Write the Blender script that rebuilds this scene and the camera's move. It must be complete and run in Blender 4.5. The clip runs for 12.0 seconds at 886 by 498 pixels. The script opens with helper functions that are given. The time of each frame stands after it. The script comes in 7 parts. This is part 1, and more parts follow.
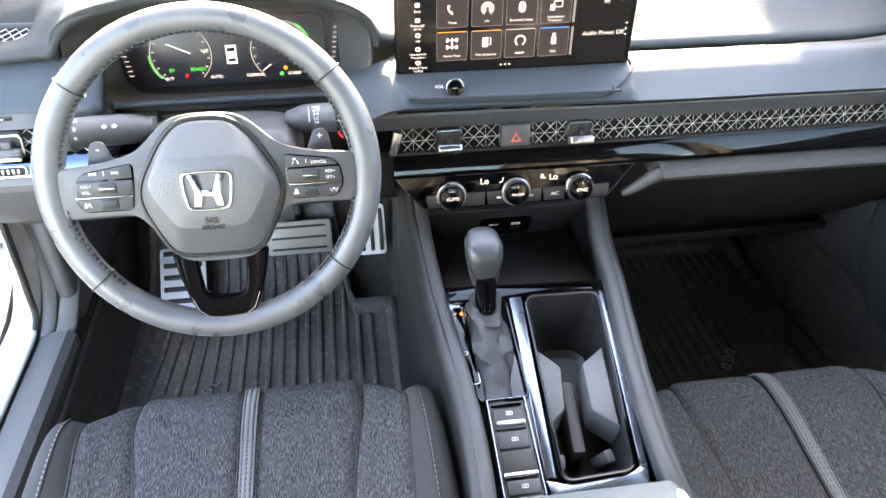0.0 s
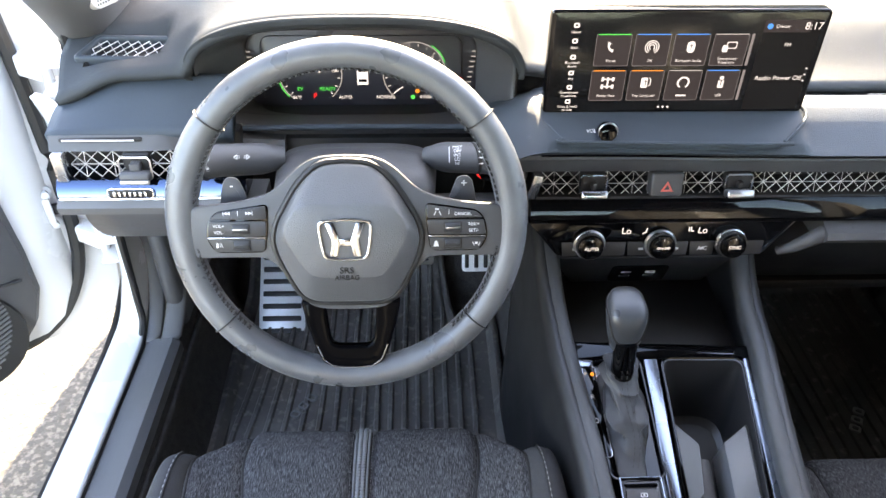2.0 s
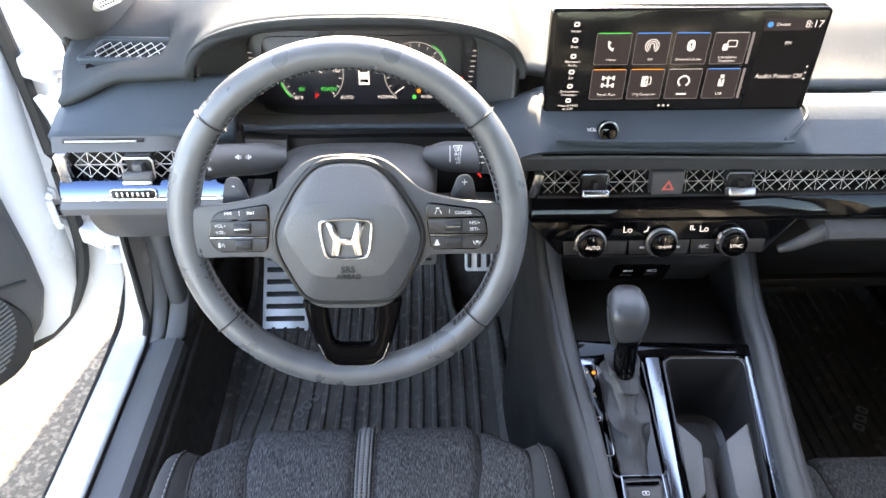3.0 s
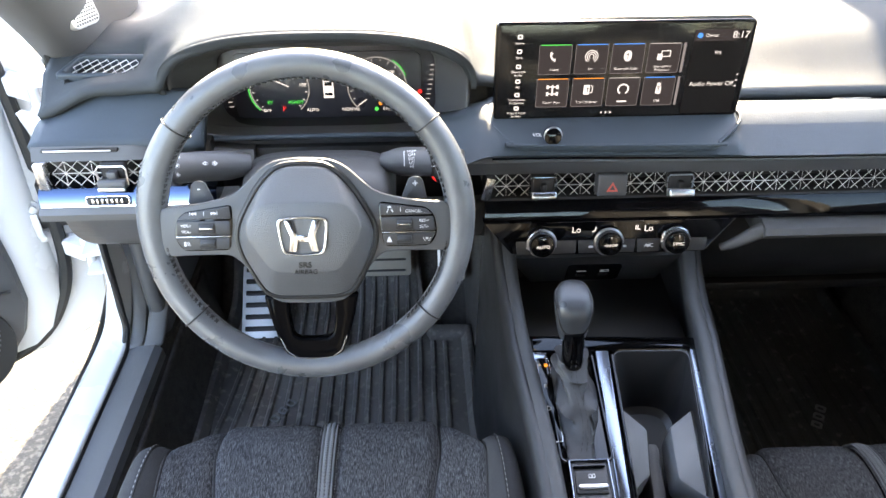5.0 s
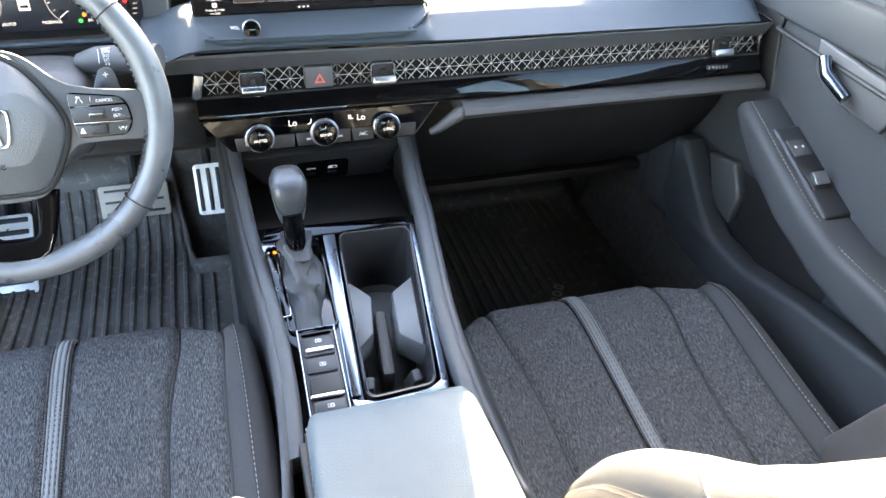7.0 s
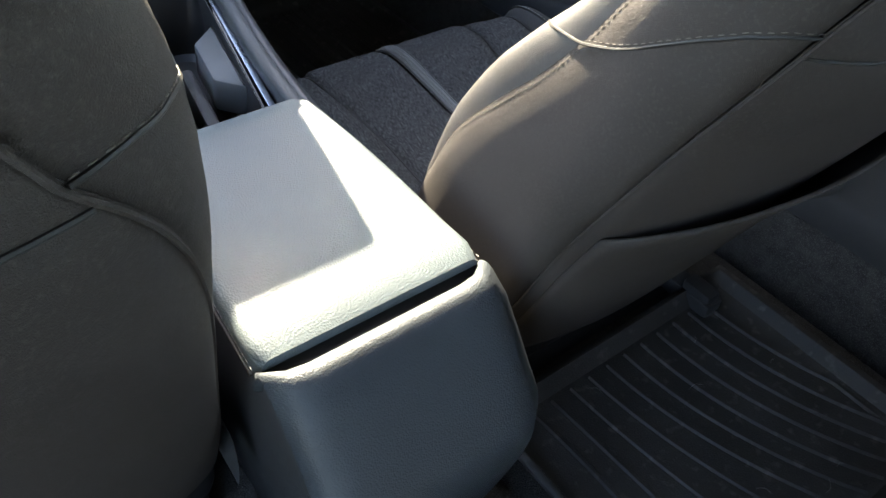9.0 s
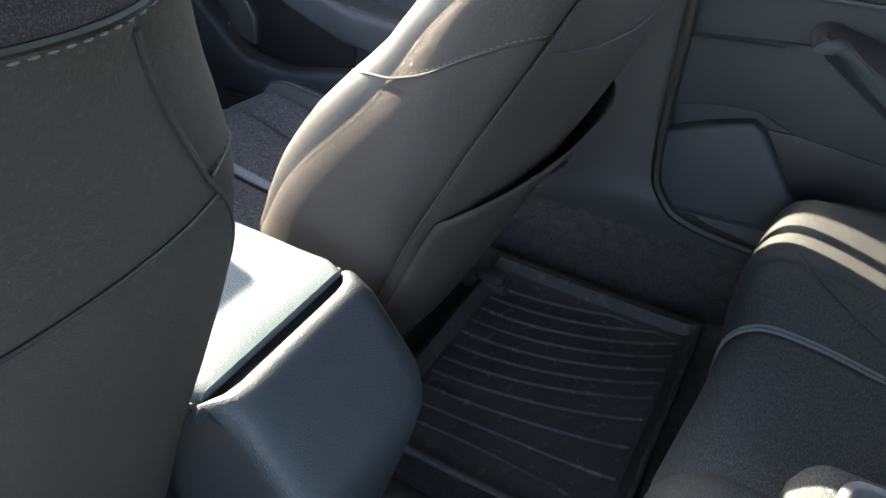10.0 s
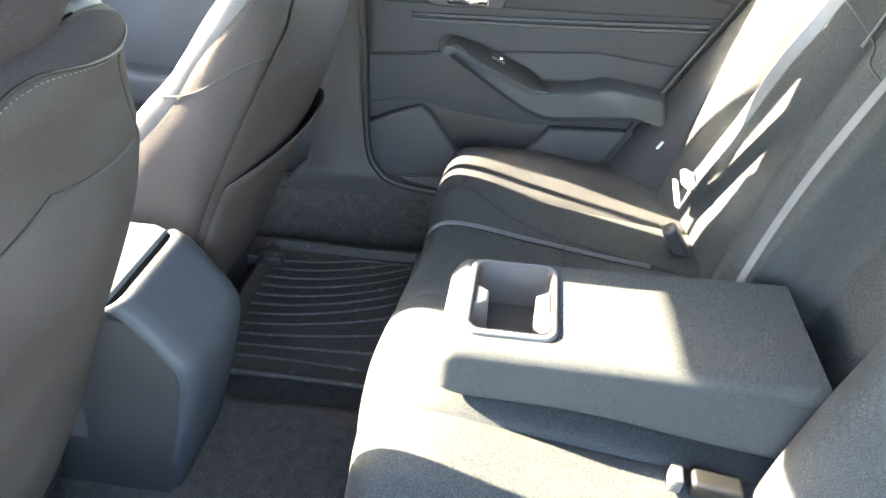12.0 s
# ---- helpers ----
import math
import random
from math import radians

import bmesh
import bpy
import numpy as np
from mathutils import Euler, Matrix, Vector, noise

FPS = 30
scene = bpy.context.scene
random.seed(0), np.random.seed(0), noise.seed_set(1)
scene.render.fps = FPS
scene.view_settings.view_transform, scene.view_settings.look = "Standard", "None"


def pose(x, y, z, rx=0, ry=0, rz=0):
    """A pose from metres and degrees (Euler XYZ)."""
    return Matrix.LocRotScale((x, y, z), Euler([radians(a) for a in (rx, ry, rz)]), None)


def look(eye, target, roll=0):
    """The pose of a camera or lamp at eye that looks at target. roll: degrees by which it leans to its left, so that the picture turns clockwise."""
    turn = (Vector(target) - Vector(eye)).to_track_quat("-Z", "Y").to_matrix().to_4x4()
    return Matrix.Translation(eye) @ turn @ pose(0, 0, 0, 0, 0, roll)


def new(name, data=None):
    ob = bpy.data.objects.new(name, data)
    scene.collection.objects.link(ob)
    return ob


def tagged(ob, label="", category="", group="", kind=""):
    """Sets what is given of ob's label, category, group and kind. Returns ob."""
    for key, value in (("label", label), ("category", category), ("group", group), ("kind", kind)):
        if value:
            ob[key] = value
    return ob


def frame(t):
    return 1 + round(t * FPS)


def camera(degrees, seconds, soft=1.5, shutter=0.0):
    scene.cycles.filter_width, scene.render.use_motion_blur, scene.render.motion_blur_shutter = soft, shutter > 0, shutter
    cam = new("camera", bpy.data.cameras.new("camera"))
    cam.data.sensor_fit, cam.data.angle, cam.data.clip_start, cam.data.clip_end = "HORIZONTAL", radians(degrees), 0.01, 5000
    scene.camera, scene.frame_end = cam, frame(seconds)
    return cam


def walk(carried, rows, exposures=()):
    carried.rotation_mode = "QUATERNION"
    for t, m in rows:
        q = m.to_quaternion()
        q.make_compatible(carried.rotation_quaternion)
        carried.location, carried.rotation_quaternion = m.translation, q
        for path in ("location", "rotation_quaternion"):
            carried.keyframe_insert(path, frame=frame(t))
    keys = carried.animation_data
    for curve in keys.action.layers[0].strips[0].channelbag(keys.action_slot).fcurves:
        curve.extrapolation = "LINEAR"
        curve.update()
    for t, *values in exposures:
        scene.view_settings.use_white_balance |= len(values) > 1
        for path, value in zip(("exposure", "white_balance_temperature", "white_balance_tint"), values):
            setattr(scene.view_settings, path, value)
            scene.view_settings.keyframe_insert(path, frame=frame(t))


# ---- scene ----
cam = camera(61.8, 12.0)
PATH = [
    (0, (-0.223, -0.694, 1.263), (0.017, 0.913, 0.096), 0.3),
    (0.5, (-0.262, -0.627, 1.268), (-0.083, 0.982, 0.094), 1.7),
    (1, (-0.288, -0.581, 1.289), (-0.176, 1.006, 0.077), 1.9),
    (1.5, (-0.296, -0.578, 1.296), (-0.221, 1.0, 0.07), 1.0),
    (2, (-0.296, -0.581, 1.295), (-0.234, 1.002, 0.074), 0.7),
    (2.5, (-0.294, -0.583, 1.295), (-0.239, 1.001, 0.075), 0.5),
    (4.5, (-0.276, -0.612, 1.299), (-0.23, 0.989, 0.102), -0.3),
    (5, (-0.246, -0.646, 1.301), (-0.185, 0.979, 0.137), -0.2),
    (5.5, (-0.204, -0.682, 1.291), (-0.045, 0.945, 0.14), -0.1),
    (6, (-0.175, -0.717, 1.28), (0.179, 0.882, 0.133), 1.8),
    (6.5, (-0.143, -0.752, 1.265), (0.314, 0.807, 0.097), 3.0),
    (6.7, (-0.136, -0.765, 1.258), (0.35, 0.774, 0.076), 3.2),
    (8.3, (-0.109, -0.839, 1.137), (0.522, 0.49, -0.218), 2.3),
    (8.5, (-0.124, -0.853, 1.119), (0.565, 0.422, -0.259), 1.8),
    (8.7, (-0.151, -0.861, 1.101), (0.602, 0.36, -0.293), 1.4),
    (9, (-0.195, -0.87, 1.059), (0.689, 0.254, -0.34), 3.2),
    (9.5, (-0.282, -0.892, 1.04), (0.891, 0.102, -0.24), 2.1),
    (10, (-0.367, -0.901, 1.099), (1.04, -0.169, -0.119), 3.0),
    (10.5, (-0.552, -0.95, 1.143), (1.079, -0.499, 0.077), -0.1),
    (10.7, (-0.628, -0.965, 1.175), (1.032, -0.697, 0.092), 0.8),
    (11, (-0.703, -0.983, 1.204), (0.968, -0.834, 0.115), 3.1),
    (11.5, (-0.742, -1.007, 1.217), (0.93, -0.951, 0.121), 4.1),
    (12, (-0.802, -1.065, 1.229), (0.865, -0.885, 0.139), 2.8),
]
EXPOSURES = [(0.0, 5.12, 8200, 18), (1.0, 4.50, 7900, 18), (2.5, 4.42, 7900, 18), (4.5, 4.40, 7800, 17), (5.5, 4.50, 7650, 16), (6.5, 5.1, 7500, 14), (8.5, 4.30, 7000, 13), (9.0, 3.82, 7200, 13), (9.5, 3.86, 7200, 14), (10.0, 4.0, 7000, 14), (10.5, 4.53, 7200, 14), (11.0, 4.82, 7600, 14), (12.0, 5.18, 7400, 16)]
walk(cam, [(t, look(eye, target, roll)) for t, eye, target, roll in PATH], exposures=EXPOSURES)

# ---- daylight: sun ahead of the car, a little to its right ----
SUN_EL, SUN_AZ = radians(28.6), radians(10.0)      # height, and turn from straight ahead to the right
world = bpy.data.worlds.new("sky")
scene.world = world
world.use_nodes = True
wn = world.node_tree
sky = wn.nodes.new("ShaderNodeTexSky")
sky.sky_type = "NISHITA"
sky.sun_disc = False
sky.sun_elevation = SUN_EL
sky.sun_rotation = SUN_AZ
wn.links.new(sky.outputs["Color"], wn.nodes["Background"].inputs["Color"])
wn.nodes["Background"].inputs["Strength"].default_value = 0.15
sun_data = bpy.data.lights.new("sun", "SUN")
sun_data.energy, sun_data.angle, sun_data.color = 4.3, radians(0.53), (1.0, 0.93, 0.73)
sun = new("sun", sun_data)
to_sun = Vector((math.sin(SUN_AZ) * math.cos(SUN_EL), math.cos(SUN_AZ) * math.cos(SUN_EL), math.sin(SUN_EL)))
sun.matrix_world = look(to_sun * 30, (0, 0, 0))


# ---- materials ----
LAMP = 0.075     # brightness of lit displays beside full daylight
def mat(name, col, rough=0.5, metal=0.0, spec=0.5, coat=0.0, grain=None, vary=0.25, vary_scale=9.0, fleck=None, emit=None, stretch=(1, 1, 1)):
    """A worn, procedural surface. grain: (kind, scale, depth); fleck: (colour, scale, share)."""
    m = bpy.data.materials.new(name)
    m.use_nodes = True
    nt = m.node_tree
    b = nt.nodes["Principled BSDF"]
    b.inputs["Roughness"].default_value = rough
    b.inputs["Metallic"].default_value = metal
    b.inputs["Specular IOR Level"].default_value = spec
    b.inputs["Coat Weight"].default_value = coat
    b.inputs["Coat Roughness"].default_value = 0.03
    if emit:
        b.inputs["Emission Color"].default_value = (*col, 1)
        b.inputs["Emission Strength"].default_value = emit * LAMP
        b.inputs["Base Color"].default_value = (0.004, 0.004, 0.004, 1)
        b.inputs["Specular IOR Level"].default_value = 0.05
        return m
    tc = nt.nodes.new("ShaderNodeTexCoord")
    mp = nt.nodes.new("ShaderNodeMapping")
    mp.inputs["Scale"].default_value = stretch
    nt.links.new(tc.outputs["Object"], mp.inputs["Vector"])
    big = nt.nodes.new("ShaderNodeTexNoise")
    big.inputs["Scale"].default_value = vary_scale
    big.inputs["Detail"].default_value = 6
    nt.links.new(tc.outputs["Object"], big.inputs["Vector"])
    ramp = nt.nodes.new("ShaderNodeMapRange")
    ramp.inputs["From Min"].default_value, ramp.inputs["From Max"].default_value = 0.3, 0.7
    ramp.inputs["To Min"].default_value, ramp.inputs["To Max"].default_value = 1 - vary, 1 + vary
    nt.links.new(big.outputs["Fac"], ramp.inputs["Value"])
    mul = nt.nodes.new("ShaderNodeVectorMath")
    mul.operation = "SCALE"
    mul.inputs[0].default_value = col
    nt.links.new(ramp.outputs["Result"], mul.inputs["Scale"])
    colour = mul.outputs["Vector"]
    rr = nt.nodes.new("ShaderNodeMapRange")
    rr.inputs["From Min"].default_value, rr.inputs["From Max"].default_value = 0.3, 0.7
    rr.inputs["To Min"].default_value, rr.inputs["To Max"].default_value = max(rough - 0.08, 0.02), min(rough + 0.08, 1)
    nt.links.new(big.outputs["Fac"], rr.inputs["Value"])
    if rough > 0.15:
        nt.links.new(rr.outputs["Result"], b.inputs["Roughness"])
    if fleck:
        fc, fs, share = fleck
        fn = nt.nodes.new("ShaderNodeTexNoise")
        fn.inputs["Scale"].default_value = fs
        fn.inputs["Detail"].default_value = 3
        nt.links.new(mp.outputs["Vector"], fn.inputs["Vector"])
        fr = nt.nodes.new("ShaderNodeMapRange")
        fr.inputs["From Min"].default_value, fr.inputs["From Max"].default_value = 0.62 - share * 0.35, 0.72 - share * 0.2
        nt.links.new(fn.outputs["Fac"], fr.inputs["Value"])
        mix = nt.nodes.new("ShaderNodeMix")
        mix.data_type = "RGBA"
        nt.links.new(fr.outputs["Result"], mix.inputs["Factor"])
        nt.links.new(colour, mix.inputs["A"])
        mix.inputs["B"].default_value = (*fc, 1)
        colour = mix.outputs["Result"]
    nt.links.new(colour, b.inputs["Base Color"])
    if grain:
        kind, scale, depth = grain
        if kind == "leather":
            g = nt.nodes.new("ShaderNodeTexVoronoi")
            g.inputs["Scale"].default_value = scale
            out = g.outputs["Distance"]
        else:
            g = nt.nodes.new("ShaderNodeTexNoise")
            g.inputs["Scale"].default_value = scale
            g.inputs["Detail"].default_value = 4
            out = g.outputs["Fac"]
        nt.links.new(mp.outputs["Vector"], g.inputs["Vector"])
        bump = nt.nodes.new("ShaderNodeBump")
        bump.inputs["Strength"].default_value = 0.8
        bump.inputs["Distance"].default_value = depth
        nt.links.new(out, bump.inputs["Height"])
        nt.links.new(bump.outputs["Normal"], b.inputs["Normal"])
    return m


def glass_mat(name, tint=(0.95, 0.98, 0.97)):
    m = bpy.data.materials.new(name)
    m.use_nodes = True
    b = m.node_tree.nodes["Principled BSDF"]
    b.inputs["Base Color"].default_value = (*tint, 1)
    b.inputs["Roughness"].default_value = 0.0
    b.inputs["Transmission Weight"].default_value = 1.0
    b.inputs["IOR"].default_value = 1.02
    return m


DOORP = mat("dark door vinyl", (0.034, 0.037, 0.041), 0.5, spec=0.3, grain=("leather", 950, 0.0003), vary=0.12)
DOORSOFT = mat("smooth door armrest vinyl", (0.034, 0.042, 0.047), 0.42, spec=0.45, grain=("leather", 1100, 0.0002), vary=0.1)
COVER = mat("grained console vinyl", (0.033, 0.041, 0.049), 0.48, spec=0.35, grain=("leather", 620, 0.0005), vary=0.12)
DASH = mat("grained dash vinyl", (0.037, 0.042, 0.046), 0.6, spec=0.12, grain=("leather", 950, 0.00035), vary=0.12)
PAD = mat("smooth dash pad", (0.032, 0.042, 0.052), 0.5, spec=0.22, grain=("leather", 900, 0.00025), vary=0.1)
PLASTIC = mat("dark moulded plastic", (0.05, 0.051, 0.054), 0.5, grain=("leather", 1100, 0.0002), vary=0.15)
TRIM = mat("grey moulded plastic", (0.088, 0.088, 0.089), 0.5, grain=("leather", 800, 0.0003), vary=0.12)
DARKTRIM = mat("charcoal pillar plastic", (0.03, 0.0305, 0.032), 0.45, spec=0.4, grain=("leather", 900, 0.0003), vary=0.12)
SPOKE = mat("smooth spoke plastic", (0.060, 0.063, 0.067), 0.45, spec=0.4, grain=("leather", 1500, 0.0001), vary=0.1)
SWITCH = mat("matt switch plastic", (0.035, 0.036, 0.038), 0.45, spec=0.35, grain=("leather", 1500, 0.0001), vary=0.1)
RAIL = mat("padded rail vinyl", (0.040, 0.043, 0.047), 0.45, spec=0.45, grain=("leather", 900, 0.0003), vary=0.12)
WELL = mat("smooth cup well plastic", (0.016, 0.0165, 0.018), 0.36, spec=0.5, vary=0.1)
ARMGREY = mat("grey cup arm plastic", (0.085, 0.09, 0.096), 0.42, spec=0.4, grain=("leather", 1400, 0.0001), vary=0.08)
# near-black plastic; in hollows and undersides it also carries their shade
DEEP = mat("black plastic and cavity shade", (0.006, 0.006, 0.0065), 0.6, vary=0.2)
SPOKEGLOSS = mat("gloss black spoke", (0.002, 0.0021, 0.0026), 0.06, spec=0.03, vary=0.0)
PIANO = mat("gloss black trim", (0.0015, 0.0015, 0.0018), 0.05, spec=0.32, vary=0.05)
BLACKCHROME = mat("dark chrome", (0.20, 0.225, 0.26), 0.24, metal=1.0, vary=0.06)
WALLP = mat("black console plastic", (0.0125, 0.013, 0.0145), 0.42, spec=0.6, grain=("leather", 1100, 0.0002), vary=0.15)
# chrome darkened and blued: the sky's reflection is put into its colour
DARKMIRROR = mat("sky-tinted chrome", (0.048, 0.068, 0.11), 0.08, metal=1.0, vary=0.03)
SATIN = mat("satin metal", (0.55, 0.55, 0.56), 0.28, metal=1.0, vary=0.08)
CHROME = mat("bright chrome", (0.85, 0.86, 0.88), 0.06, metal=1.0, vary=0.03)
EMBLEM = mat("polished emblem metal", (0.62, 0.63, 0.65), 0.2, metal=1.0, vary=0.05)
MESH = mat("metallic vent mesh", (0.68, 0.68, 0.67), 0.4, metal=0.6, vary=0.1)
KNOB = mat("dark knob leather", (0.034, 0.037, 0.041), 0.3, spec=0.5, grain=("leather", 1600, 0.0001), vary=0.1)
LEATHER = mat("wheel leather", (0.078, 0.084, 0.091), 0.32, spec=0.7, grain=("leather", 1400, 0.00018), vary=0.18, vary_scale=25)
HUB = mat("grained airbag cover", (0.076, 0.079, 0.083), 0.40, spec=0.6, grain=("leather", 800, 0.0004), vary=0.12)
BOOT = mat("soft boot leather", (0.030, 0.031, 0.033), 0.42, grain=("leather", 900, 0.0004), vary=0.2, vary_scale=30)
ARM = mat("armrest vinyl", (0.074, 0.096, 0.108), 0.5, spec=0.3, grain=("leather", 600, 0.0004), vary=0.1)
FABRIC = mat("heather seat cloth", (0.0235, 0.0240, 0.0255), 0.92, spec=0.15, grain=("noise", 1500, 0.001), vary=0.12, vary_scale=30,
             fleck=((0.110, 0.111, 0.115), 2000, 0.47), stretch=(1.0, 0.085, 0.085))
BOLSTER = mat("grained leatherette", (0.042, 0.041, 0.041), 0.42, spec=0.65, grain=("leather", 1300, 0.0003), vary=0.12)
CLOTH = mat("plain bolster cloth", (0.033, 0.034, 0.036), 0.8, spec=0.25, grain=("noise", 1300, 0.0006), vary=0.15, fleck=((0.055, 0.056, 0.058), 1400, 0.4))
BACKCLOTH = mat("dusty seat back cloth", (0.031, 0.0268, 0.0248), 0.7, spec=0.3, grain=("noise", 1500, 0.0006), vary=0.26, vary_scale=9, fleck=((0.043, 0.0375, 0.035), 420, 0.25))
KNIT = mat("dark knitted cloth", (0.022, 0.018, 0.0205), 0.9, spec=0.2, grain=("noise", 1300, 0.001), vary=0.15, fleck=((0.052, 0.045, 0.05), 1300, 0.4))
REAR = mat("rear seat cloth", (0.027, 0.031, 0.0325), 0.88, spec=0.2, grain=("noise", 1700, 0.0007), vary=0.16, vary_scale=25,
           fleck=((0.070, 0.077, 0.076), 1500, 0.5), stretch=(0.2, 1.0, 1.0))
STRIPE = mat("ribbed stripe cord", (0.13, 0.133, 0.136), 0.6, grain=("noise", 2500, 0.0004), vary=0.1)
SEAMTHREAD = mat("tan seam thread", (0.105, 0.095, 0.082), 0.7, vary=0.15)
THREAD = mat("grey thread", (0.22, 0.22, 0.215), 0.7, vary=0.15)
CARPET = mat("black carpet", (0.048, 0.045, 0.042), 0.95, spec=0.1, grain=("noise", 500, 0.004), vary=0.35, vary_scale=60, fleck=((0.095, 0.090, 0.086), 650, 0.35))
RUBBER = mat("black rubber mat", (0.028, 0.0275, 0.027), 0.62, grain=("noise", 400, 0.0006), vary=0.4, vary_scale=14, fleck=((0.075, 0.072, 0.068), 55, 0.1))
# dust on the rubber, paled further for daylight from the open door
DUSTY_DAYLIT = mat("dusty daylit rubber mat", (0.084, 0.079, 0.075), 0.55, grain=("noise", 400, 0.0006), vary=0.4, vary_scale=9, fleck=((0.15, 0.14, 0.128), 70, 0.2))
SEAL = mat("black rubber seal", (0.007, 0.007, 0.007), 0.55, vary=0.15)
WHITE = mat("white car paint", (0.58, 0.58, 0.575), 0.25, coat=0.7, vary=0.03)
# paler than the brake's metal: strong daylight is put into this colour
FOOTREST = mat("daylit pressed metal", (0.75, 0.75, 0.74), 0.4, metal=0.3, grain=("noise", 600, 0.0002), vary=0.06)
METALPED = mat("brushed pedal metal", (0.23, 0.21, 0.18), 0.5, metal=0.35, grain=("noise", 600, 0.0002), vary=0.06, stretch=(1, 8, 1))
HEADLINER = mat("black headliner", (0.022, 0.022, 0.023), 0.9, grain=("noise", 900, 0.0005), vary=0.06)
BELT = mat("woven grey belt", (0.1, 0.105, 0.112), 0.6, grain=("noise", 2000, 0.0003), vary=0.08, stretch=(1, 1, 4))
GROUND = mat("sunlit pale asphalt", (0.056, 0.053, 0.046), 0.9, grain=("noise", 60, 0.008), vary=0.25, vary_scale=1.5, fleck=((0.14, 0.13, 0.105), 85, 0.4))
# raised base colour paints dust, sunlit haze and reflections into the glass
CLUSTER = mat("instrument glass with painted haze", (0.022, 0.0195, 0.023), 0.32, spec=0.4, vary=0.05)
SCREEN = mat("dark display glass", (0.007, 0.0062, 0.0062), 0.12, spec=0.3, vary=0.05)
TILE = mat("display tile", (0.035, 0.03, 0.032), emit=1.0)
TILE_EDGE = mat("display tile edge", (0.2, 0.19, 0.2), emit=1.0)
PANEL_LIT = mat("display side panel", (0.005, 0.0045, 0.005), emit=1.0)
LIT = mat("white lit symbol", (0.85, 0.85, 0.86), emit=1.0)
LIT_DIM = mat("grey lit symbol", (0.4, 0.4, 0.4), emit=1.0)
LIT_GREEN = mat("green lit symbol", (0.05, 0.75, 0.12), emit=1.0)
LIT_RED = mat("red lit symbol", (0.9, 0.03, 0.03), emit=1.2)
LIT_ORANGE = mat("orange lit symbol", (0.95, 0.32, 0.04), emit=1.0)
LIT_BLUE = mat("blue lit symbol", (0.06, 0.3, 0.9), emit=1.0)
PRINT = mat("pale printed mark", (0.6, 0.6, 0.6), 0.6, vary=0.05)
RED = mat("red hazard print", (0.55, 0.1, 0.08), 0.5, vary=0.05)
GLASS = glass_mat("clear window glass")
TINTED = glass_mat("tinted side glass", (0.42, 0.46, 0.45))


# ---- shape helpers ----
def join(*parts):
    out = bmesh.new()
    for b in parts:
        me = bpy.data.meshes.new("tmp")
        b.to_mesh(me)
        out.from_mesh(me)
        bpy.data.meshes.remove(me)
        b.free()
    return out


def moved(bm, m):
    bm.transform(m)
    return bm


def rbox(size, at=(0, 0, 0), rot=(0, 0, 0), bevel=0.004, seg=2, taper=1.0):
    """A box with rounded edges; taper shrinks its top."""
    bm = bmesh.new()
    bmesh.ops.create_cube(bm, size=1)
    for v in bm.verts:
        k = taper if v.co.z > 0 else 1
        v.co = Vector((v.co.x * size[0] * k, v.co.y * size[1] * k, v.co.z * size[2]))
    if bevel:
        bmesh.ops.bevel(bm, geom=bm.edges[:], offset=min(bevel, min(size) * 0.45), segments=seg, profile=0.5, affect="EDGES", clamp_overlap=True)
    bm.transform(pose(*at, *rot))
    return bm


def disc(radius, depth, at=(0, 0, 0), rot=(0, 0, 0), seg=32, bevel=0.001, r2=None):
    bm = bmesh.new()
    bmesh.ops.create_cone(bm, cap_ends=True, segments=seg, radius1=radius, radius2=radius if r2 is None else r2, depth=depth)
    if bevel:
        edges = [e for e in bm.edges if len(e.link_faces) == 2 and e.calc_face_angle(0) > 0.9]
        bmesh.ops.bevel(bm, geom=edges, offset=bevel, segments=2, profile=0.5, affect="EDGES")
    bm.transform(pose(*at, *rot))
    return bm


def grid(f, nu, nv, close_u=False):
    """A sheet through f(u, v), u and v from 0 to 1."""
    bm = bmesh.new()
    us = [i / nu for i in range(nu if close_u else nu + 1)] if isinstance(nu, int) else list(nu)
    vs = [j / nv for j in range(nv + 1)] if isinstance(nv, int) else list(nv)
    rows = [[bm.verts.new(f(u, v)) for u in us] for v in vs]
    n = len(us)
    for a, b in zip(rows, rows[1:]):
        for i in range(n if close_u else n - 1):
            k = (i + 1) % n
            bm.faces.new((a[i], a[k], b[k], b[i]))
    return bm


def loft(rings, closed=True, caps=True):
    bm = bmesh.new()
    rows = [[bm.verts.new(p) for p in r] for r in rings]
    n = len(rows[0])
    for a, b in zip(rows, rows[1:]):
        for i in range(n if closed else n - 1):
            k = (i + 1) % n
            bm.faces.new((a[i], a[k], b[k], b[i]))
    if caps and closed:
        bm.faces.new(rows[0][::-1])
        bm.faces.new(rows[-1])
    return bm


def spline(pts, n, closed=False):
    """n points on a smooth curve through pts (any dimension)."""
    p = [Vector(q) for q in pts]
    m = len(p)
    spans = m if closed else m - 1
    out = []
    for k in range(n):
        t = k / (n if closed else n - 1) * spans
        i = min(int(t), spans - 1)
        w = t - i
        if closed:
            a, b, c, d = p[(i - 1) % m], p[i % m], p[(i + 1) % m], p[(i + 2) % m]
        else:
            a, b, c, d = p[max(i - 1, 0)], p[i], p[i + 1], p[min(i + 2, m - 1)]
        out.append(0.5 * ((2 * b) + (c - a) * w + (2 * a - 5 * b + 4 * c - d) * w * w + (3 * b - a - 3 * c + d) * w ** 3))
    return out


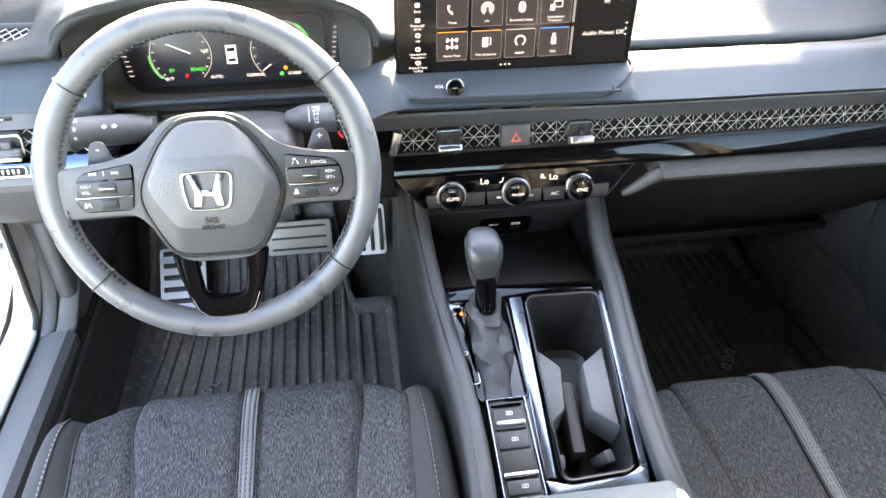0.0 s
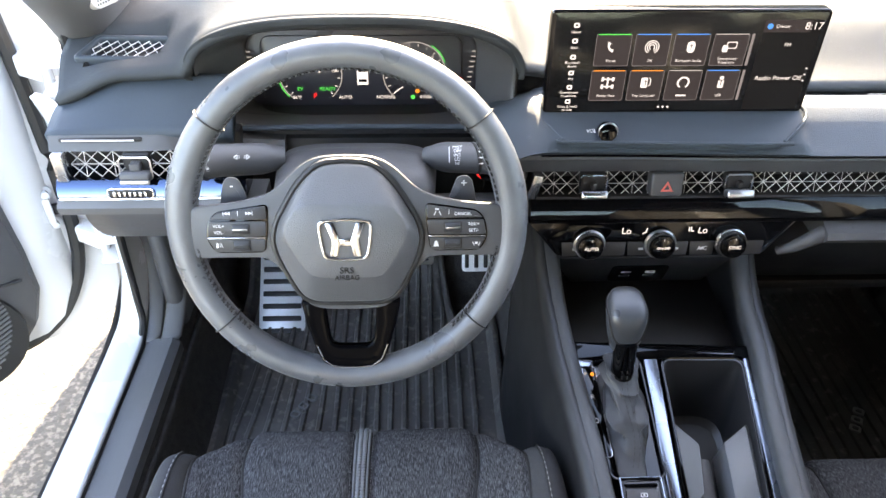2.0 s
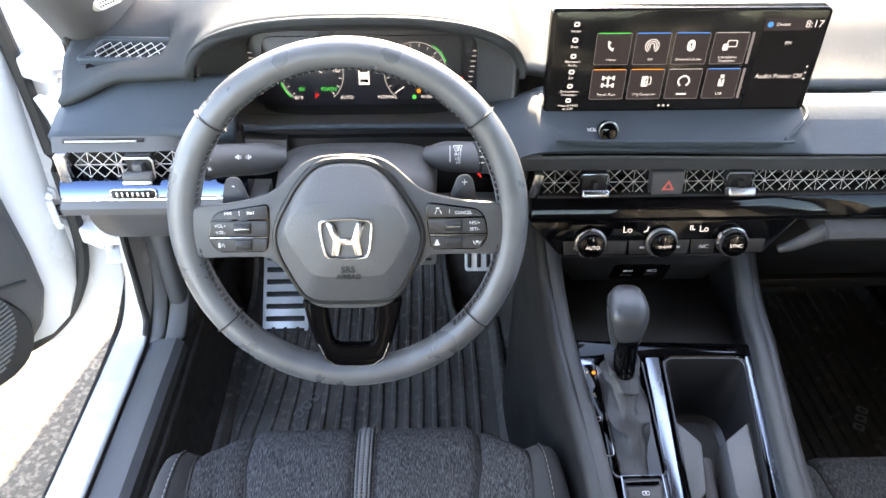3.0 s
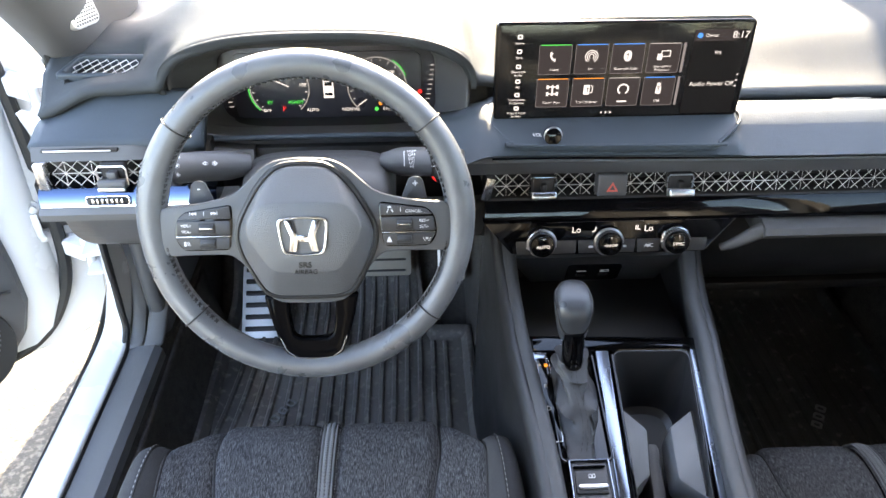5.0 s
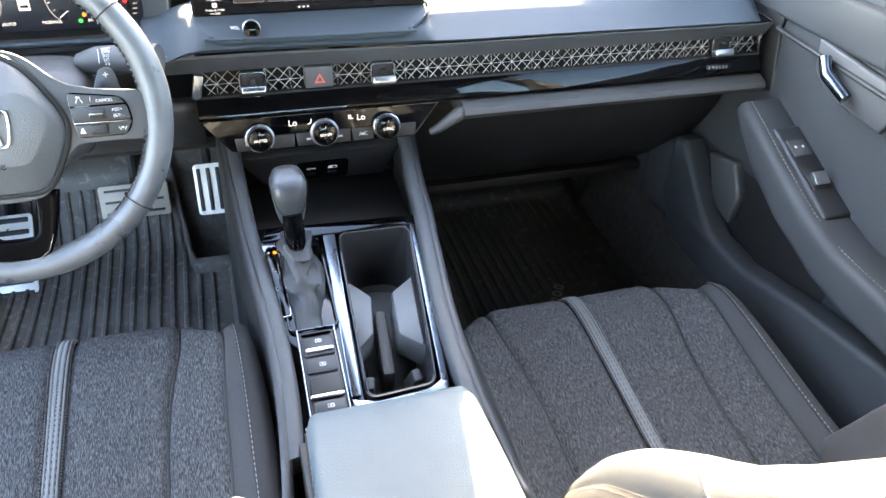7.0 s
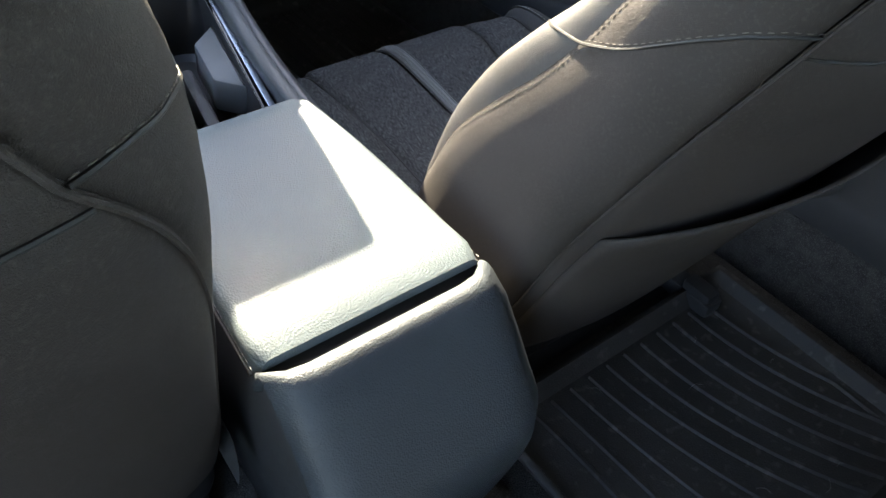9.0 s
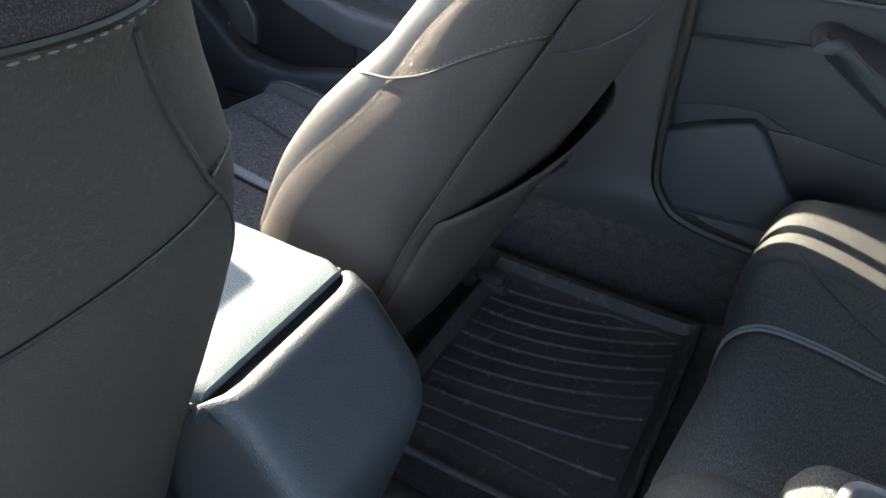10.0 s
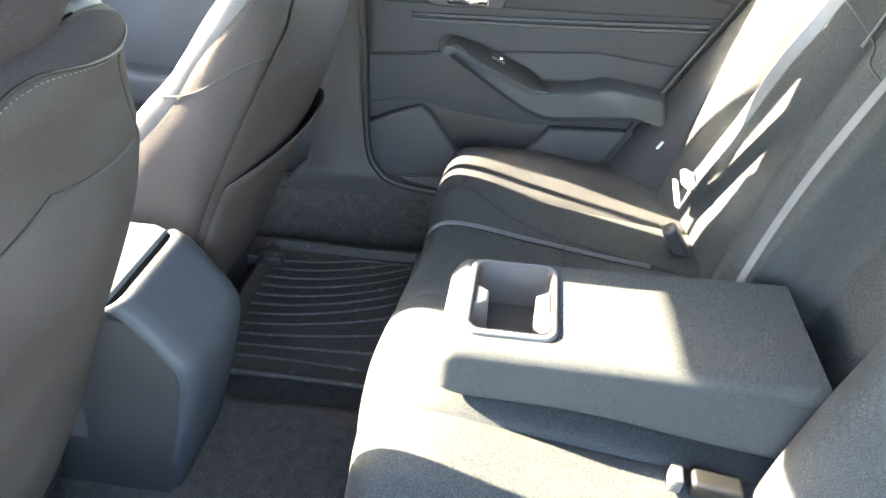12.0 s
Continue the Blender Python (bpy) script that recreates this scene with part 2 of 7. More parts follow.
def tube(pts, r, seg=8, closed=False, flat=1.0, up=(0, 0, 1)):
    """A round bar along pts; r may be a function of the share of its length; flat squeezes it along up."""
    pts = [Vector(p) for p in pts]
    n = len(pts)
    rings = []
    for i, p in enumerate(pts):
        a = pts[(i - 1) % n] if closed or i else p
        b = pts[(i + 1) % n] if closed or i < n - 1 else p
        d = (b - a).normalized()
        s = d.cross(Vector(up))
        s = s.normalized() if s.length > 1e-4 else d.orthogonal().normalized()
        w = s.cross(d).normalized()
        rad = r(i / max(n - 1, 1)) if callable(r) else r
        rings.append([p + (s * math.cos(q) + w * math.sin(q) * flat) * rad for q in (2 * math.pi * k / seg for k in range(seg))])
    if closed:
        rings.append(rings[0])
        bm = loft(rings, True, False)
        bmesh.ops.remove_doubles(bm, verts=bm.verts, dist=1e-6)
        return bm
    return loft(rings)


def plate(pts, depth, m=None, bevel=0.0015, seg=2, hole=None):
    """A flat board: outline pts (x, y) with its front at z = 0 and its back at -depth."""
    bm = bmesh.new()
    n = len(pts)
    front = [bm.verts.new((p[0], p[1], 0)) for p in pts]
    back = [bm.verts.new((p[0], p[1], -depth)) for p in pts]
    if hole:
        hf = [bm.verts.new((p[0], p[1], 0)) for p in hole]
        hb = [bm.verts.new((p[0], p[1], -depth)) for p in hole]
        for i in range(n):
            k = (i + 1) % n
            bm.faces.new((front[i], front[k], hf[k], hf[i]))
            bm.faces.new((back[k], back[i], hb[i], hb[k]))
            bm.faces.new((hf[i], hf[k], hb[k], hb[i]))
            bm.faces.new((front[k], front[i], back[i], back[k]))
    else:
        bm.faces.new(front)
        bm.faces.new(back[::-1])
        for i in range(n):
            k = (i + 1) % n
            bm.faces.new((front[k], front[i], back[i], back[k]))
    bmesh.ops.recalc_face_normals(bm, faces=bm.faces)
    if bevel:
        rim = [e for e in bm.edges if len(e.link_faces) == 2 and e.calc_face_angle(0) > 1.2]
        bmesh.ops.bevel(bm, geom=rim, offset=bevel, segments=seg, profile=0.5, affect="EDGES")
    if m is not None:
        bm.transform(m)
    return bm


def rounded(w, h, r, n=5, cx=0.0, cy=0.0):
    """A rounded rectangle's outline, anticlockwise."""
    out = []
    for sx, sy, a0 in ((1, 1, 0), (-1, 1, 90), (-1, -1, 180), (1, -1, 270)):
        for k in range(n + 1):
            a = radians(a0 + 90 * k / n)
            out.append((cx + sx * (w / 2 - r) + r * math.cos(a), cy + sy * (h / 2 - r) + r * math.sin(a)))
    return out


def soft_poly(pts, r, n=3):
    """A polygon's outline with its corners rounded by about r."""
    out = []
    p = [Vector((*q[:2], 0)) for q in pts]
    for i, c in enumerate(p):
        a, b = p[i - 1], p[(i + 1) % len(p)]
        ra, rb = min(r, (a - c).length * 0.45), min(r, (b - c).length * 0.45)
        s0, s1 = c + (a - c).normalized() * ra, c + (b - c).normalized() * rb
        for k in range(n + 1):
            t = k / n
            q = s0 * (1 - t) ** 2 + c * 2 * t * (1 - t) + s1 * t * t
            out.append((q.x, q.y))
    return out


def mirrored(half):
    """A closed outline from its right half, listed from the top to the bottom on the middle line."""
    return list(half) + [(-x, y) for x, y in half[-2:0:-1]]


def smooth_outline(pts, n=48):
    return [(p.x, p.y) for p in spline([(*q, 0) for q in pts], n, True)]


WORLD = {}


def thing(name, label, category, at=(0, 0, 0), group="", kind=""):
    ob = new(name)
    ob.empty_display_size = 0.05
    ob.matrix_basis = Matrix.Translation(at)
    WORLD[ob] = ob.matrix_basis.copy()
    return tagged(ob, label, category, group, kind)


def part(name, bm, material, parent=None, label="", angle=40, thick=0.0):
    """One mesh object from bm, under a thing or a part."""
    if not thick:
        bmesh.ops.recalc_face_normals(bm, faces=bm.faces)
    me = bpy.data.meshes.new(name)
    bm.to_mesh(me)
    bm.free()
    me.shade_smooth()
    me.set_sharp_from_angle(angle=radians(angle))
    me.materials.append(material)
    ob = new(name, me)
    if parent is not None:
        ob.parent = parent
        ob.matrix_parent_inverse = WORLD[parent].inverted() if parent in WORLD else Matrix()
    if thick:
        s = ob.modifiers.new("thickness", "SOLIDIFY")
        s.thickness, s.offset = abs(thick), (-1 if thick > 0 else 1)
    if label:
        ob["label"] = label
    return ob


def solo(name, bm, material, label, category, group="", kind="", angle=40, thick=0.0):
    """A thing made of a single mesh."""
    ob = part(name, bm, material, None, "", angle, thick)
    WORLD[ob] = Matrix()
    return tagged(ob, label, category, group, kind)


def lettering(text, size, m, material, parent, name="caption", align="CENTER", thick=0.0002):
    cu = bpy.data.curves.new(name, "FONT")
    cu.body, cu.size, cu.align_x, cu.align_y, cu.extrude = text, size, align, "CENTER", thick
    cu.materials.append(material)
    ob = new(name, cu)
    ob.parent = parent
    ob.matrix_parent_inverse = WORLD[parent].inverted() if parent in WORLD else Matrix()
    ob.matrix_basis = m
    return ob


def stitches(pts, material, parent, length=0.005, gap=0.0035, r=0.0007, name="stitching", label="", lift=0.0):
    """A row of short threads along pts."""
    pts = [Vector(p) for p in pts]
    out = bmesh.new()
    run = 0.0
    step = length + gap
    nxt = 0.0
    verts = []
    for a, b in zip(pts, pts[1:]):
        seg = (b - a).length
        while nxt <= run + seg and seg > 0:
            w0 = (nxt - run) / seg
            d = (b - a).normalized()
            p = a.lerp(b, w0)
            q = p + d * length
            s = d.orthogonal().normalized()
            t = d.cross(s)
            ring = []
            for c in (p, (p + q) / 2 , q):
                k = 1.0 if c is not p and c is not q else 0.5
                ring.append([out.verts.new(c + (s * math.cos(x) + t * math.sin(x)) * r * k) for x in (0, 1.571, 3.142, 4.712)])
            for f, g in zip(ring, ring[1:]):
                for i in range(4):
                    out.faces.new((f[i], f[(i + 1) % 4], g[(i + 1) % 4], g[i]))
            nxt += step
        run += seg
    return part(name, out, material, parent, label)


def smoothstep(a, b, x):
    t = min(max((x - a) / (b - a), 0), 1)
    return t * t * (3 - 2 * t)

# ---- the setting: ground, car shell, floor, roof, glass ----
def ground_sheet(u, v):
    x, y = -400 + 800 * u, -400 + 800 * v
    return x, y, -0.02 + 0.004 * noise.noise((x * 0.3, y * 0.3, 0))


solo("ground", grid(ground_sheet, 40, 40), GROUND, "pale sunlit asphalt of the parking lot", "ground", kind="structure")


def floor_z(x, y):
    z = 0.235 + 0.33 * smoothstep(0.58, 0.95, y) + 0.02 * smoothstep(-0.8, -1.0, y)
    tunnel = smoothstep(0.145, 0.115, abs(x))
    return z + tunnel * (0.03 + 0.22 * smoothstep(0.2, 0.75, y))


solo("floor", grid(lambda u, v: (-0.7 + 1.4 * u, -1.45 + 2.42 * v, floor_z(-0.7 + 1.4 * u, -1.45 + 2.42 * v)), 56, 60), CARPET,
     "black cut-pile carpet over the cabin floor", "floor", kind="structure", thick=0.02)
solo("wall_front", rbox((1.5, 0.03, 0.6), (0, 0.98, 0.72), bevel=0.01), DEEP, "black firewall behind the dashboard", "wall", kind="structure")
solo("wall_rear", rbox((1.4, 0.05, 0.75), (0, -1.72, 0.62), bevel=0.01), DEEP, "black bulkhead behind the rear seat", "wall", kind="structure")
solo("rear_shelf", rbox((1.3, 0.5, 0.03), (0, -1.9, 1.0), bevel=0.01), CARPET, "black rear parcel shelf below the back window", "shelf", kind="structure")


def roof_sheet(u, v):
    x, y = -0.56 + 1.12 * u, -1.75 + 1.80 * v
    return x, y, 1.375 - 0.05 * (abs(x) / 0.56) ** 4 - 0.12 * smoothstep(-1.0, -1.75, y)


solo("ceiling", grid(roof_sheet, 24, 20), HEADLINER, "black cloth headliner under the car roof", "ceiling", kind="structure", thick=-0.03)
solo("roof", grid(lambda u, v: tuple(Vector(roof_sheet(u, v)) + Vector((0, 0, 0.04))), 24, 20), WHITE, "white painted steel roof panel", "roof", kind="structure", thick=-0.005)


def windshield_pt(u, v):
    half = 0.70 - 0.13 * v
    x = (2 * u - 1) * half
    return x, 0.97 - 1.10 * v - 0.10 * (2 * u - 1) ** 2, 0.945 + 0.44 * v ** 0.9 - 0.02 * (2 * u - 1) ** 2


wind = solo("window_1", grid(windshield_pt, 16, 12), GLASS, "clear laminated windshield", "windshield", kind="structure")
wind.visible_shadow = False

for side, name in ((-1, "left"), (1, "right")):
    # front roof pillar with its inner trim, from the dash corner to the roof's front corner
    a, b = Vector((side * 0.722, 0.475, 0.92)), Vector((side * 0.60, -0.14, 1.37))
    rings = []
    for k in range(9):
        t = k / 8
        p = a.lerp(b, t) + Vector((side * 0.012 * math.sin(math.pi * t), 0, 0))
        hx, hy = 0.045 + 0.005 * t, 0.145 - 0.09 * t ** 0.7
        rings.append([p + Vector((-side * hx * math.copysign(abs(c) ** 0.7, c), hy * math.copysign(abs(s) ** 0.7, s), 0)) for c, s in
                      ((math.cos(2 * math.pi * i / 20), math.sin(2 * math.pi * i / 20)) for i in range(20))])
    solo("pillar_front_" + name, loft(rings), TRIM, "grey plastic trim of the front roof pillar", "pillar", kind="structure")
    # side rail of the roof
    rail = [(side * 0.585, -0.15, 1.36), (side * 0.60, -0.6, 1.375), (side * 0.6, -1.2, 1.34), (side * 0.58, -1.7, 1.25)]
    solo("roof_rail_" + name, tube(spline(rail, 16), 0.035, 10), HEADLINER, "dark roof rail trim above the doors", "trim", kind="structure")
    # sill: carpeted inner face, grey scuff trim, white painted step
    solo("wall_sill_" + name, rbox((0.03, 2.35, 0.19), (side * 0.702, -0.27, 0.315), bevel=0.01), CARPET, "black carpet over the inner sill", "sill", kind="structure")

    # carpet runs down from the sill and out over the floor in one sweep
    cove = spline([(0.687, 0.400, 0), (0.683, 0.355, 0), (0.675, 0.310, 0), (0.663, 0.277, 0), (0.645, 0.254, 0), (0.625, 0.240, 0)], 16)
    solo("floor_edge_" + name, grid(lambda u, v: (side * cove[round(v * 15)].x, -0.30 + 0.86 * u, cove[round(v * 15)].y + 0.004 * math.sin(9 * u + 3 * v)), 30, 15), CARPET,
         "black cut-pile carpet sweeping from sill to floor", "carpet", kind="structure", thick=0.006)

solo("trim_sill_left", loft([[(-0.688, y, 0.385), (-0.692, y, 0.425), (-0.703, y, 0.434), (-0.742, y, 0.430), (-0.752, y, 0.42), (-0.752, y, 0.385)]
                             for y in (-0.62, -0.2, 0.1, 0.306)]), TRIM, "dark grey plastic door sill trim", "sill trim", kind="structure")
solo("body_sill_left", loft([[(-0.748, y, 0.15), (-0.748, y, 0.415), (-0.758, y, 0.424), (-0.795 - b, y, 0.422), (-0.808 - b, y, 0.41), (-0.83 - b, y, 0.15)]
                             for y, b in ((-1.5, 0), (-0.6, 0), (0.0, 0), (0.2, 0.0), (0.33, 0.005), (0.45, 0.022), (0.55, 0.045), (0.64, 0.08))]), WHITE,
     "white painted body sill in the open doorway", "car body", kind="structure")
solo("sill_seal_left", tube(spline([(-0.806, -0.7, 0.415), (-0.806, 0.0, 0.415), (-0.807, 0.2, 0.416), (-0.812, 0.35, 0.42), (-0.838, 0.5, 0.43)], 30), 0.0085, 8), SEAL,
     "black rubber seal along the painted sill", "seal", kind="structure")
# white flange of the doorway, curving up from the sill to the hinge pillar, and the two trims inside it
fl_in = spline([(-0.6, 0.425), (0.0, 0.425), (0.23, 0.425), (0.309, 0.430), (0.352, 0.458), (0.379, 0.502), (0.391, 0.557), (0.38, 0.615), (0.345, 0.72), (0.29, 0.86)], 60)
fl_out = spline([(-0.6, 0.423), (0.04, 0.423), (0.28, 0.424), (0.36, 0.433), (0.399, 0.467), (0.416, 0.494), (0.424, 0.554), (0.415, 0.605), (0.385, 0.72), (0.33, 0.86)], 60)


def curve_pt(c, t):
    i = min(int(t * 59), 58)
    return c[i].lerp(c[i + 1], t * 59 - i)


def flange(u, v):
    p, q = curve_pt(fl_in, v), curve_pt(fl_out, v)
    r = p.lerp(q, u)
    return -0.751 - 0.047 * u, r.x, r.y + 0.003 * math.sin(math.pi * u)


solo("body_flange_left", grid(flange, 8, 60), WHITE, "white painted flange round the open doorway", "car body", kind="structure", thick=0.01)
for nm, x0, x1, push in (("trim_post_outer", -0.7495, -0.7255, 0.0), ("trim_post_inner", -0.7235, -0.692, 0.02)):
    def post(u, v, x0=x0, x1=x1, push=push):
        p = curve_pt(fl_in, 0.325 + 0.675 * v)
        bow = 0.006 * math.sin(math.pi * u) ** 0.5
        return x0 + (x1 - x0) * u, p.x - 0.002 + push * smoothstep(0.0, 0.3, v) + 0.012 * u - bow, p.y + bow * 0.4
    solo(nm, grid(post, 10, 40), TRIM, "grey plastic trim beside the doorway above the sill", "trim", kind="structure", thick=0.008)
solo("body_side_right", rbox((0.06, 3.2, 0.75), (0.86, -0.2, 0.55), bevel=0.03), WHITE, "white painted outer door skins", "car body", kind="structure")
# unseen upright, added ahead to keep sun off the dash's left corner
solo("post", rbox((0.23, 0.12, 2.36), (-0.265, 2.6, 1.18), bevel=0.01), mat("painted steel post", (0.3, 0.3, 0.29), 0.5, vary=0.1),
     "plain grey post, unseen, added ahead to shade the dash corner", "post", kind="structure")
# an unseen building, added ahead to shade the passenger's half of the dash
solo("building", rbox((6.0, 5.0, 2.46), (3.895, 5.1, 1.23), bevel=0.02), mat("dark rendered wall", (0.13, 0.125, 0.11), 0.9, grain=("noise", 30, 0.01), vary=0.1, vary_scale=0.6),
     "plain dark low building, unseen, added to shade the dash", "building", kind="structure")

# ---- steering wheel ----
WHEEL = pose(-0.369, 0.046, 0.868, 68.7)


def wheel():
    w = thing("steering_wheel", "black leather-wrapped three-spoke steering wheel with gloss black lower spoke", "steering wheel", WHEEL.translation)
    R = 0.1685
    RIM = WHEEL @ pose(0, -0.017, 0)

    def rim(u, v):
        a, q = 2 * math.pi * u, 2 * math.pi * v
        grip = 1.0 + 0.08 * math.exp(-((math.sin(a) - 0.25) / 0.25) ** 2)
        r = R + 0.0155 * grip * math.cos(q)
        return r * math.cos(a), r * math.sin(a), 0.0165 * grip * math.sin(q)

    bm = grid(rim, 120, 20, True)
    bmesh.ops.remove_doubles(bm, verts=bm.verts, dist=1e-5)
    rim_ob = part("rim", moved(bm, RIM), LEATHER, w, "smooth black leather rim")
    for deg in (38, 142, 219, 321):
        a = radians(deg)
        ring = [((R + 0.0168 * math.cos(q)) * math.cos(a), (R + 0.0168 * math.cos(q)) * math.sin(a), 0.0178 * math.sin(q)) for q in (2 * math.pi * k / 20 for k in range(20))]
        part("seam", moved(tube(ring, 0.0009, 6, True), RIM), SEAL, rim_ob)
    # cross stitching along the inner face of the rim
    st = bmesh.new()
    for k in range(150):
        a = 2 * math.pi * k / 150
        if math.sin(a) < -0.72 or abs(math.sin(a)) < 0.16:
            continue
        for da in (0.008, -0.008):
            p = [((R - 0.0148) * math.cos(a + s * da), (R - 0.0148) * math.sin(a + s * da), 0.0085 + 0.0035 * s) for s in (-1, 1)]
            bmesh.ops.create_cone(st, segments=5, radius1=0.0010, radius2=0.0010, depth=0.0085, cap_ends=True,
                                  matrix=Matrix.Translation((Vector(p[0]) + Vector(p[1])) / 2) @ (Vector(p[1]) - Vector(p[0])).to_track_quat("Z", "Y").to_matrix().to_4x4())
    tagged(part("stitching", moved(st, RIM), SEAL, rim_ob, "black stitched seam"), kind="stuff")

    # hub: shield-shaped cover with a raised, grained middle
    shield = mirrored([(0.0, 0.0482), (0.024, 0.0462), (0.038, 0.036), (0.051, 0.0205), (0.0705, -0.013), (0.0745, -0.031), (0.070, -0.05), (0.0535, -0.083), (0.046, -0.093), (0.034, -0.098), (0.0, -0.0985)])
    middle = mirrored([(0.0, 0.0105), (0.040, 0.0105), (0.052, 0.001), (0.0605, -0.0135), (0.059, -0.028), (0.0415, -0.058), (0.033, -0.066), (0.0, -0.067)])
    cx, cy = 0.0, -0.026

    def ring(scale, z, base=None):
        pts = spline([(*q, 0) for q in soft_poly(base or shield, 0.011, 3)], 96, True)
        top = max(range(96), key=lambda i: pts[i].y - abs(pts[i].x) * 4)
        pts = pts[top:] + pts[:top]
        return [(cx + (p.x - cx) * scale, cy + (p.y - cy) * scale, z) for p in pts]

    cover = loft([ring(0.99, -0.02), ring(0.99, 0.012), ring(0.978, 0.0175), ring(0.95, 0.0205), ring(1.035, 0.0318, middle), ring(1.0, 0.0335, middle), ring(0.96, 0.0342, middle), ring(0.6, 0.0366, middle), ring(0.2, 0.0374, middle)])
    hub = part("airbag_cover", moved(cover, WHEEL), HUB, w, "grained black airbag cover", angle=50)
    # one moulding forms the hub's surround and both side spokes
    yoke = mirrored([(0.0, 0.0545), (0.030, 0.0525), (0.047, 0.043), (0.060, 0.030), (0.077, 0.0155), (0.108, 0.0075), (0.135, 0.0045), (0.158, 0.003),
                     (0.158, -0.052), (0.132, -0.0505), (0.086, -0.0505), (0.078, -0.055), (0.067, -0.067), (0.047, -0.098), (0.035, -0.107), (0.0, -0.1085)])
    part("hub_frame", plate(soft_poly(yoke, 0.012, 3)[::-1], 0.007, WHEEL @ pose(0, 0, 0.0112), 0.002, 3), SPOKE, w, "smooth dark hub surround with two side spokes", angle=50)
    part("hub_trim", moved(tube(ring(1.012, 0.0125), 0.0037, 8, True), WHEEL), SEAL, w, "thin black gap round the hub")
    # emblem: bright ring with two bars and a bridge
    e = 0.0375
    outer = smooth_outline([(0.0, 0.0195), (0.016, 0.0185), (0.0225, 0.0165), (0.0235, 0.009), (0.0215, -0.008), (0.0185, -0.016), (0.012, -0.018), (0, -0.0185),
                            (-0.012, -0.018), (-0.0185, -0.016), (-0.0215, -0.008), (-0.0235, 0.009), (-0.0225, 0.0165), (-0.016, 0.0185)], 56)
    em = WHEEL @ pose(0, -0.0255, e)
    emblem = part("emblem", plate([(x * 1.13, y * 1.13) for x, y in outer], 0.004, em @ pose(0, 0, 0.0022), 0.0012, hole=[(x * 1.0, y * 1.0) for x, y in outer]), EMBLEM, w, "bright chrome emblem")
    for s in (1, -1):
        bar = [(s * 0.0108, 0.0178), (s * 0.0195, 0.0178), (s * 0.0132, 0.0), (s * 0.0158, -0.0165), (s * 0.0078, -0.0165), (s * 0.0045, -0.002)]
        part("bar", plate(bar, 0.003, em @ pose(0, 0, 0.0024), 0.0012), EMBLEM, emblem)
    part("bar", plate([(-0.0075, 0.0015), (0.0075, 0.0015), (0.007, -0.0055), (-0.007, -0.0055)], 0.003, em @ pose(0, 0, 0.002), 0.0008), EMBLEM, emblem)
    lettering("SRS", 0.0092, WHEEL @ pose(0, -0.0575, 0.0362), DEEP, hub, thick=0.0006)
    lettering("AIRBAG", 0.0072, WHEEL @ pose(0, -0.0655, 0.0350), DEEP, hub, thick=0.0006)

    # switch panels on the side spokes
    for s in (-1, 1):
        def at(pts, s=s):
            return [(s * a, b) for a, b in pts][::s]
        pad = soft_poly(at([(0.0785, 0.0058), (0.131, -0.0018), (0.1395, -0.011), (0.1425, -0.031), (0.134, -0.0448), (0.0835, -0.0448), (0.0795, -0.018)]), 0.006)
        panel = part("switch_panel", plate(pad[::-1], 0.006, WHEEL @ pose(0, 0, 0.0125), 0.001), PIANO, w, "gloss black switch panel edge")
        keys = ([(0.0805, 0.0042), (0.1302, -0.003), (0.1372, -0.0098), (0.0805, -0.0098)],
                [(0.0805, -0.0115), (0.1378, -0.0115), (0.1405, -0.0272), (0.0820, -0.0272)],
                [(0.0822, -0.0297), (0.1405, -0.0297), (0.133, -0.0432), (0.0845, -0.0432)])
        for k in keys:
            part("switch", plate(soft_poly(at(k), 0.0022)[::-1], 0.004, WHEEL @ pose(0, 0, 0.0146), 0.0008), SWITCH, panel, "dark grey switch key")
        part("divider", moved(rbox((0.058, 0.0011, 0.002), (s * 0.111, -0.0284, 0.0146), bevel=0.0004), WHEEL), SATIN, panel, "thin satin line")
        for y in (-0.0192, -0.0362):
            part("roller_bed", moved(rbox((0.0185, 0.0112, 0.002), (s * 0.1065, y, 0.0141), bevel=0.0006), WHEEL), DEEP, panel)
            part("roller", moved(disc(0.0054, 0.0160, (s * 0.1065, y, 0.0120), (0, 90, 0), 20), WHEEL), SWITCH, panel, "ribbed thumb roller")
            part("roller_rib", moved(rbox((0.0150, 0.0012, 0.0008), (s * 0.1065, y, 0.0175), bevel=0.0003), WHEEL), SATIN if y > -0.03 else SEAL, panel)
        zt = 0.0151
        if s < 0:
            for x0, d in ((-0.1185, -1), (-0.0985, 1)):
                tri = [plate([(x0 + d * (q - 0.0022), -0.0048), (x0 + d * (q - 0.0022), -0.0012), (x0 + d * (q + 0.0008), -0.003)][::d], 0.0003, WHEEL @ pose(0, 0, zt), 0) for q in (0.0, 0.003)]
                part("symbol", join(*tri, moved(rbox((0.0006, 0.0036, 0.0003), (x0 + d * 0.0044, -0.003, zt), bevel=0), WHEEL)), PRINT, panel)
            part("symbol", moved(rbox((0.0005, 0.0048, 0.0003), (-0.1085, -0.003, zt), bevel=0), WHEEL), PRINT, panel)
            part("symbol", moved(join(disc(0.0011, 0.0003, (-0.131, -0.0345, zt), bevel=0, seg=10), rbox((0.0022, 0.0028, 0.0003), (-0.131, -0.0372, zt), bevel=0), rbox((0.0005, 0.004, 0.0003), (-0.1285, -0.036, zt), (0, 0, 20), 0), rbox((0.0005, 0.0052, 0.0003), (-0.1265, -0.036, zt), (0, 0, 20), 0)), WHEEL), PRINT, panel)
        else:
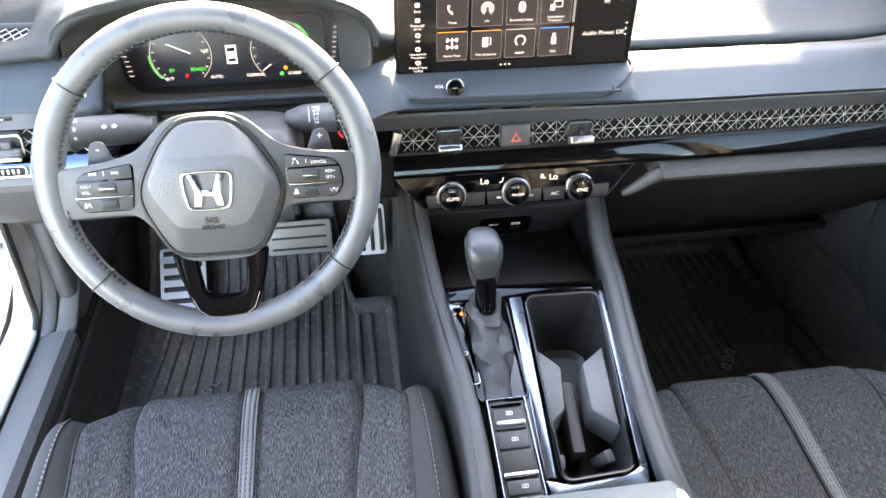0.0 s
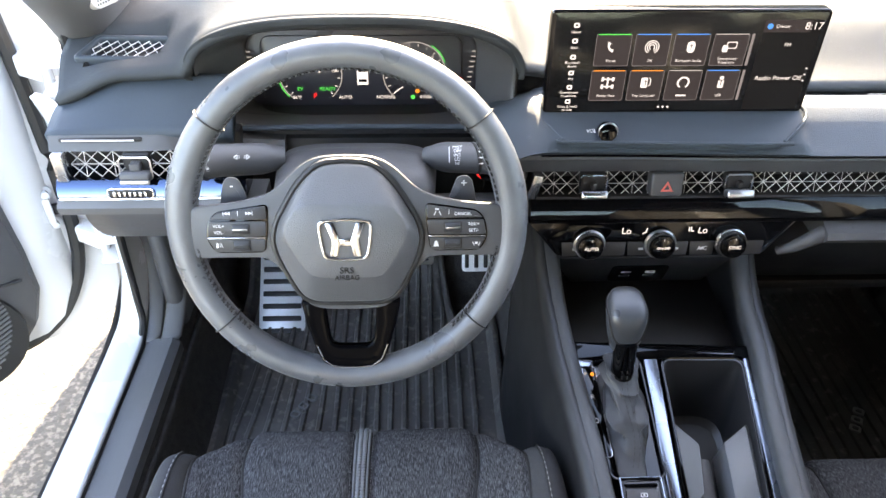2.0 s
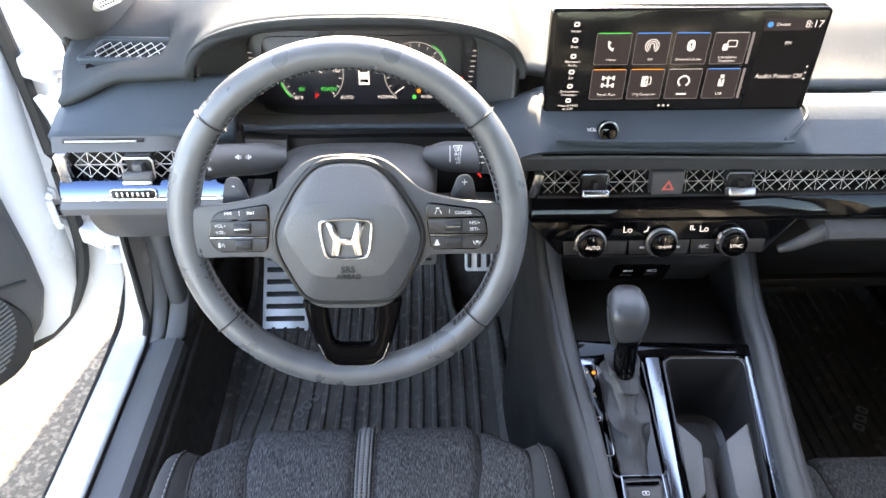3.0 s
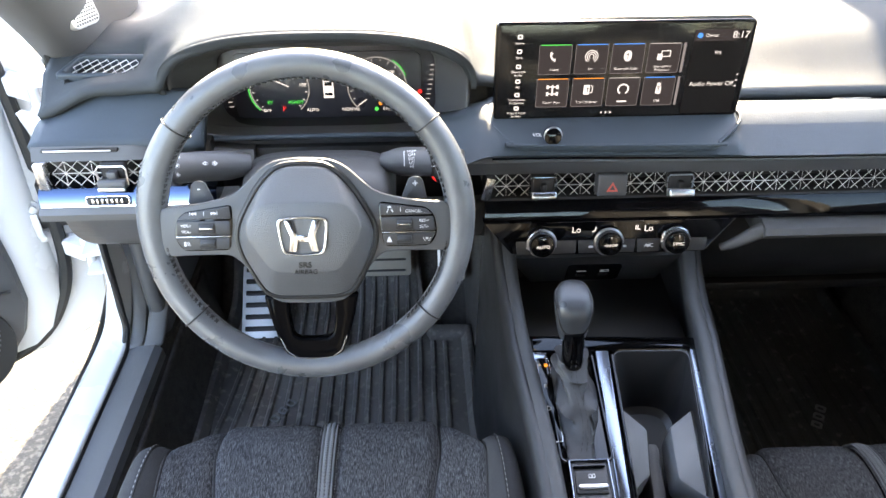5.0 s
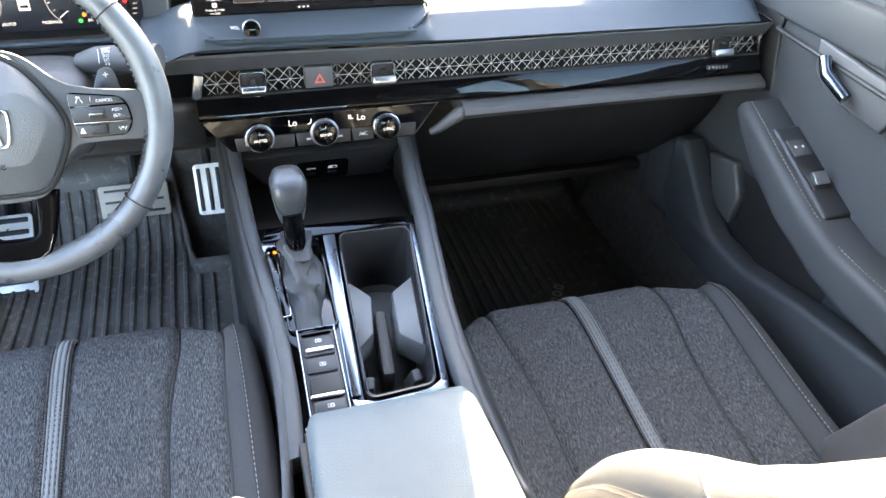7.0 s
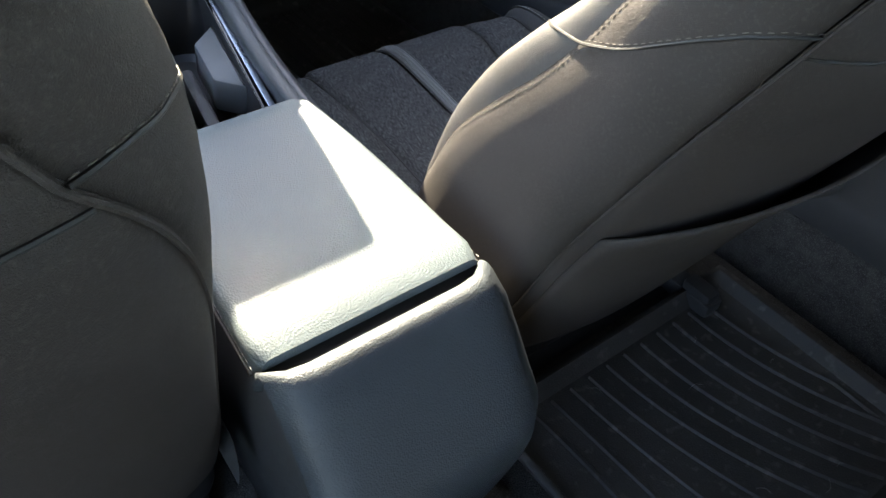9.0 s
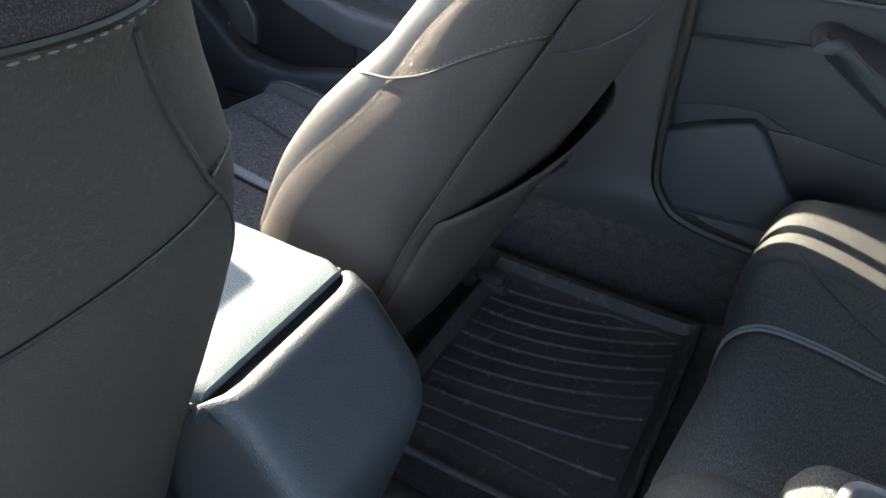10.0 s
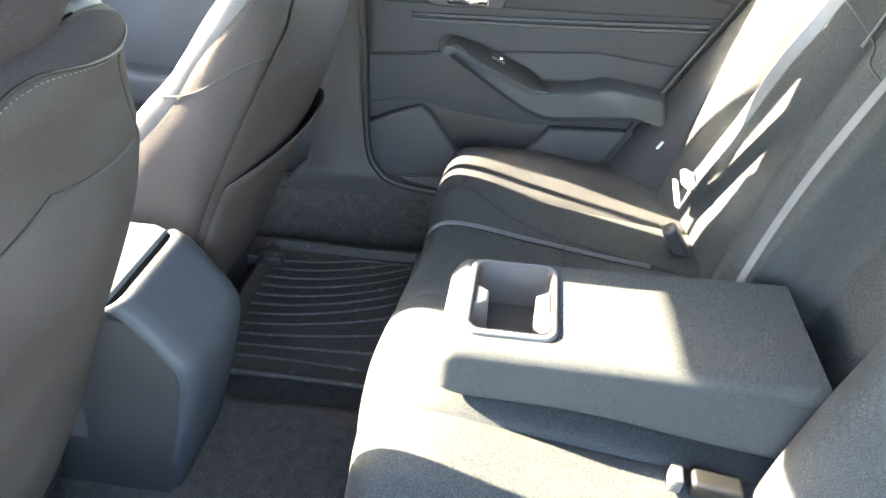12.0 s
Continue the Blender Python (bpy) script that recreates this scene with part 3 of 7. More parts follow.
            part("symbol", moved(join(rbox((0.0036, 0.0016, 0.0003), (0.0905, -0.0005, zt), bevel=0), rbox((0.0008, 0.0044, 0.0003), (0.0885, -0.0045, zt), (0, 0, -25), 0), rbox((0.0008, 0.0044, 0.0003), (0.0935, -0.0045, zt), (0, 0, 25), 0)), WHEEL), PRINT, panel)
            part("symbol", moved(rbox((0.0005, 0.0048, 0.0003), (0.1025, -0.0035, zt), bevel=0), WHEEL), PRINT, panel)
            part("symbol", plate([(0.0865, -0.0395), (0.0925, -0.0395), (0.0903, -0.0335), (0.0887, -0.0335)], 0.0003, WHEEL @ pose(0, 0, zt), 0), PRINT, panel)
            part("symbol", moved(join(rbox((0.0028, 0.0022, 0.0003), (0.1305, -0.036, zt), bevel=0), rbox((0.0007, 0.0045, 0.0003), (0.1275, -0.037, zt), (0, 0, 30), 0), rbox((0.0007, 0.0045, 0.0003), (0.1335, -0.037, zt), (0, 0, -30), 0)), WHEEL), PRINT, panel)
        marks = [("VOL+", -0.1285, -0.0162), ("VOL-", -0.1285, -0.0228)] if s < 0 else [("RES/+", 0.1278, -0.0162), ("SET/-", 0.1278, -0.0228), ("CANCEL", 0.1165, -0.0055)]
        for txt, x, y in marks:
            lettering(txt, 0.0046, WHEEL @ pose(x, y, zt), PRINT, panel)
    # lower spoke: gloss black yoke with an opening
    yoke_out = mirrored([(0.0, -0.1), (0.020, -0.1), (0.0525, -0.0985), (0.0475, -0.124), (0.0385, -0.155), (0.0315, -0.169), (0.0205, -0.1765), (0.0, -0.1775)])
    yoke_in = mirrored([(0.0, -0.1065), (0.012, -0.1065), (0.0265, -0.1065), (0.0252, -0.122), (0.0228, -0.142), (0.0202, -0.1475), (0.0152, -0.150), (0.0, -0.1505)])
    part("lower_spoke", plate(yoke_out[::-1], 0.014, WHEEL @ pose(0, 0, 0.0105), 0.0035, 3, hole=yoke_in[::-1]), SPOKEGLOSS, w, "gloss black open lower spoke")
    for s in (-1, 1):
        # metal line laid on to draw the bright reflection along the spoke's edge
        part("spoke_glint", moved(tube([(s * 0.0375, -0.148, 0.0108), (s * 0.0305, -0.1655, 0.0108), (s * 0.0195, -0.1735, 0.0108), (0, -0.1745, 0.0108)], 0.0007, 6), WHEEL), BLACKCHROME, w, "thin metal line for the reflection along the lower spoke")
        # shift paddle behind the spoke
        pts = soft_poly([(s * 0.100, -0.004), (s * 0.133, -0.002), (s * 0.128, 0.024), (s * 0.122, 0.029), (s * 0.112, 0.027)], 0.004)
        pd = part("paddle", plate(pts, 0.005, WHEEL @ pose(0, 0, -0.012), 0.002), PLASTIC, w, "dark grey shift paddle")
        lettering("-" if s < 0 else "+", 0.012, WHEEL @ pose(s * 0.119, 0.020, -0.0117), PRINT, pd)


wheel()


def column():
    c = thing("steering_column", "dark plastic steering column shroud with control stalks", "steering column", (-0.369, 0.2, 0.82))
    rings = []
    for k in range(10):
        t = k / 9
        y = 0.095 + 0.095 * t
        z0 = 0.826 + 0.004 * t - 0.012 * smoothstep(0.6, 1.0, t)
        w, up, dn = 0.088 + 0.006 * t - 0.02 * (1 - smoothstep(0, 0.15, t)), 0.042 - 0.016 * (1 - smoothstep(0, 0.2, t)), 0.075
        ring = []
        for i in range(28):
            a = 2 * math.pi * i / 28
            ca, sa = math.cos(a), math.sin(a)
            ex = 0.55
            ring.append((-0.369 + w * math.copysign(abs(ca) ** ex, ca), y, z0 + (up if sa > 0 else dn) * math.copysign(abs(sa) ** ex, sa)))
        rings.append(ring)
    part("shroud", loft(rings), PLASTIC, c, "dark grey moulded shroud")
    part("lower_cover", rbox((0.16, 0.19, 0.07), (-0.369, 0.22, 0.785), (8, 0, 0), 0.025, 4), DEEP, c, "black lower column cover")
    lst = part("stalk", tube(spline([(-0.45, 0.155, 0.862), (-0.48, 0.145, 0.866), (-0.515, 0.135, 0.87), (-0.545, 0.125, 0.872)], 16), lambda t: 0.0125 + 0.0055 * smoothstep(0.0, 0.3, t), 20), PLASTIC, c, "dark plastic light switch stalk")
    part("switch_ring", disc(0.0186, 0.018, (-0.535, 0.128, 0.871), (0, 90, -15), 28), PLASTIC, lst)
    def print_at(x, axis_y, axis_z, r, turn):
        """A place for print on a stalk, turned round its axis from the side that faces the driver."""
        a = radians(50.7 + turn)
        return pose(x, axis_y - r * math.sin(a), axis_z + r * math.cos(a), math.degrees(a), 0, 0)
    for x in (-0.494, -0.484):
        d = -1 if x < -0.49 else 1
        m = print_at(x, 0.1395, 0.8685, 0.0182, 0)
        part("symbol", join(plate([(d * 0.0042, 0.0), (0.0, 0.003), (0.0, -0.003)][::-d], 0.0004, m, 0, hole=[(d * 0.0026, 0.0), (d * 0.0006, 0.0014), (d * 0.0006, -0.0014)][::-d]), moved(rbox((0.0028, 0.0006, 0.0004), (-d * 0.0014, 0.001, -0.0002), bevel=0), m), moved(rbox((0.0028, 0.0006, 0.0004), (-d * 0.0014, -0.001, -0.0002), bevel=0), m)), PRINT, lst)
    for turn in (-32, 0, 32):
        m = print_at(-0.5245, 0.1315, 0.8705, 0.0189, turn)
        part("symbol", join(moved(disc(0.0012, 0.0005, bevel=0, seg=12), m), *[moved(rbox((0.0010, 0.0004, 0.0005), (0.0023 * math.cos(q), 0.0023 * math.sin(q), 0), (0, 0, math.degrees(q)), 0), m) for q in (k * math.pi / 4 for k in range(8))]), PRINT, lst)
    rst = part("stalk", tube(spline([(-0.289, 0.155, 0.862), (-0.26, 0.145, 0.866), (-0.225, 0.135, 0.87), (-0.195, 0.125, 0.872)], 16), lambda t: 0.0105 + 0.007 * smoothstep(0.0, 0.3, t), 16), PLASTIC, c, "dark plastic wiper stalk")
    part("switch_ring", disc(0.0182, 0.014, (-0.228, 0.136, 0.871), (0, 90, 15), 28), DEEP, rst)
    for i, txt in enumerate(("MIST", "OFF", "INT", "LO", "HI")):
        lettering(txt, 0.0052, print_at(-0.2535, 0.1425, 0.867, 0.0182, (i - 2) * 15), PRINT, rst)
    part("symbol", moved(rbox((0.0008, 0.018, 0.0004), bevel=0), print_at(-0.2625, 0.1455, 0.866, 0.0181, 0)), PRINT, rst)
    for turn in (-30, -10, 10, 30):
        part("symbol", moved(rbox((0.005, 0.0014, 0.0006), bevel=0), print_at(-0.228, 0.136, 0.871, 0.0186, turn)), PRINT, rst)
    # start button ring below the wiper stalk
    btn = part("start_button", disc(0.017, 0.012, (-0.215, 0.165, 0.842), (80, 0, 0), 28), PIANO, c, "round start button with a red lit ring")
    ring = [(-0.215 + 0.0145 * math.cos(a), 0.158, 0.842 + 0.0145 * math.sin(a)) for a in (2 * math.pi * k / 28 for k in range(28))]
    part("lit_ring", tube(ring, 0.0012, 6, True), LIT_RED, btn, "red lit ring")


column()

# ---- dashboard ----
def outline_plate(yz, x, depth, side, bevel=0.004, seg=3):
    """A panel lying along a door: outline (y, z), its cabin face at x."""
    m = Matrix(((0, 0, -side, x), (1, 0, 0, 0), (0, 1, 0, 0), (0, 0, 0, 1)))
    area = sum(a[0] * b[1] - b[0] * a[1] for a, b in zip(yz, yz[1:] + yz[:1]))
    pts = yz if area > 0 else yz[::-1]
    return plate(pts, depth, m, bevel, seg)


def band(profile, x0, x1, n=24, bow=0.0, warp=None):
    """A moulded strip across the car: profile points (y, z) carried from x0 to x1; bow bends its ends away from the seats."""
    rings = []
    for k in range(n + 1):
        x = x0 + (x1 - x0) * k / n
        rings.append([(x, p[0] + bow * (x / 0.7) ** 2 + (warp(x)[0] if warp else 0), p[1] + (warp(x)[1] if warp else 0)) for p in profile])
    return loft(rings, True)


def lattice(x0, x1, z0, z1, y, cell, r=0.0007, extra=True, lean=0.0):
    """Crossed thin bars filling a strip."""
    out = []
    h = z1 - z0

    def bar(a, b, thin=False):
        d = Vector(b) - Vector(a)
        bm = bmesh.new()
        bmesh.ops.create_cube(bm, size=1, matrix=Matrix.Translation((Vector(a) + Vector(b)) / 2) @ d.to_track_quat("X", "Z").to_matrix().to_4x4() @ Matrix.Diagonal((d.length, r * (0.9 if thin else 2.6), r * 1.25, 1)))
        out.append(bm)

    def at(x, z):
        return (x, y + lean * (z - z0), z)
    n = int((x1 - x0) / cell)
    c = (x1 - x0) / n
    for k in range(-2, n + 1):
        for s in (1, -1):
            xa, xb = x0 + k * c, x0 + (k + 2) * c
            za, zb = (z0, z1) if s > 0 else (z1, z0)
            ta, tb = max((x0 - xa) / (xb - xa), 0), min((x1 - xa) / (xb - xa), 1)
            if tb - ta > 0.05:
                bar(at(xa + (xb - xa) * ta, za + (zb - za) * ta), at(xa + (xb - xa) * tb, za + (zb - za) * tb))
    if extra:
        for k in range(1, n):
            if k % 2 and extra is True:
                bar(at(x0 + k * c, z0), at(x0 + k * c, z1), True)
        bar(at(x0, z0 + h * 0.5), at(x1, z0 + h * 0.5))
    return join(*out)


def dashboard():
    d = thing("dashboard", "charcoal moulded dashboard with metallic mesh vents and gloss black trim", "dashboard", (0, 0.4, 0.8), kind="structure")
    CX = -0.369

    # top pad, from the windshield back to the seam, swelling into the hood over the instruments
    def top_z(x, y):
        base = 0.893 + 0.046 * smoothstep(0.27, 0.42, y) - 0.02 * smoothstep(0.6, 0.95, y)
        left = 0.04 * smoothstep(-0.05, -0.2, x) * smoothstep(0.5, 0.3, y)
        return base + left

    def hood_z(x):
        """Height of the instrument hood's arch over x; 0 outside it."""
        c = abs(x - CX) / 0.199
        if c >= 1:
            return 0.0
        return 0.920 + 0.078 * (1 - (c ** (1 / 0.75)) ** 2) ** 0.36

    def pad(u, v):
        x = -0.725 + 1.455 * u
        foot = smoothstep(0.215, 0.195, abs(x - CX))
        y0 = 0.27 + 0.03 * smoothstep(0.5, 0.73, x) - 0.035 * smoothstep(-0.12, -0.20, x) - 0.008 * foot - 0.004 * smoothstep(-0.56, -0.6, x)
        y = y0 + (0.95 - y0) * v
        base = top_z(x, y)
        near = hood_z(x)
        z = base
        if near:
            z = base + max(0.0, near + 0.006 * math.sin(math.pi * min(v * 3, 1)) - top_z(x, y0)) * smoothstep(0.82, 0.36, y)
        # the hood's flanks run out softly into the pad
        side_run = 1.42 if x < CX else 1.2
        flare = 0.062 * smoothstep(side_run, 0.6, abs(x - CX) / 0.199) * smoothstep(0.0, 0.055, y - y0) * smoothstep(0.82, 0.36, y)
        z = max(z, base + flare)
        z -= 0.034 * smoothstep(-0.64, -0.735, x) * smoothstep(0.285, 0.24, y)
        # wells for the corner vents
        for cx, cy, hx, hy in ((-0.647, 0.293, 0.045, 0.022), (0.686, 0.315, 0.045, 0.020)):
            z -= 0.034 * smoothstep(hx + 0.004, hx - 0.004, abs(x - cx)) * smoothstep(hy + 0.002, hy - 0.008, abs(y - cy))
        return x, y, z - 0.004 * smoothstep(0.03, 0.0, v)
    part("top_pad", grid(pad, 200, 44), DASH, d, "grained charcoal top pad", thick=0.010)

    def fall(x):
        """The brow's lip drops a little towards the passenger's door."""
        return -0.007 * smoothstep(-0.12, 0.25, x) - 0.003 * smoothstep(0.25, 0.7, x)

    # padded brow ahead of the passenger, between seam and lip
    low = [(0.274, 0.880), (0.268, 0.8925), (0.256, 0.8985), (0.244, 0.8995), (0.230, 0.8985), (0.218, 0.8960), (0.206, 0.8930), (0.18, 0.8865), (0.158, 0.8795), (0.1505, 0.8680), (0.154, 0.863), (0.2, 0.856), (0.27, 0.86)]
    full = [(0.274, 0.880), (0.268, 0.888), (0.258, 0.8905), (0.244, 0.8970), (0.230, 0.9010), (0.218, 0.9015), (0.206, 0.8998), (0.18, 0.8840), (0.156, 0.8698), (0.1505, 0.8668), (0.154, 0.863), (0.2, 0.856), (0.27, 0.86)]
    rings = []
    for k in range(161):
        x = -0.215 + 0.921 * k / 160
        q = max(smoothstep(0.150, 0.160, x), smoothstep(-0.148, -0.158, x))
        dy, dz = 0.016 * smoothstep(0.66, 0.706, x) ** 3, fall(x) - 0.012 * smoothstep(0.66, 0.706, x) ** 4 - 0.016 * smoothstep(-0.155, -0.21, x)
        rings.append([(x, a[0] + (b[0] - a[0]) * q + dy, a[1] + (b[1] - a[1]) * q + dz) for a, b in zip(low, full)])
    part("brow_pad", loft(rings), PAD, d, "smooth charcoal brow pad", angle=50)
    # shelf below the display
    K16 = 1 / math.cos(radians(16.6))
    shelf_out = soft_poly([(x, y * K16) for x, y in ((-0.1565, 0.232), (-0.1565, 0.1935), (-0.1305, 0.1555), (-0.118, 0.1505), (0.112, 0.1455), (0.124, 0.1505), (0.160, 0.186), (0.160, 0.232))], 0.012)
    part("display_shelf", plate(shelf_out, 0.009, pose(0, 0, 0.8334, 16.6), 0.003, 3), PAD, d, "smooth shelf below the display")
    lip_line = [(x, y, 0.8345 + 0.298 * y) for x, y in ((-0.1305, 0.1575), (-0.118, 0.1525), (0.112, 0.1475), (0.124, 0.1525), (0.158, 0.186), (0.160, 0.205))]
    part("shelf_edge", tube(spline(lip_line, 40), 0.0022, 8), PAD, d, "rounded edge of the shelf")
    knob = part("volume_knob", disc(0.0105, 0.016, (-0.082, 0.162, 0.888), (75, 0, 0), 28, 0.0015), PIANO, d, "small black volume knob with a metal rim")
    part("rim", tube([(-0.082 + 0.0105 * math.cos(a), 0.1565, 0.891 + 0.0105 * math.sin(a)) for a in (2 * math.pi * k / 24 for k in range(24))], 0.001, 6, True), SATIN, knob)
    lettering("VOL", 0.0058, pose(-0.102, 0.1535, 0.8935, 60), PRINT, d)

    # dark gap and bright line under the pads, then the vent strip
    part("gap_line", band([(0.185, 0.866), (0.1545, 0.8645), (0.1545, 0.8595), (0.185, 0.8585)], -0.155, 0.708, 40, 0.0, lambda x: (0.0, fall(x))), PIANO, d, "gloss black gap line")
    part("upper_trim", band([(0.19, 0.862), (0.156, 0.8605), (0.153, 0.8565), (0.1555, 0.851), (0.168, 0.8315), (0.19, 0.829)], -0.2, 0.710, 40, 0.0, lambda x: (0.0, fall(x) * 0.6)), PLASTIC, d, "dark trim above the vents")
    part("vent_cavity", band([(0.22, 0.834), (0.205, 0.834), (0.205, 0.797), (0.22, 0.797)], -0.155, 0.706, 4), DEEP, d, "black depth behind the mesh")
    part("vent_floor", band([(0.21, 0.802), (0.16, 0.8005), (0.158, 0.798), (0.21, 0.796)], -0.155, 0.706, 4), DEEP, d)
    part("vent_mesh", lattice(-0.150, 0.700, 0.7975, 0.829, 0.166, 0.0158, 0.00046, lean=0.25), MESH, d, "metallic lattice across the vent strip")
    part("vent_end", rbox((0.012, 0.03, 0.034), (-0.158, 0.172, 0.8155), (0, 12, 0), 0.002), SATIN, d, "champagne metal end cap of the vent strip")
    part("vent_end", rbox((0.004, 0.012, 0.03), (0.703, 0.166, 0.8155), (0, -8, 0), 0.001), SATIN, d, "metal end cap of the vent strip")
    for x in (-0.088, 0.088, 0.632):
        k = part("vent_knob", rbox((0.031, 0.016, 0.024), (x, 0.168, 0.819), (-6, 0, 0), 0.004, 3), DEEP, d, "black vent tab in a chrome-edged frame")
        part("stem", rbox((0.007, 0.012, 0.010), (x, 0.158, 0.818), (-6, 0, 0), 0.002), DEEP, k)
        part("tab", rbox((0.033, 0.015, 0.0105), (x, 0.1525, 0.8085), (-28, 0, 0), 0.003, 3), SATIN, k, "satin silver tab")
        part("frame", tube([(x - 0.0165, 0.159, 0.807), (x - 0.0165, 0.161, 0.826), (x - 0.014, 0.1612, 0.8295), (x + 0.014, 0.1612, 0.8295), (x + 0.0165, 0.161, 0.826), (x + 0.0165, 0.159, 0.807)], 0.0011, 6), BLACKCHROME, k)
    hz = part("hazard_switch", rbox((0.039, 0.02, 0.03), (0.0, 0.166, 0.817), (-10, 0, 0), 0.003, 3), PLASTIC, d, "black hazard switch with a red triangle")
    part("triangle", plate([(0.0075, -0.0055), (0.0, 0.0075), (-0.0075, -0.0055)][::-1], 0.0008, pose(0.0, 0.1547, 0.8165, 80), 0, hole=[(0.0038, -0.0034), (0.0, 0.0034), (-0.0038, -0.0034)][::-1]), RED, hz, "red outlined triangle")

    # gloss black panel below the vents, over the whole right side
    part("gloss_panel", band([(0.2, 0.7985), (0.157, 0.7985), (0.153, 0.793), (0.147, 0.776), (0.149, 0.772), (0.2, 0.772)], -0.162, 0.710, 30), PIANO, d, "gloss black trim below the vents")
    part("gloss_line", band([(0.16, 0.7755), (0.1445, 0.7752), (0.1445, 0.7722), (0.16, 0.7715)], -0.162, 0.709, 30), PIANO, d, "gloss black lip")
    tw = part("thumb_wheel", rbox((0.046, 0.006, 0.008), (0.630, 0.1515, 0.7865), (-16, 0, 0), 0.003, 3), DEEP, d, "black vent thumb wheel")
    part("ridges", join(*[rbox((0.003, 0.004, 0.005), (0.612 + 0.006 * j, 0.1485, 0.7865), (-16, 0, 0), 0.0006) for j in range(6)]), SATIN, tw)
    # black gap between the dash and the passenger's door
    gap = [(0.30, 0.945), (0.217, 0.925), (0.185, 0.908), (0.158, 0.889), (0.146, 0.870), (0.146, 0.843), (0.134, 0.800), (0.126, 0.765), (0.125, 0.748), (0.16, 0.735), (0.30, 0.735)]
    part("end_gap", outline_plate(gap, 0.7205, 0.012, 1, 0.003), SEAL, d, "black gap beside the closed door")
    # climate panel
    m = pose(0.004, 0.1435, 0.7475, 78)
    out = [(-0.168, 0.0245), (0.164, 0.0245), (0.128, -0.0205), (0.118, -0.0235), (-0.118, -0.0235), (-0.131, -0.0205)]
    hv = part("climate_panel", plate(out[::-1], 0.03, m, 0.002), PIANO, d, "gloss black climate panel with three knobs")
    for a, b in ((-0.125, -0.092), (-0.079, -0.045), (-0.043, -0.009), (0.003, 0.033), (0.035, 0.066), (0.094, 0.128)):
        part("climate_key", plate([(a, -0.003), (a + 0.002, -0.0215), (b - 0.001, -0.0215), (b, -0.003)], 0.004, m @ pose(0, 0, 0.0015), 0.0007), WALLP, hv, "dark climate key")
        part("symbol", moved(rbox((0.006, 0.0028, 0.0006), ((a + b) / 2, -0.012, 0.0019), bevel=0.0002), m), PRINT, hv) if b - a < 0.034 else None
    part("panel_edge", moved(tube([(-0.166, 0.0238, 0.0012), (0.162, 0.0238, 0.0012), (0.1275, -0.0185, 0.0012)], 0.0008, 5), m), SATIN, hv, "thin satin line round the panel")
    lettering("A/C", 0.0075, m @ pose(0.051, -0.012, 0.002), PRINT, hv)
    lettering("Lo", 0.0118, m @ pose(-0.046, 0.0115, 0.0006), LIT, hv)
    lettering("Lo", 0.0118, m @ pose(0.049, 0.0115, 0.0006), LIT, hv)
    part("symbol", moved(join(rbox((0.0055, 0.0012, 0.0006), (-0.023, 0.0095, 0.0006), (0, 0, 20), 0), rbox((0.0012, 0.005, 0.0006), (-0.021, 0.013, 0.0006), (0, 0, -15), 0)), m), LIT, hv)
    part("symbol", moved(join(rbox((0.0012, 0.006, 0.0006), (0.032, 0.0135, 0.0006), bevel=0), rbox((0.0012, 0.006, 0.0006), (0.0345, 0.0135, 0.0006), bevel=0), rbox((0.004, 0.0012, 0.0006), (0.036, 0.011, 0.0006), bevel=0)), m), LIT, hv)
    for x, txt in ((-0.092, "AUTO"), (-0.004, "ON/OFF"), (0.084, "SYNC")):
        kb = part("climate_knob", moved(disc(0.0172, 0.018, (x, -0.0035, 0.009), (0, 0, 0), 40, 0.0015, 0.0155), m), PIANO, hv, "black climate knob with a bright ring")
        part("ring", moved(tube([(x + 0.0178 * math.cos(a), -0.0035 + 0.0178 * math.sin(a), 0.006) for a in (2 * math.pi * k / 40 for k in range(40))], 0.0021, 8, True), m), SATIN, kb, "bright metal ring")
        ridges = [rbox((0.0012, 0.0018, 0.010), (x + 0.0166 * math.cos(a), -0.0035 + 0.0166 * math.sin(a), 0.0095), (0, 0, math.degrees(a)), 0) for a in (2 * math.pi * k / 32 for k in range(32))]
        part("ridges", moved(join(*ridges), m), PLASTIC, kb)
        part("cap", moved(disc(0.0132, 0.003, (x, -0.0035, 0.0182), (0, 0, 0), 36, 0.001), m), PIANO, kb, "gloss black knob face")
        lettering(txt, 0.0062 if txt != "ON/OFF" else 0.0046, m @ pose(x, -0.0035, 0.0199), LIT, kb)
        part("mark", moved(rbox((0.0009, 0.0032, 0.0006), (x, 0.0072, 0.0198), bevel=0), m), LIT_DIM, kb)
    # charging shelf front with two sockets, and the dark hollow under it
    um = pose(0.0, 0.177, 0.688, 115)
    us = part("socket_panel", plate([(-0.124, 0.006), (-0.086, -0.068), (0.098, -0.068), (0.120, 0.006)], 0.02, um, 0.003), WALLP, d, "dark panel with two charging sockets")
    part("socket_plate", plate(rounded(0.078, 0.046, 0.008, 4, 0.0015, -0.039), 0.004, um @ pose(0, 0, 0.002), 0.0015), PIANO, us, "gloss black socket plate")
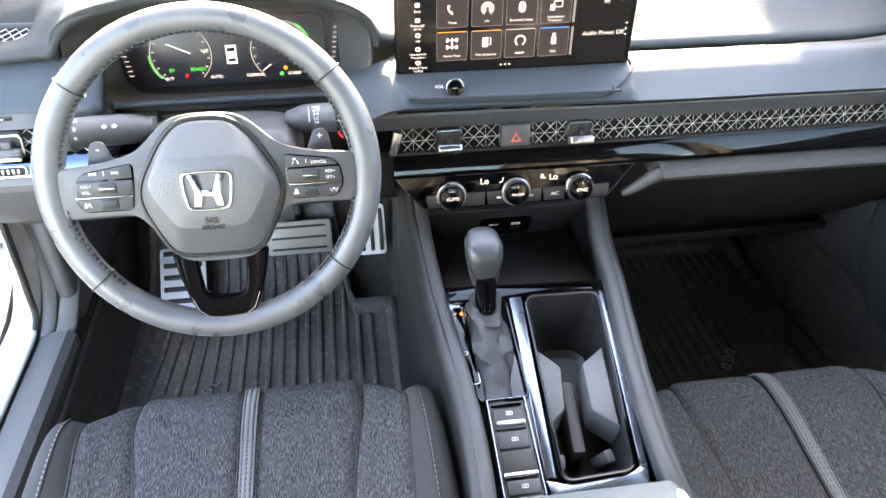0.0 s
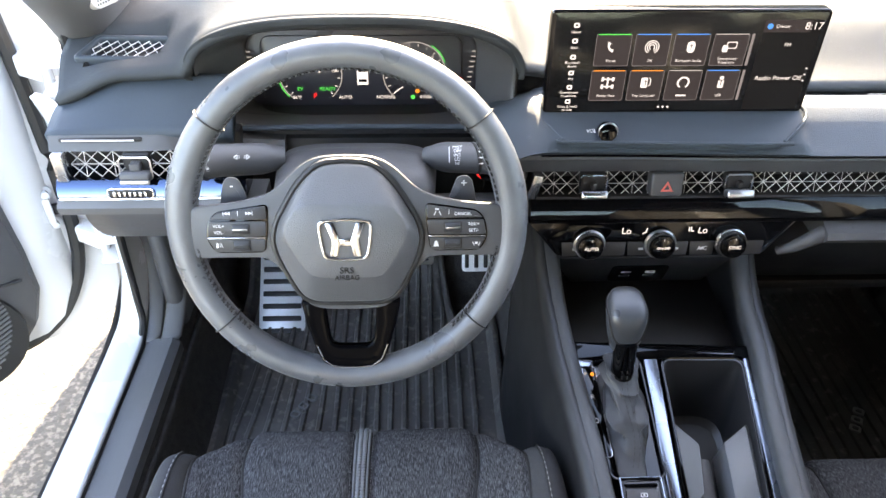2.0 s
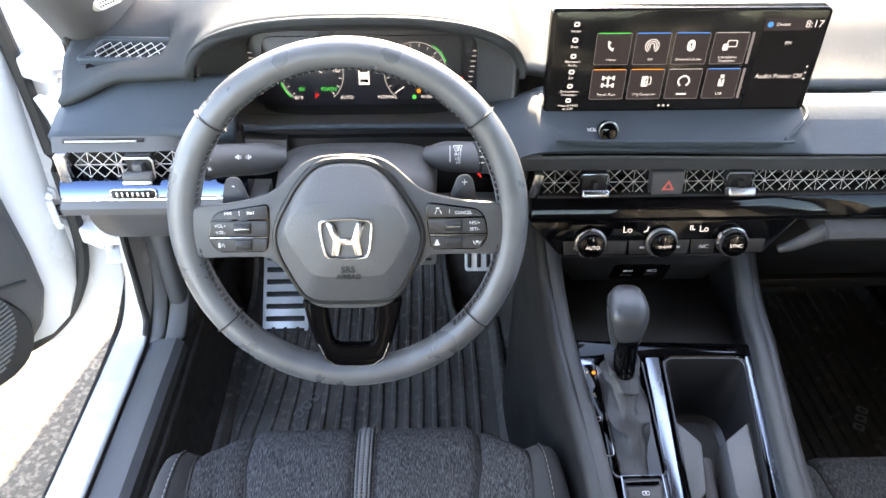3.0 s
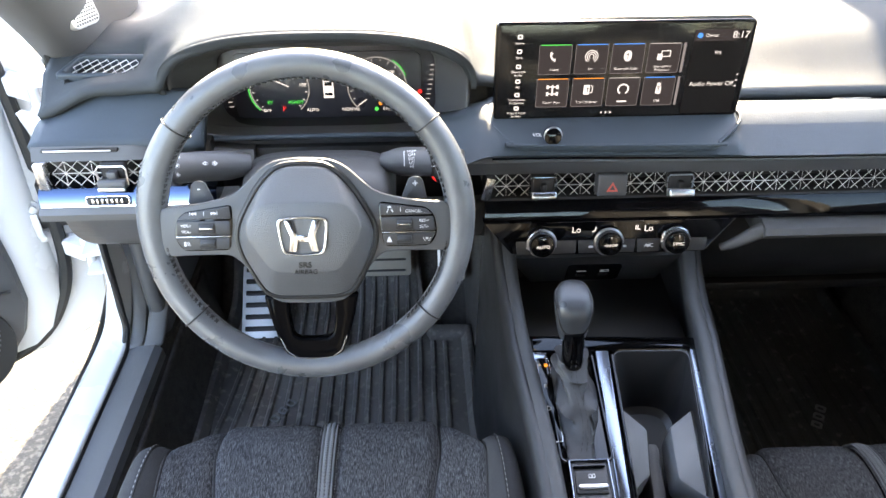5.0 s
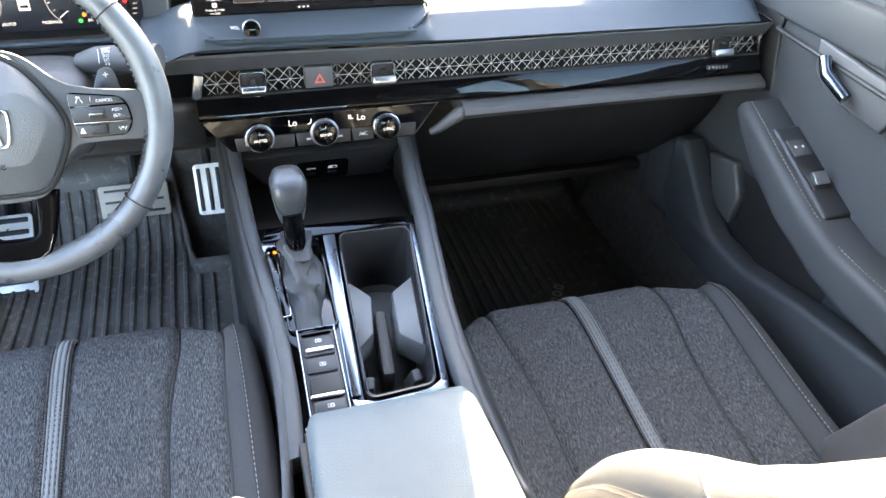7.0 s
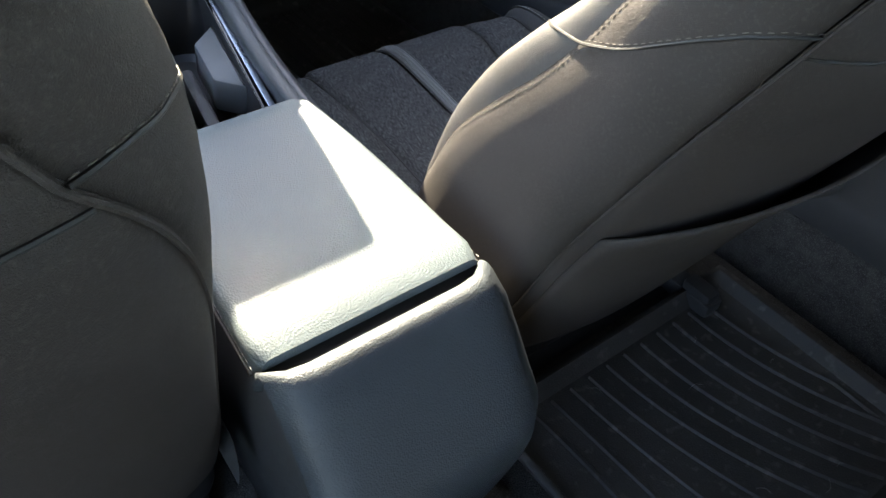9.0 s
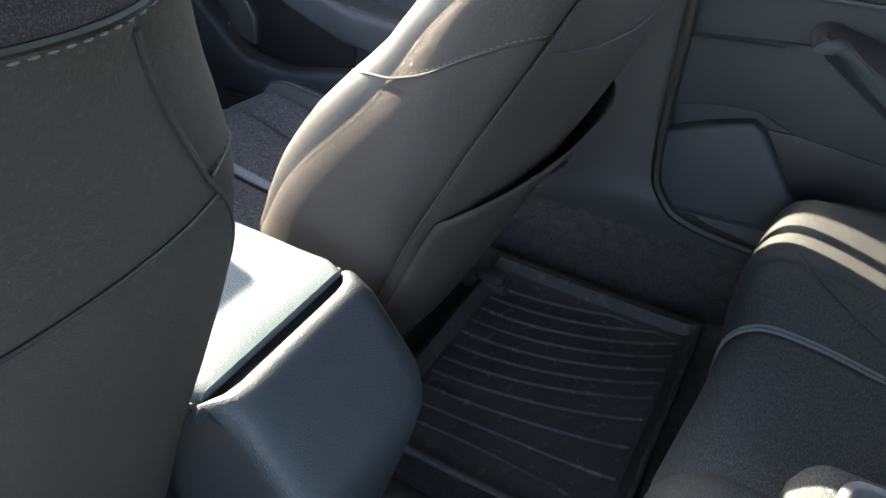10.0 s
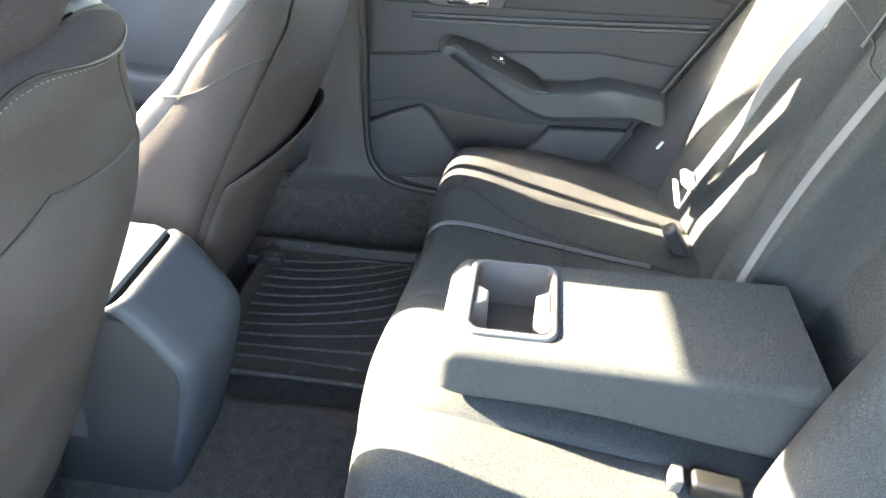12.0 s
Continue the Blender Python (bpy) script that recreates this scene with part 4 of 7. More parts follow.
    for x in (-0.0165, 0.0165):
        part("socket", plate(rounded(0.0150, 0.0065, 0.0026, 4, x, -0.045), 0.001, um @ pose(0, 0, 0.0028), 0), SATIN, us, "metal charging socket")
        part("symbol", join(plate(rounded(0.013, 0.0055, 0.001, 3, x, -0.032), 0.0005, um @ pose(0, 0, 0.0024), 0, hole=rounded(0.0115, 0.004, 0.001, 3, x, -0.032)) if x > 0 else moved(rbox((0.014, 0.0012, 0.0005), (x, -0.032, 0.0022), bevel=0), um), moved(rbox((0.004, 0.003, 0.0005), (x - 0.003, -0.032, 0.0022), (0, 0, 30), 0), um)), PRINT, us)
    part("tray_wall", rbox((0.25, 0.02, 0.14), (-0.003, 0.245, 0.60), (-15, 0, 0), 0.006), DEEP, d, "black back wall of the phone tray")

    # lower right: wrapped roll and glove box
    roll = [(0.19, 0.772), (0.145, 0.771), (0.128, 0.766), (0.124, 0.758), (0.131, 0.749), (0.16, 0.742), (0.2, 0.744)]
    part("lower_roll", band(roll, 0.200, 0.709, 30, 0.0, lambda x: (0.0, -0.001)), PLASTIC, d, "stitched charcoal roll below the trim")
    stitches([(0.2 + 0.51 * k / 40, 0.1262, 0.7575) for k in range(41)], THREAD, d, 0.004, 0.003, 0.0006)
    part("roll_end", tube(spline([(0.235, 0.142, 0.757), (0.205, 0.140, 0.756), (0.185, 0.140, 0.745), (0.170, 0.144, 0.732), (0.158, 0.150, 0.722)], 20), lambda t: 0.0125 - 0.007 * t, 10, up=(0, 1, 0)), PLASTIC, d, "grey angled end of the roll")

    def glove(u, v):
        x = 0.15 + 0.565 * u
        y = 0.195 + 0.05 * v + 0.18 * v * v
        z = 0.745 - 0.29 * v
        return x, y + 0.02 * (2 * u - 1) ** 4, z - 0.01 * (2 * u - 1) ** 6
    # near-black puts the shade under the dash into glove box and panels
    gb = part("glove_box", grid(glove, 24, 16), DEEP, d, "glove box door, near-black for the shade under the dash", thick=-0.02)
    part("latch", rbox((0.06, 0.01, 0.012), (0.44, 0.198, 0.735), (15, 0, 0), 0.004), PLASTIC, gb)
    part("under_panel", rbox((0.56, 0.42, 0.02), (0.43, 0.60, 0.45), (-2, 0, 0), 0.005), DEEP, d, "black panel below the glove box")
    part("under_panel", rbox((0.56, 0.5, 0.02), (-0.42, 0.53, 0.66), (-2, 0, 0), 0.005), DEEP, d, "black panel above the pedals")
    part("knee_panel", grid(lambda u, v: (-0.70 + 0.54 * u, 0.165 + 0.10 * v * v, 0.79 - 0.115 * v), 16, 10), PLASTIC, d, "dark knee panel below the column", thick=-0.02)

    # left end: pad, slot, side vent, bright strip and lower trim
    def cheek(u, v):
        x = -0.726 + 0.212 * u
        y = 0.186 + 0.064 * v ** 0.8
        z = 0.875 + (0.046 - 0.034 * smoothstep(-0.63, -0.735, x)) * v + 0.005 * math.sin(math.pi * v)
        return x, y, z
    part("cheek_pad", grid(cheek, 16, 10), PAD, d, "smooth cheek pad beside the instruments", thick=0.02)
    part("cheek_end", rbox((0.008, 0.24, 0.085), (-0.7285, 0.36, 0.84), (0, 0, 0), 0.004), PLASTIC, d, "grey end of the dash in the door opening")
    part("slot_strip", band([(0.25, 0.876), (0.185, 0.8745), (0.180, 0.866), (0.176, 0.859), (0.25, 0.857)], -0.722, -0.462, 20, 0.0, lambda x: (0.048 * smoothstep(-0.61, -0.465, x), -0.034 * smoothstep(-0.60, -0.465, x))), PLASTIC, d, "grey strip above the side vent")
    part("slot", rbox((0.094, 0.006, 0.0042), (-0.662, 0.1822, 0.8712), (0, 0, 0), 0.0015), DEEP, d, "narrow dark slot")
    part("slot_line", rbox((0.082, 0.004, 0.0018), (-0.664, 0.1800, 0.8714), (0, 0, 0), 0.0006), SATIN, d, "bright line in the slot")
    part("side_vent_cavity", rbox((0.2, 0.02, 0.05), (-0.61, 0.222, 0.84), bevel=0.003), DEEP, d)
    part("side_vent_mesh", lattice(-0.702, -0.52, 0.8265, 0.8565, 0.174, 0.0152, 0.0005, lean=0.25), MESH, d, "metallic lattice of the side vent")
    part("vent_end", rbox((0.014, 0.03, 0.036), (-0.711, 0.18, 0.8415), (0, 0, 0), 0.002), SATIN, d, "champagne metal end cap of the side vent")
    k = part("vent_knob", rbox((0.032, 0.014, 0.024), (-0.624, 0.178, 0.8455), (-6, 0, 0), 0.004, 3), DEEP, d, "black vent tab in a chrome-edged frame")
    part("stem", rbox((0.012, 0.014, 0.012), (-0.624, 0.168, 0.843), (-6, 0, 0), 0.002), PLASTIC, k)
    part("tab", rbox((0.036, 0.016, 0.012), (-0.624, 0.162, 0.8345), (-20, 0, 0), 0.004, 3), PLASTIC, k, "dark tab with a bright edge")
    part("tab_edge", rbox((0.034, 0.004, 0.005), (-0.624, 0.1535, 0.8305), (-12, 0, 0), 0.0015, 2), SATIN, k, "bright tab edge")
    part("frame", tube([(-0.642, 0.163, 0.832), (-0.642, 0.166, 0.852), (-0.639, 0.1665, 0.856), (-0.609, 0.1665, 0.856), (-0.606, 0.166, 0.852), (-0.606, 0.163, 0.832)], 0.0012, 6), SATIN, k)
    part("side_bright_strip", band([(0.2, 0.8255), (0.167, 0.8255), (0.160, 0.818), (0.157, 0.806), (0.2, 0.804)], -0.72, -0.5, 10), DARKMIRROR, d, "mirror-bright strip below the side vent")
    part("bright_edge", tube([(-0.718, 0.1575, 0.8055), (-0.6, 0.1575, 0.8055), (-0.5, 0.159, 0.8055)], 0.002, 8), CHROME, d, "chrome edge")
    tw = part("thumb_wheel", rbox((0.052, 0.006, 0.0105), (-0.634, 0.1585, 0.8135), (-14, 0, 0), 0.003, 3), DEEP, d, "black vent thumb wheel in a bright frame")
    part("ridges", join(*[rbox((0.003, 0.004, 0.006), (-0.652 + 0.006 * j, 0.1555, 0.8135), (-14, 0, 0), 0.0006) for j in range(7)]), SATIN, tw)
    part("frame", tube([(-0.634 + x, 0.1557 + 0.25 * z, 0.8135 + z) for x, z in rounded(0.053, 0.0115, 0.004)], 0.0009, 6, True), CHROME, tw)
    part("side_lower_trim", band([(0.2, 0.805), (0.158, 0.8045), (0.150, 0.797), (0.152, 0.787), (0.2, 0.785)], -0.722, -0.48, 10), TRIM, d, "grey lower trim")
    # corner defroster vents on the top pad
    for x0, y0, z0, rx, w, h, skew in ((-0.647, 0.2915, 0.9365, 11, 0.090, 0.036, 0.006), (0.686, 0.315, 0.9015, 14, 0.086, 0.036, -0.006)):
        m2 = pose(x0, y0, z0, rx, 0, -3 if x0 < 0 else 6)
        hole = [(x + skew * 2 * y / h * (1 if x < 0 else 0.3), y) for x, y in rounded(w, h, 0.005)]
        rim = [(x + skew * 2 * y / h, y) for x, y in rounded(w + 0.016, h + 0.015, 0.008)]
        cv = part("corner_vent", plate(rim, 0.016, m2 @ pose(0, 0, 0.002), 0.003, 3, hole=hole), PAD, d, "defroster vent in the dash corner")
        part("vent_depth", plate(rounded(w + 0.008, h + 0.008, 0.005), 0.002, m2 @ pose(0, 0, -0.013), 0), DEEP, cv)
        part("vent_mesh", moved(lattice(-w / 2, w / 2, -h / 2, h / 2, 0.0, 0.0125, 0.00045, False), m2 @ pose(0, 0, -0.003, -90)), MESH, cv, "metallic lattice")

    # binnacle: hood lip, inner walls, lower ledge
    def arch(s, w, h, zb):
        """A point on the hood's arch; s from 0 (left foot) to 1 (right foot)."""
        a = math.pi * (1 - s)
        ca, sa = math.cos(a), math.sin(a)
        return CX + w * math.copysign(abs(ca) ** 0.75, ca), zb + h * abs(sa) ** 0.72

    def lip(u, v):
        q = math.pi * (v - 0.5)
        x, z = arch(u, 0.193 + 0.007 * math.cos(q), 0.071 + 0.008 * math.cos(q), 0.919)
        return x, 0.236 - 0.010 * math.cos(q) + 0.014 * (v - 0.5) + 0.012 * (1 - math.sin(math.pi * u)) ** 2, z + 0.006 * (v - 0.5)
    part("hood_lip", grid(lip, 80, 12), DASH, d, "grained lip of the instrument hood", thick=0.003)

    def inner(u, v):
        a = math.pi - 2 * math.pi * u
        ca, sa = math.cos(a), math.sin(a)
        k = smoothstep(0.0, 1.0, v)
        w = 0.189 - 0.040 * v
        h = (0.066 - 0.018 * k) if sa > 0 else 0.062
        e1, e2 = 0.75 - 0.4 * k, 0.72 - 0.4 * k
        if sa < 0:
            e1, e2 = 0.55 - 0.2 * k, 0.42 - 0.1 * k
        x, z = CX + w * math.copysign(abs(ca) ** e1, ca), 0.918 - 0.025 * v + h * math.copysign(abs(sa) ** e2, sa)
        return x, 0.235 + 0.102 * v + 0.012 * (1 - abs(sa)) ** 2 * (1 - v), z
    part("hood_lining", grid(inner, 120, 14, True), PLASTIC, d, "dark lining of the instrument hood", thick=-0.003)
    part("ledge", band([(0.35, 0.837), (0.3, 0.838), (0.262, 0.845), (0.25, 0.851), (0.243, 0.848), (0.25, 0.838), (0.35, 0.825)], CX - 0.178, CX + 0.178, 12), PLASTIC, d, "ledge below the instruments")
    part("ledge_edge", tube(spline([(CX - 0.172, 0.226, 0.858), (CX - 0.115, 0.233, 0.8575), (CX, 0.235, 0.8575), (CX + 0.115, 0.233, 0.8575), (CX + 0.172, 0.226, 0.858)], 24), 0.0035, 8), PAD, d, "rounded edge of the ledge")
    # solid black box stands in for the shaded gap over the column
    part("column_gap_fill", rbox((0.32, 0.12, 0.09), (CX, 0.30, 0.795), bevel=0.01), DEEP, d, "black box for the shade above the steering column")
    part("cheek_strip", band([(0.25, 0.845), (0.2, 0.846), (0.18, 0.838), (0.19, 0.829), (0.25, 0.827)], -0.2, -0.14, 6), PAD, d)


dashboard()


def instruments():
    c = thing("instrument_cluster", "lit digital instrument display with dark glass and white scales", "instrument display", (-0.369, 0.33, 0.84))
    m = pose(-0.369, 0.338, 0.886, 82)
    part("display", plate(rounded(0.302, 0.118, 0.02), 0.02, m, 0.002), CLUSTER, c, "dark surround of the display")
    part("glass", plate(rounded(0.262, 0.094, 0.014), 0.004, m @ pose(0, -0.002, 0.003), 0.001), CLUSTER, c, "dark display glass")
    z = 0.0042

    def arc(cx, cy, r, a0, a1, material, w=0.0008, n=28):
        pts = [(cx + r * math.cos(radians(a0 + (a1 - a0) * k / n)), cy + r * math.sin(radians(a0 + (a1 - a0) * k / n)), z) for k in range(n + 1)]
        part("scale", moved(tube(pts, w, 5, flat=0.4), m), material, c)
    for cx in (-0.068, 0.068):
        arc(cx, -0.004, 0.041, -50, 230, LIT_DIM, 0.0006)
        ticks = [rbox((0.004, 0.0007, 0.0004), (cx + 0.037 * math.cos(radians(a)), -0.004 + 0.037 * math.sin(radians(a)), z), (0, 0, a), 0) for a in range(-45, 230, 18)]
        part("ticks", moved(join(*ticks), m), LIT, c)
    arc(-0.068, -0.004, 0.043, 178, 226, LIT_GREEN, 0.0008)
    arc(0.068, -0.004, 0.043, 20, 58, LIT_GREEN, 0.0007)
    part("needle", moved(rbox((0.034, 0.0013, 0.0004), (-0.07, 0.005, z + 0.0003), (0, 0, -25), 0), m), LIT, c)
    part("needle", moved(rbox((0.014, 0.0013, 0.0004), (0.047, -0.026, z + 0.0003), (0, 0, 35), 0), m), LIT, c)
    for txt, x, y, s, mt in (("100", -0.036, 0.0, 0.008, LIT), ("READY", -0.047, -0.0245, 0.0085, LIT_GREEN), ("EV", -0.083, -0.0245, 0.0085, LIT_GREEN), ("P", -0.064, -0.034, 0.012, LIT_RED), ("AUTO", -0.024, -0.036, 0.0075, LIT),
                             ("NORMAL", 0.03, -0.036, 0.0075, LIT), ("86\u00b0F", -0.088, -0.036, 0.0075, LIT), ("010426", 0.084, -0.036, 0.007, LIT), ("80", 0.066, 0.022, 0.0085, LIT), ("100", 0.088, 0.016, 0.0085, LIT), ("120", 0.098, 0.0, 0.0085, LIT)):
        lettering(txt, s * 0.82, m @ pose(x, y, z), mt, c, thick=0.0001)
    for x, y, mt in ((0.072, -0.028, LIT_ORANGE), (0.066, -0.036, LIT_GREEN)):
        part("lamp", moved(disc(0.0028, 0.0006, (x, y, z), bevel=0), m), mt, c)
    car = part("car_symbol", moved(rbox((0.0145, 0.026, 0.0006), (0, -0.006, z), bevel=0.003), m), LIT, c, "pale car symbol")
    part("car_window", moved(join(rbox((0.0105, 0.0055, 0.0008), (0, 0.001, z), bevel=0.0003), rbox((0.0105, 0.004, 0.0008), (0, -0.0135, z), bevel=0.0003)), m), SCREEN, car)
    # side scales outside the glass
    for s in (-1, 1):
        bars = [rbox((0.006, 0.0011, 0.0005), (s * (0.138 + 0.0022 * k / 2), -0.03 + 0.0068 * k, 0.002), (0, 0, 0), 0) for k in range(9)]
        part("side_scale", moved(join(*bars), m), LIT_DIM, c)
    part("lamp", moved(disc(0.003, 0.0006, (0.128, -0.012, 0.0045), bevel=0), m), LIT_RED, c)


instruments()


def display():
    W, H = 0.308, 0.123
    m = pose(0.003, 0.2, 0.9535, 90)
    s = thing("touchscreen", "wide black touchscreen showing lit rows of menu tiles", "touchscreen", (0.003, 0.21, 0.89))
    part("housing", plate(rounded(W, H, 0.006), 0.016, m, 0.002, 3), PIANO, s, "gloss black housing")
    part("glass", plate(rounded(W - 0.006, H - 0.006, 0.004), 0.001, m @ pose(0, 0, 0.0006), 0.0003), SCREEN, s, "dark display glass")
    part("stand", rbox((0.272, 0.05, 0.085), (0.003, 0.237, 0.8975), bevel=0.008), PLASTIC, s, "dark mount behind the display")
    def uv(u, v, z=0.0009):
        return m @ pose((u - 0.5) * W, (0.5 - v) * H, z)
    part("side_panel", plate([(-0.032, -0.053), (0.032, -0.053), (0.032, 0.053), (-0.032, 0.053)], 0.0003, uv(0.868, 0.53), 0), PANEL_LIT, s, "slightly lit side panel")
    part("owner_bar", plate([(-0.026, -0.007), (0.026, -0.007), (0.026, 0.007), (-0.026, 0.007)], 0.0003, uv(0.85, 0.15, 0.0012), 0), TILE, s)
    tiles = (("Phone", LIT_GREEN), ("FM", LIT_BLUE), ("Bluetooth Audio", LIT_BLUE), ("Smartphone\nProjection", LIT_DIM), ("Power Flow", LIT_ORANGE), ("Trip Computer", LIT_ORANGE), ("", LIT_DIM), ("USB", LIT_BLUE))
    for i, (txt, top) in enumerate(tiles):
        u, v = 0.232 + 0.142 * (i % 4), 0.37 + 0.345 * (i // 4)
        c = uv(u, v)
        t = part("menu_tile", plate(rounded(0.0392, 0.0372, 0.002), 0.0003, c, 0), TILE, s, "dim menu tile with a white symbol")
        part("tile_edge", plate(rounded(0.0392, 0.0372, 0.002), 0.0002, c @ pose(0, 0, 0.0002), 0, hole=rounded(0.0384, 0.0364, 0.002)), TILE_EDGE, t)
        part("tile_top", plate([(-0.018, -0.0005), (0.018, -0.0005), (0.018, 0.0005), (-0.018, 0.0005)], 0.0002, c @ pose(0, 0.0182, 0.0004), 0), top, t, "coloured top line")
        if txt:
            lettering(txt, 0.0044, c @ pose(0, -0.0125, 0.0004), LIT, t, thick=0.0)
        else:
            part("bar", plate([(-0.006, -0.001), (0.006, -0.001), (0.006, 0.001), (-0.006, 0.001)], 0.0002, c @ pose(0, -0.0125, 0.0004), 0), LIT, t)
        k = c @ pose(0, 0.0035, 0.0004)
        if i == 0:
            sym = tube([(-0.006 * math.cos(radians(a)) + 0.001, -0.006 * math.sin(radians(a)) + 0.002, 0) for a in range(-35, 90, 12)], lambda q: 0.0011 + 0.0012 * abs(2 * q - 1) ** 3, 6, flat=0.2)
        elif i in (1, 6):
            sym = join(*[tube([(r * math.cos(radians(a)), r * math.sin(radians(a)), 0) for a in range(-60, 241, 15)], 0.0006 if i == 1 else 0.0011, 5, flat=0.3) for r in ((0.0028, 0.0052, 0.0075) if i == 1 else (0.0062,))])
        elif i == 2:
            sym = join(plate(rounded(0.009, 0.0135, 0.0045), 0.0002, None, 0))
        elif i == 3:
            sym = join(plate(rounded(0.0115, 0.008, 0.001, 3, 0.002, 0.002), 0.0002, None, 0, hole=rounded(0.0095, 0.006, 0.001, 3, 0.002, 0.002)), plate(rounded(0.006, 0.008, 0.001, 3, -0.005, -0.002), 0.0002, None, 0))
        elif i == 4:
            sym = join(rbox((0.002, 0.014, 0.0003), bevel=0), rbox((0.012, 0.0015, 0.0003), (0, 0.0045, 0), bevel=0), rbox((0.012, 0.0015, 0.0003), (0, -0.0045, 0), bevel=0),
                       *[rbox((0.0028, 0.005, 0.0003), (x, y, 0), bevel=0) for x in (-0.006, 0.006) for y in (-0.0045, 0.0045)])
        elif i == 5:
            sym = join(plate(rounded(0.0075, 0.0125, 0.001, 3, -0.0015, 0), 0.0002, None, 0), tube([(0.003, -0.004, 0), (0.0055, -0.003, 0), (0.0055, 0.004, 0), (0.0035, 0.006, 0)], 0.0006, 5, flat=0.3))
        else:
            sym = join(plate(rounded(0.0065, 0.0095, 0.001, 3, 0, -0.002), 0.0002, None, 0), plate(rounded(0.0045, 0.004, 0.0005, 3, 0, 0.0055), 0.0002, None, 0))
        part("symbol", moved(sym, k), LIT, t)
        if i in (2, 5, 7):
            part("symbol_gap", moved(join(rbox((0.0008, 0.007, 0.0003), (0, 0, 0.0003), (0, 0, 0), 0), rbox((0.004, 0.0008, 0.0003), (-0.0003, 0.002, 0.0003), (0, 0, 0), 0)), k), TILE, t)
    for v in (0.37, 0.715):
        part("menu_tile", plate([(-0.0025, -0.0185), (0.0005, -0.0185), (0.0005, 0.0185), (-0.0025, 0.0185)], 0.0003, uv(0.738, v), 0), TILE_EDGE, s)
    for txt, v in (("Home", 0.2), ("Back", 0.345), ("Bluetooth\nAudio", 0.505), ("FM", 0.65), ("Smartphone\nProjection", 0.80), ("Press & Hold\nto Add", 0.945)):
        lettering(txt, 0.0043, uv(0.092, v), LIT, s, thick=0.0)
        part("symbol", plate(rounded(0.0062, 0.0055, 0.0015, 3), 0.0002, uv(0.092, v - 0.062 - (0.008 if "\n" in txt else 0)), 0, hole=rounded(0.003, 0.0022, 0.0006, 3)), LIT, s)
    lettering("Audio Power Off", 0.0078, uv(0.868, 0.645, 0.0014), LIT, s, thick=0.0)
    lettering("FM", 0.0062, uv(0.868, 0.325, 0.0014), LIT, s, thick=0.0)
    lettering("Owner", 0.0055, uv(0.832, 0.15, 0.0016), LIT, s, thick=0.0)
    lettering("8:17", 0.0118, uv(0.944, 0.15, 0.0016), LIT, s, thick=0.0)
    part("owner_dot", moved(disc(0.0032, 0.0004, bevel=0), uv(0.785, 0.15, 0.0016)), LIT_BLUE, s)
    part("page_dots", join(*[moved(disc(0.0012, 0.0004, bevel=0), uv(0.44 + 0.018 * k, 0.935)) for k in range(3)]), LIT, s)
    part("menu_dots", join(*[moved(disc(0.001, 0.0004, bevel=0), uv(0.965, 0.55 + 0.06 * k, 0.0015)) for k in range(3)]), LIT, s)


display()

# ---- centre console ----
def deck(y):
    """Height of the sloping console deck."""
    return 0.62 + 0.23 * y


SLOPE = math.degrees(math.atan(0.23))


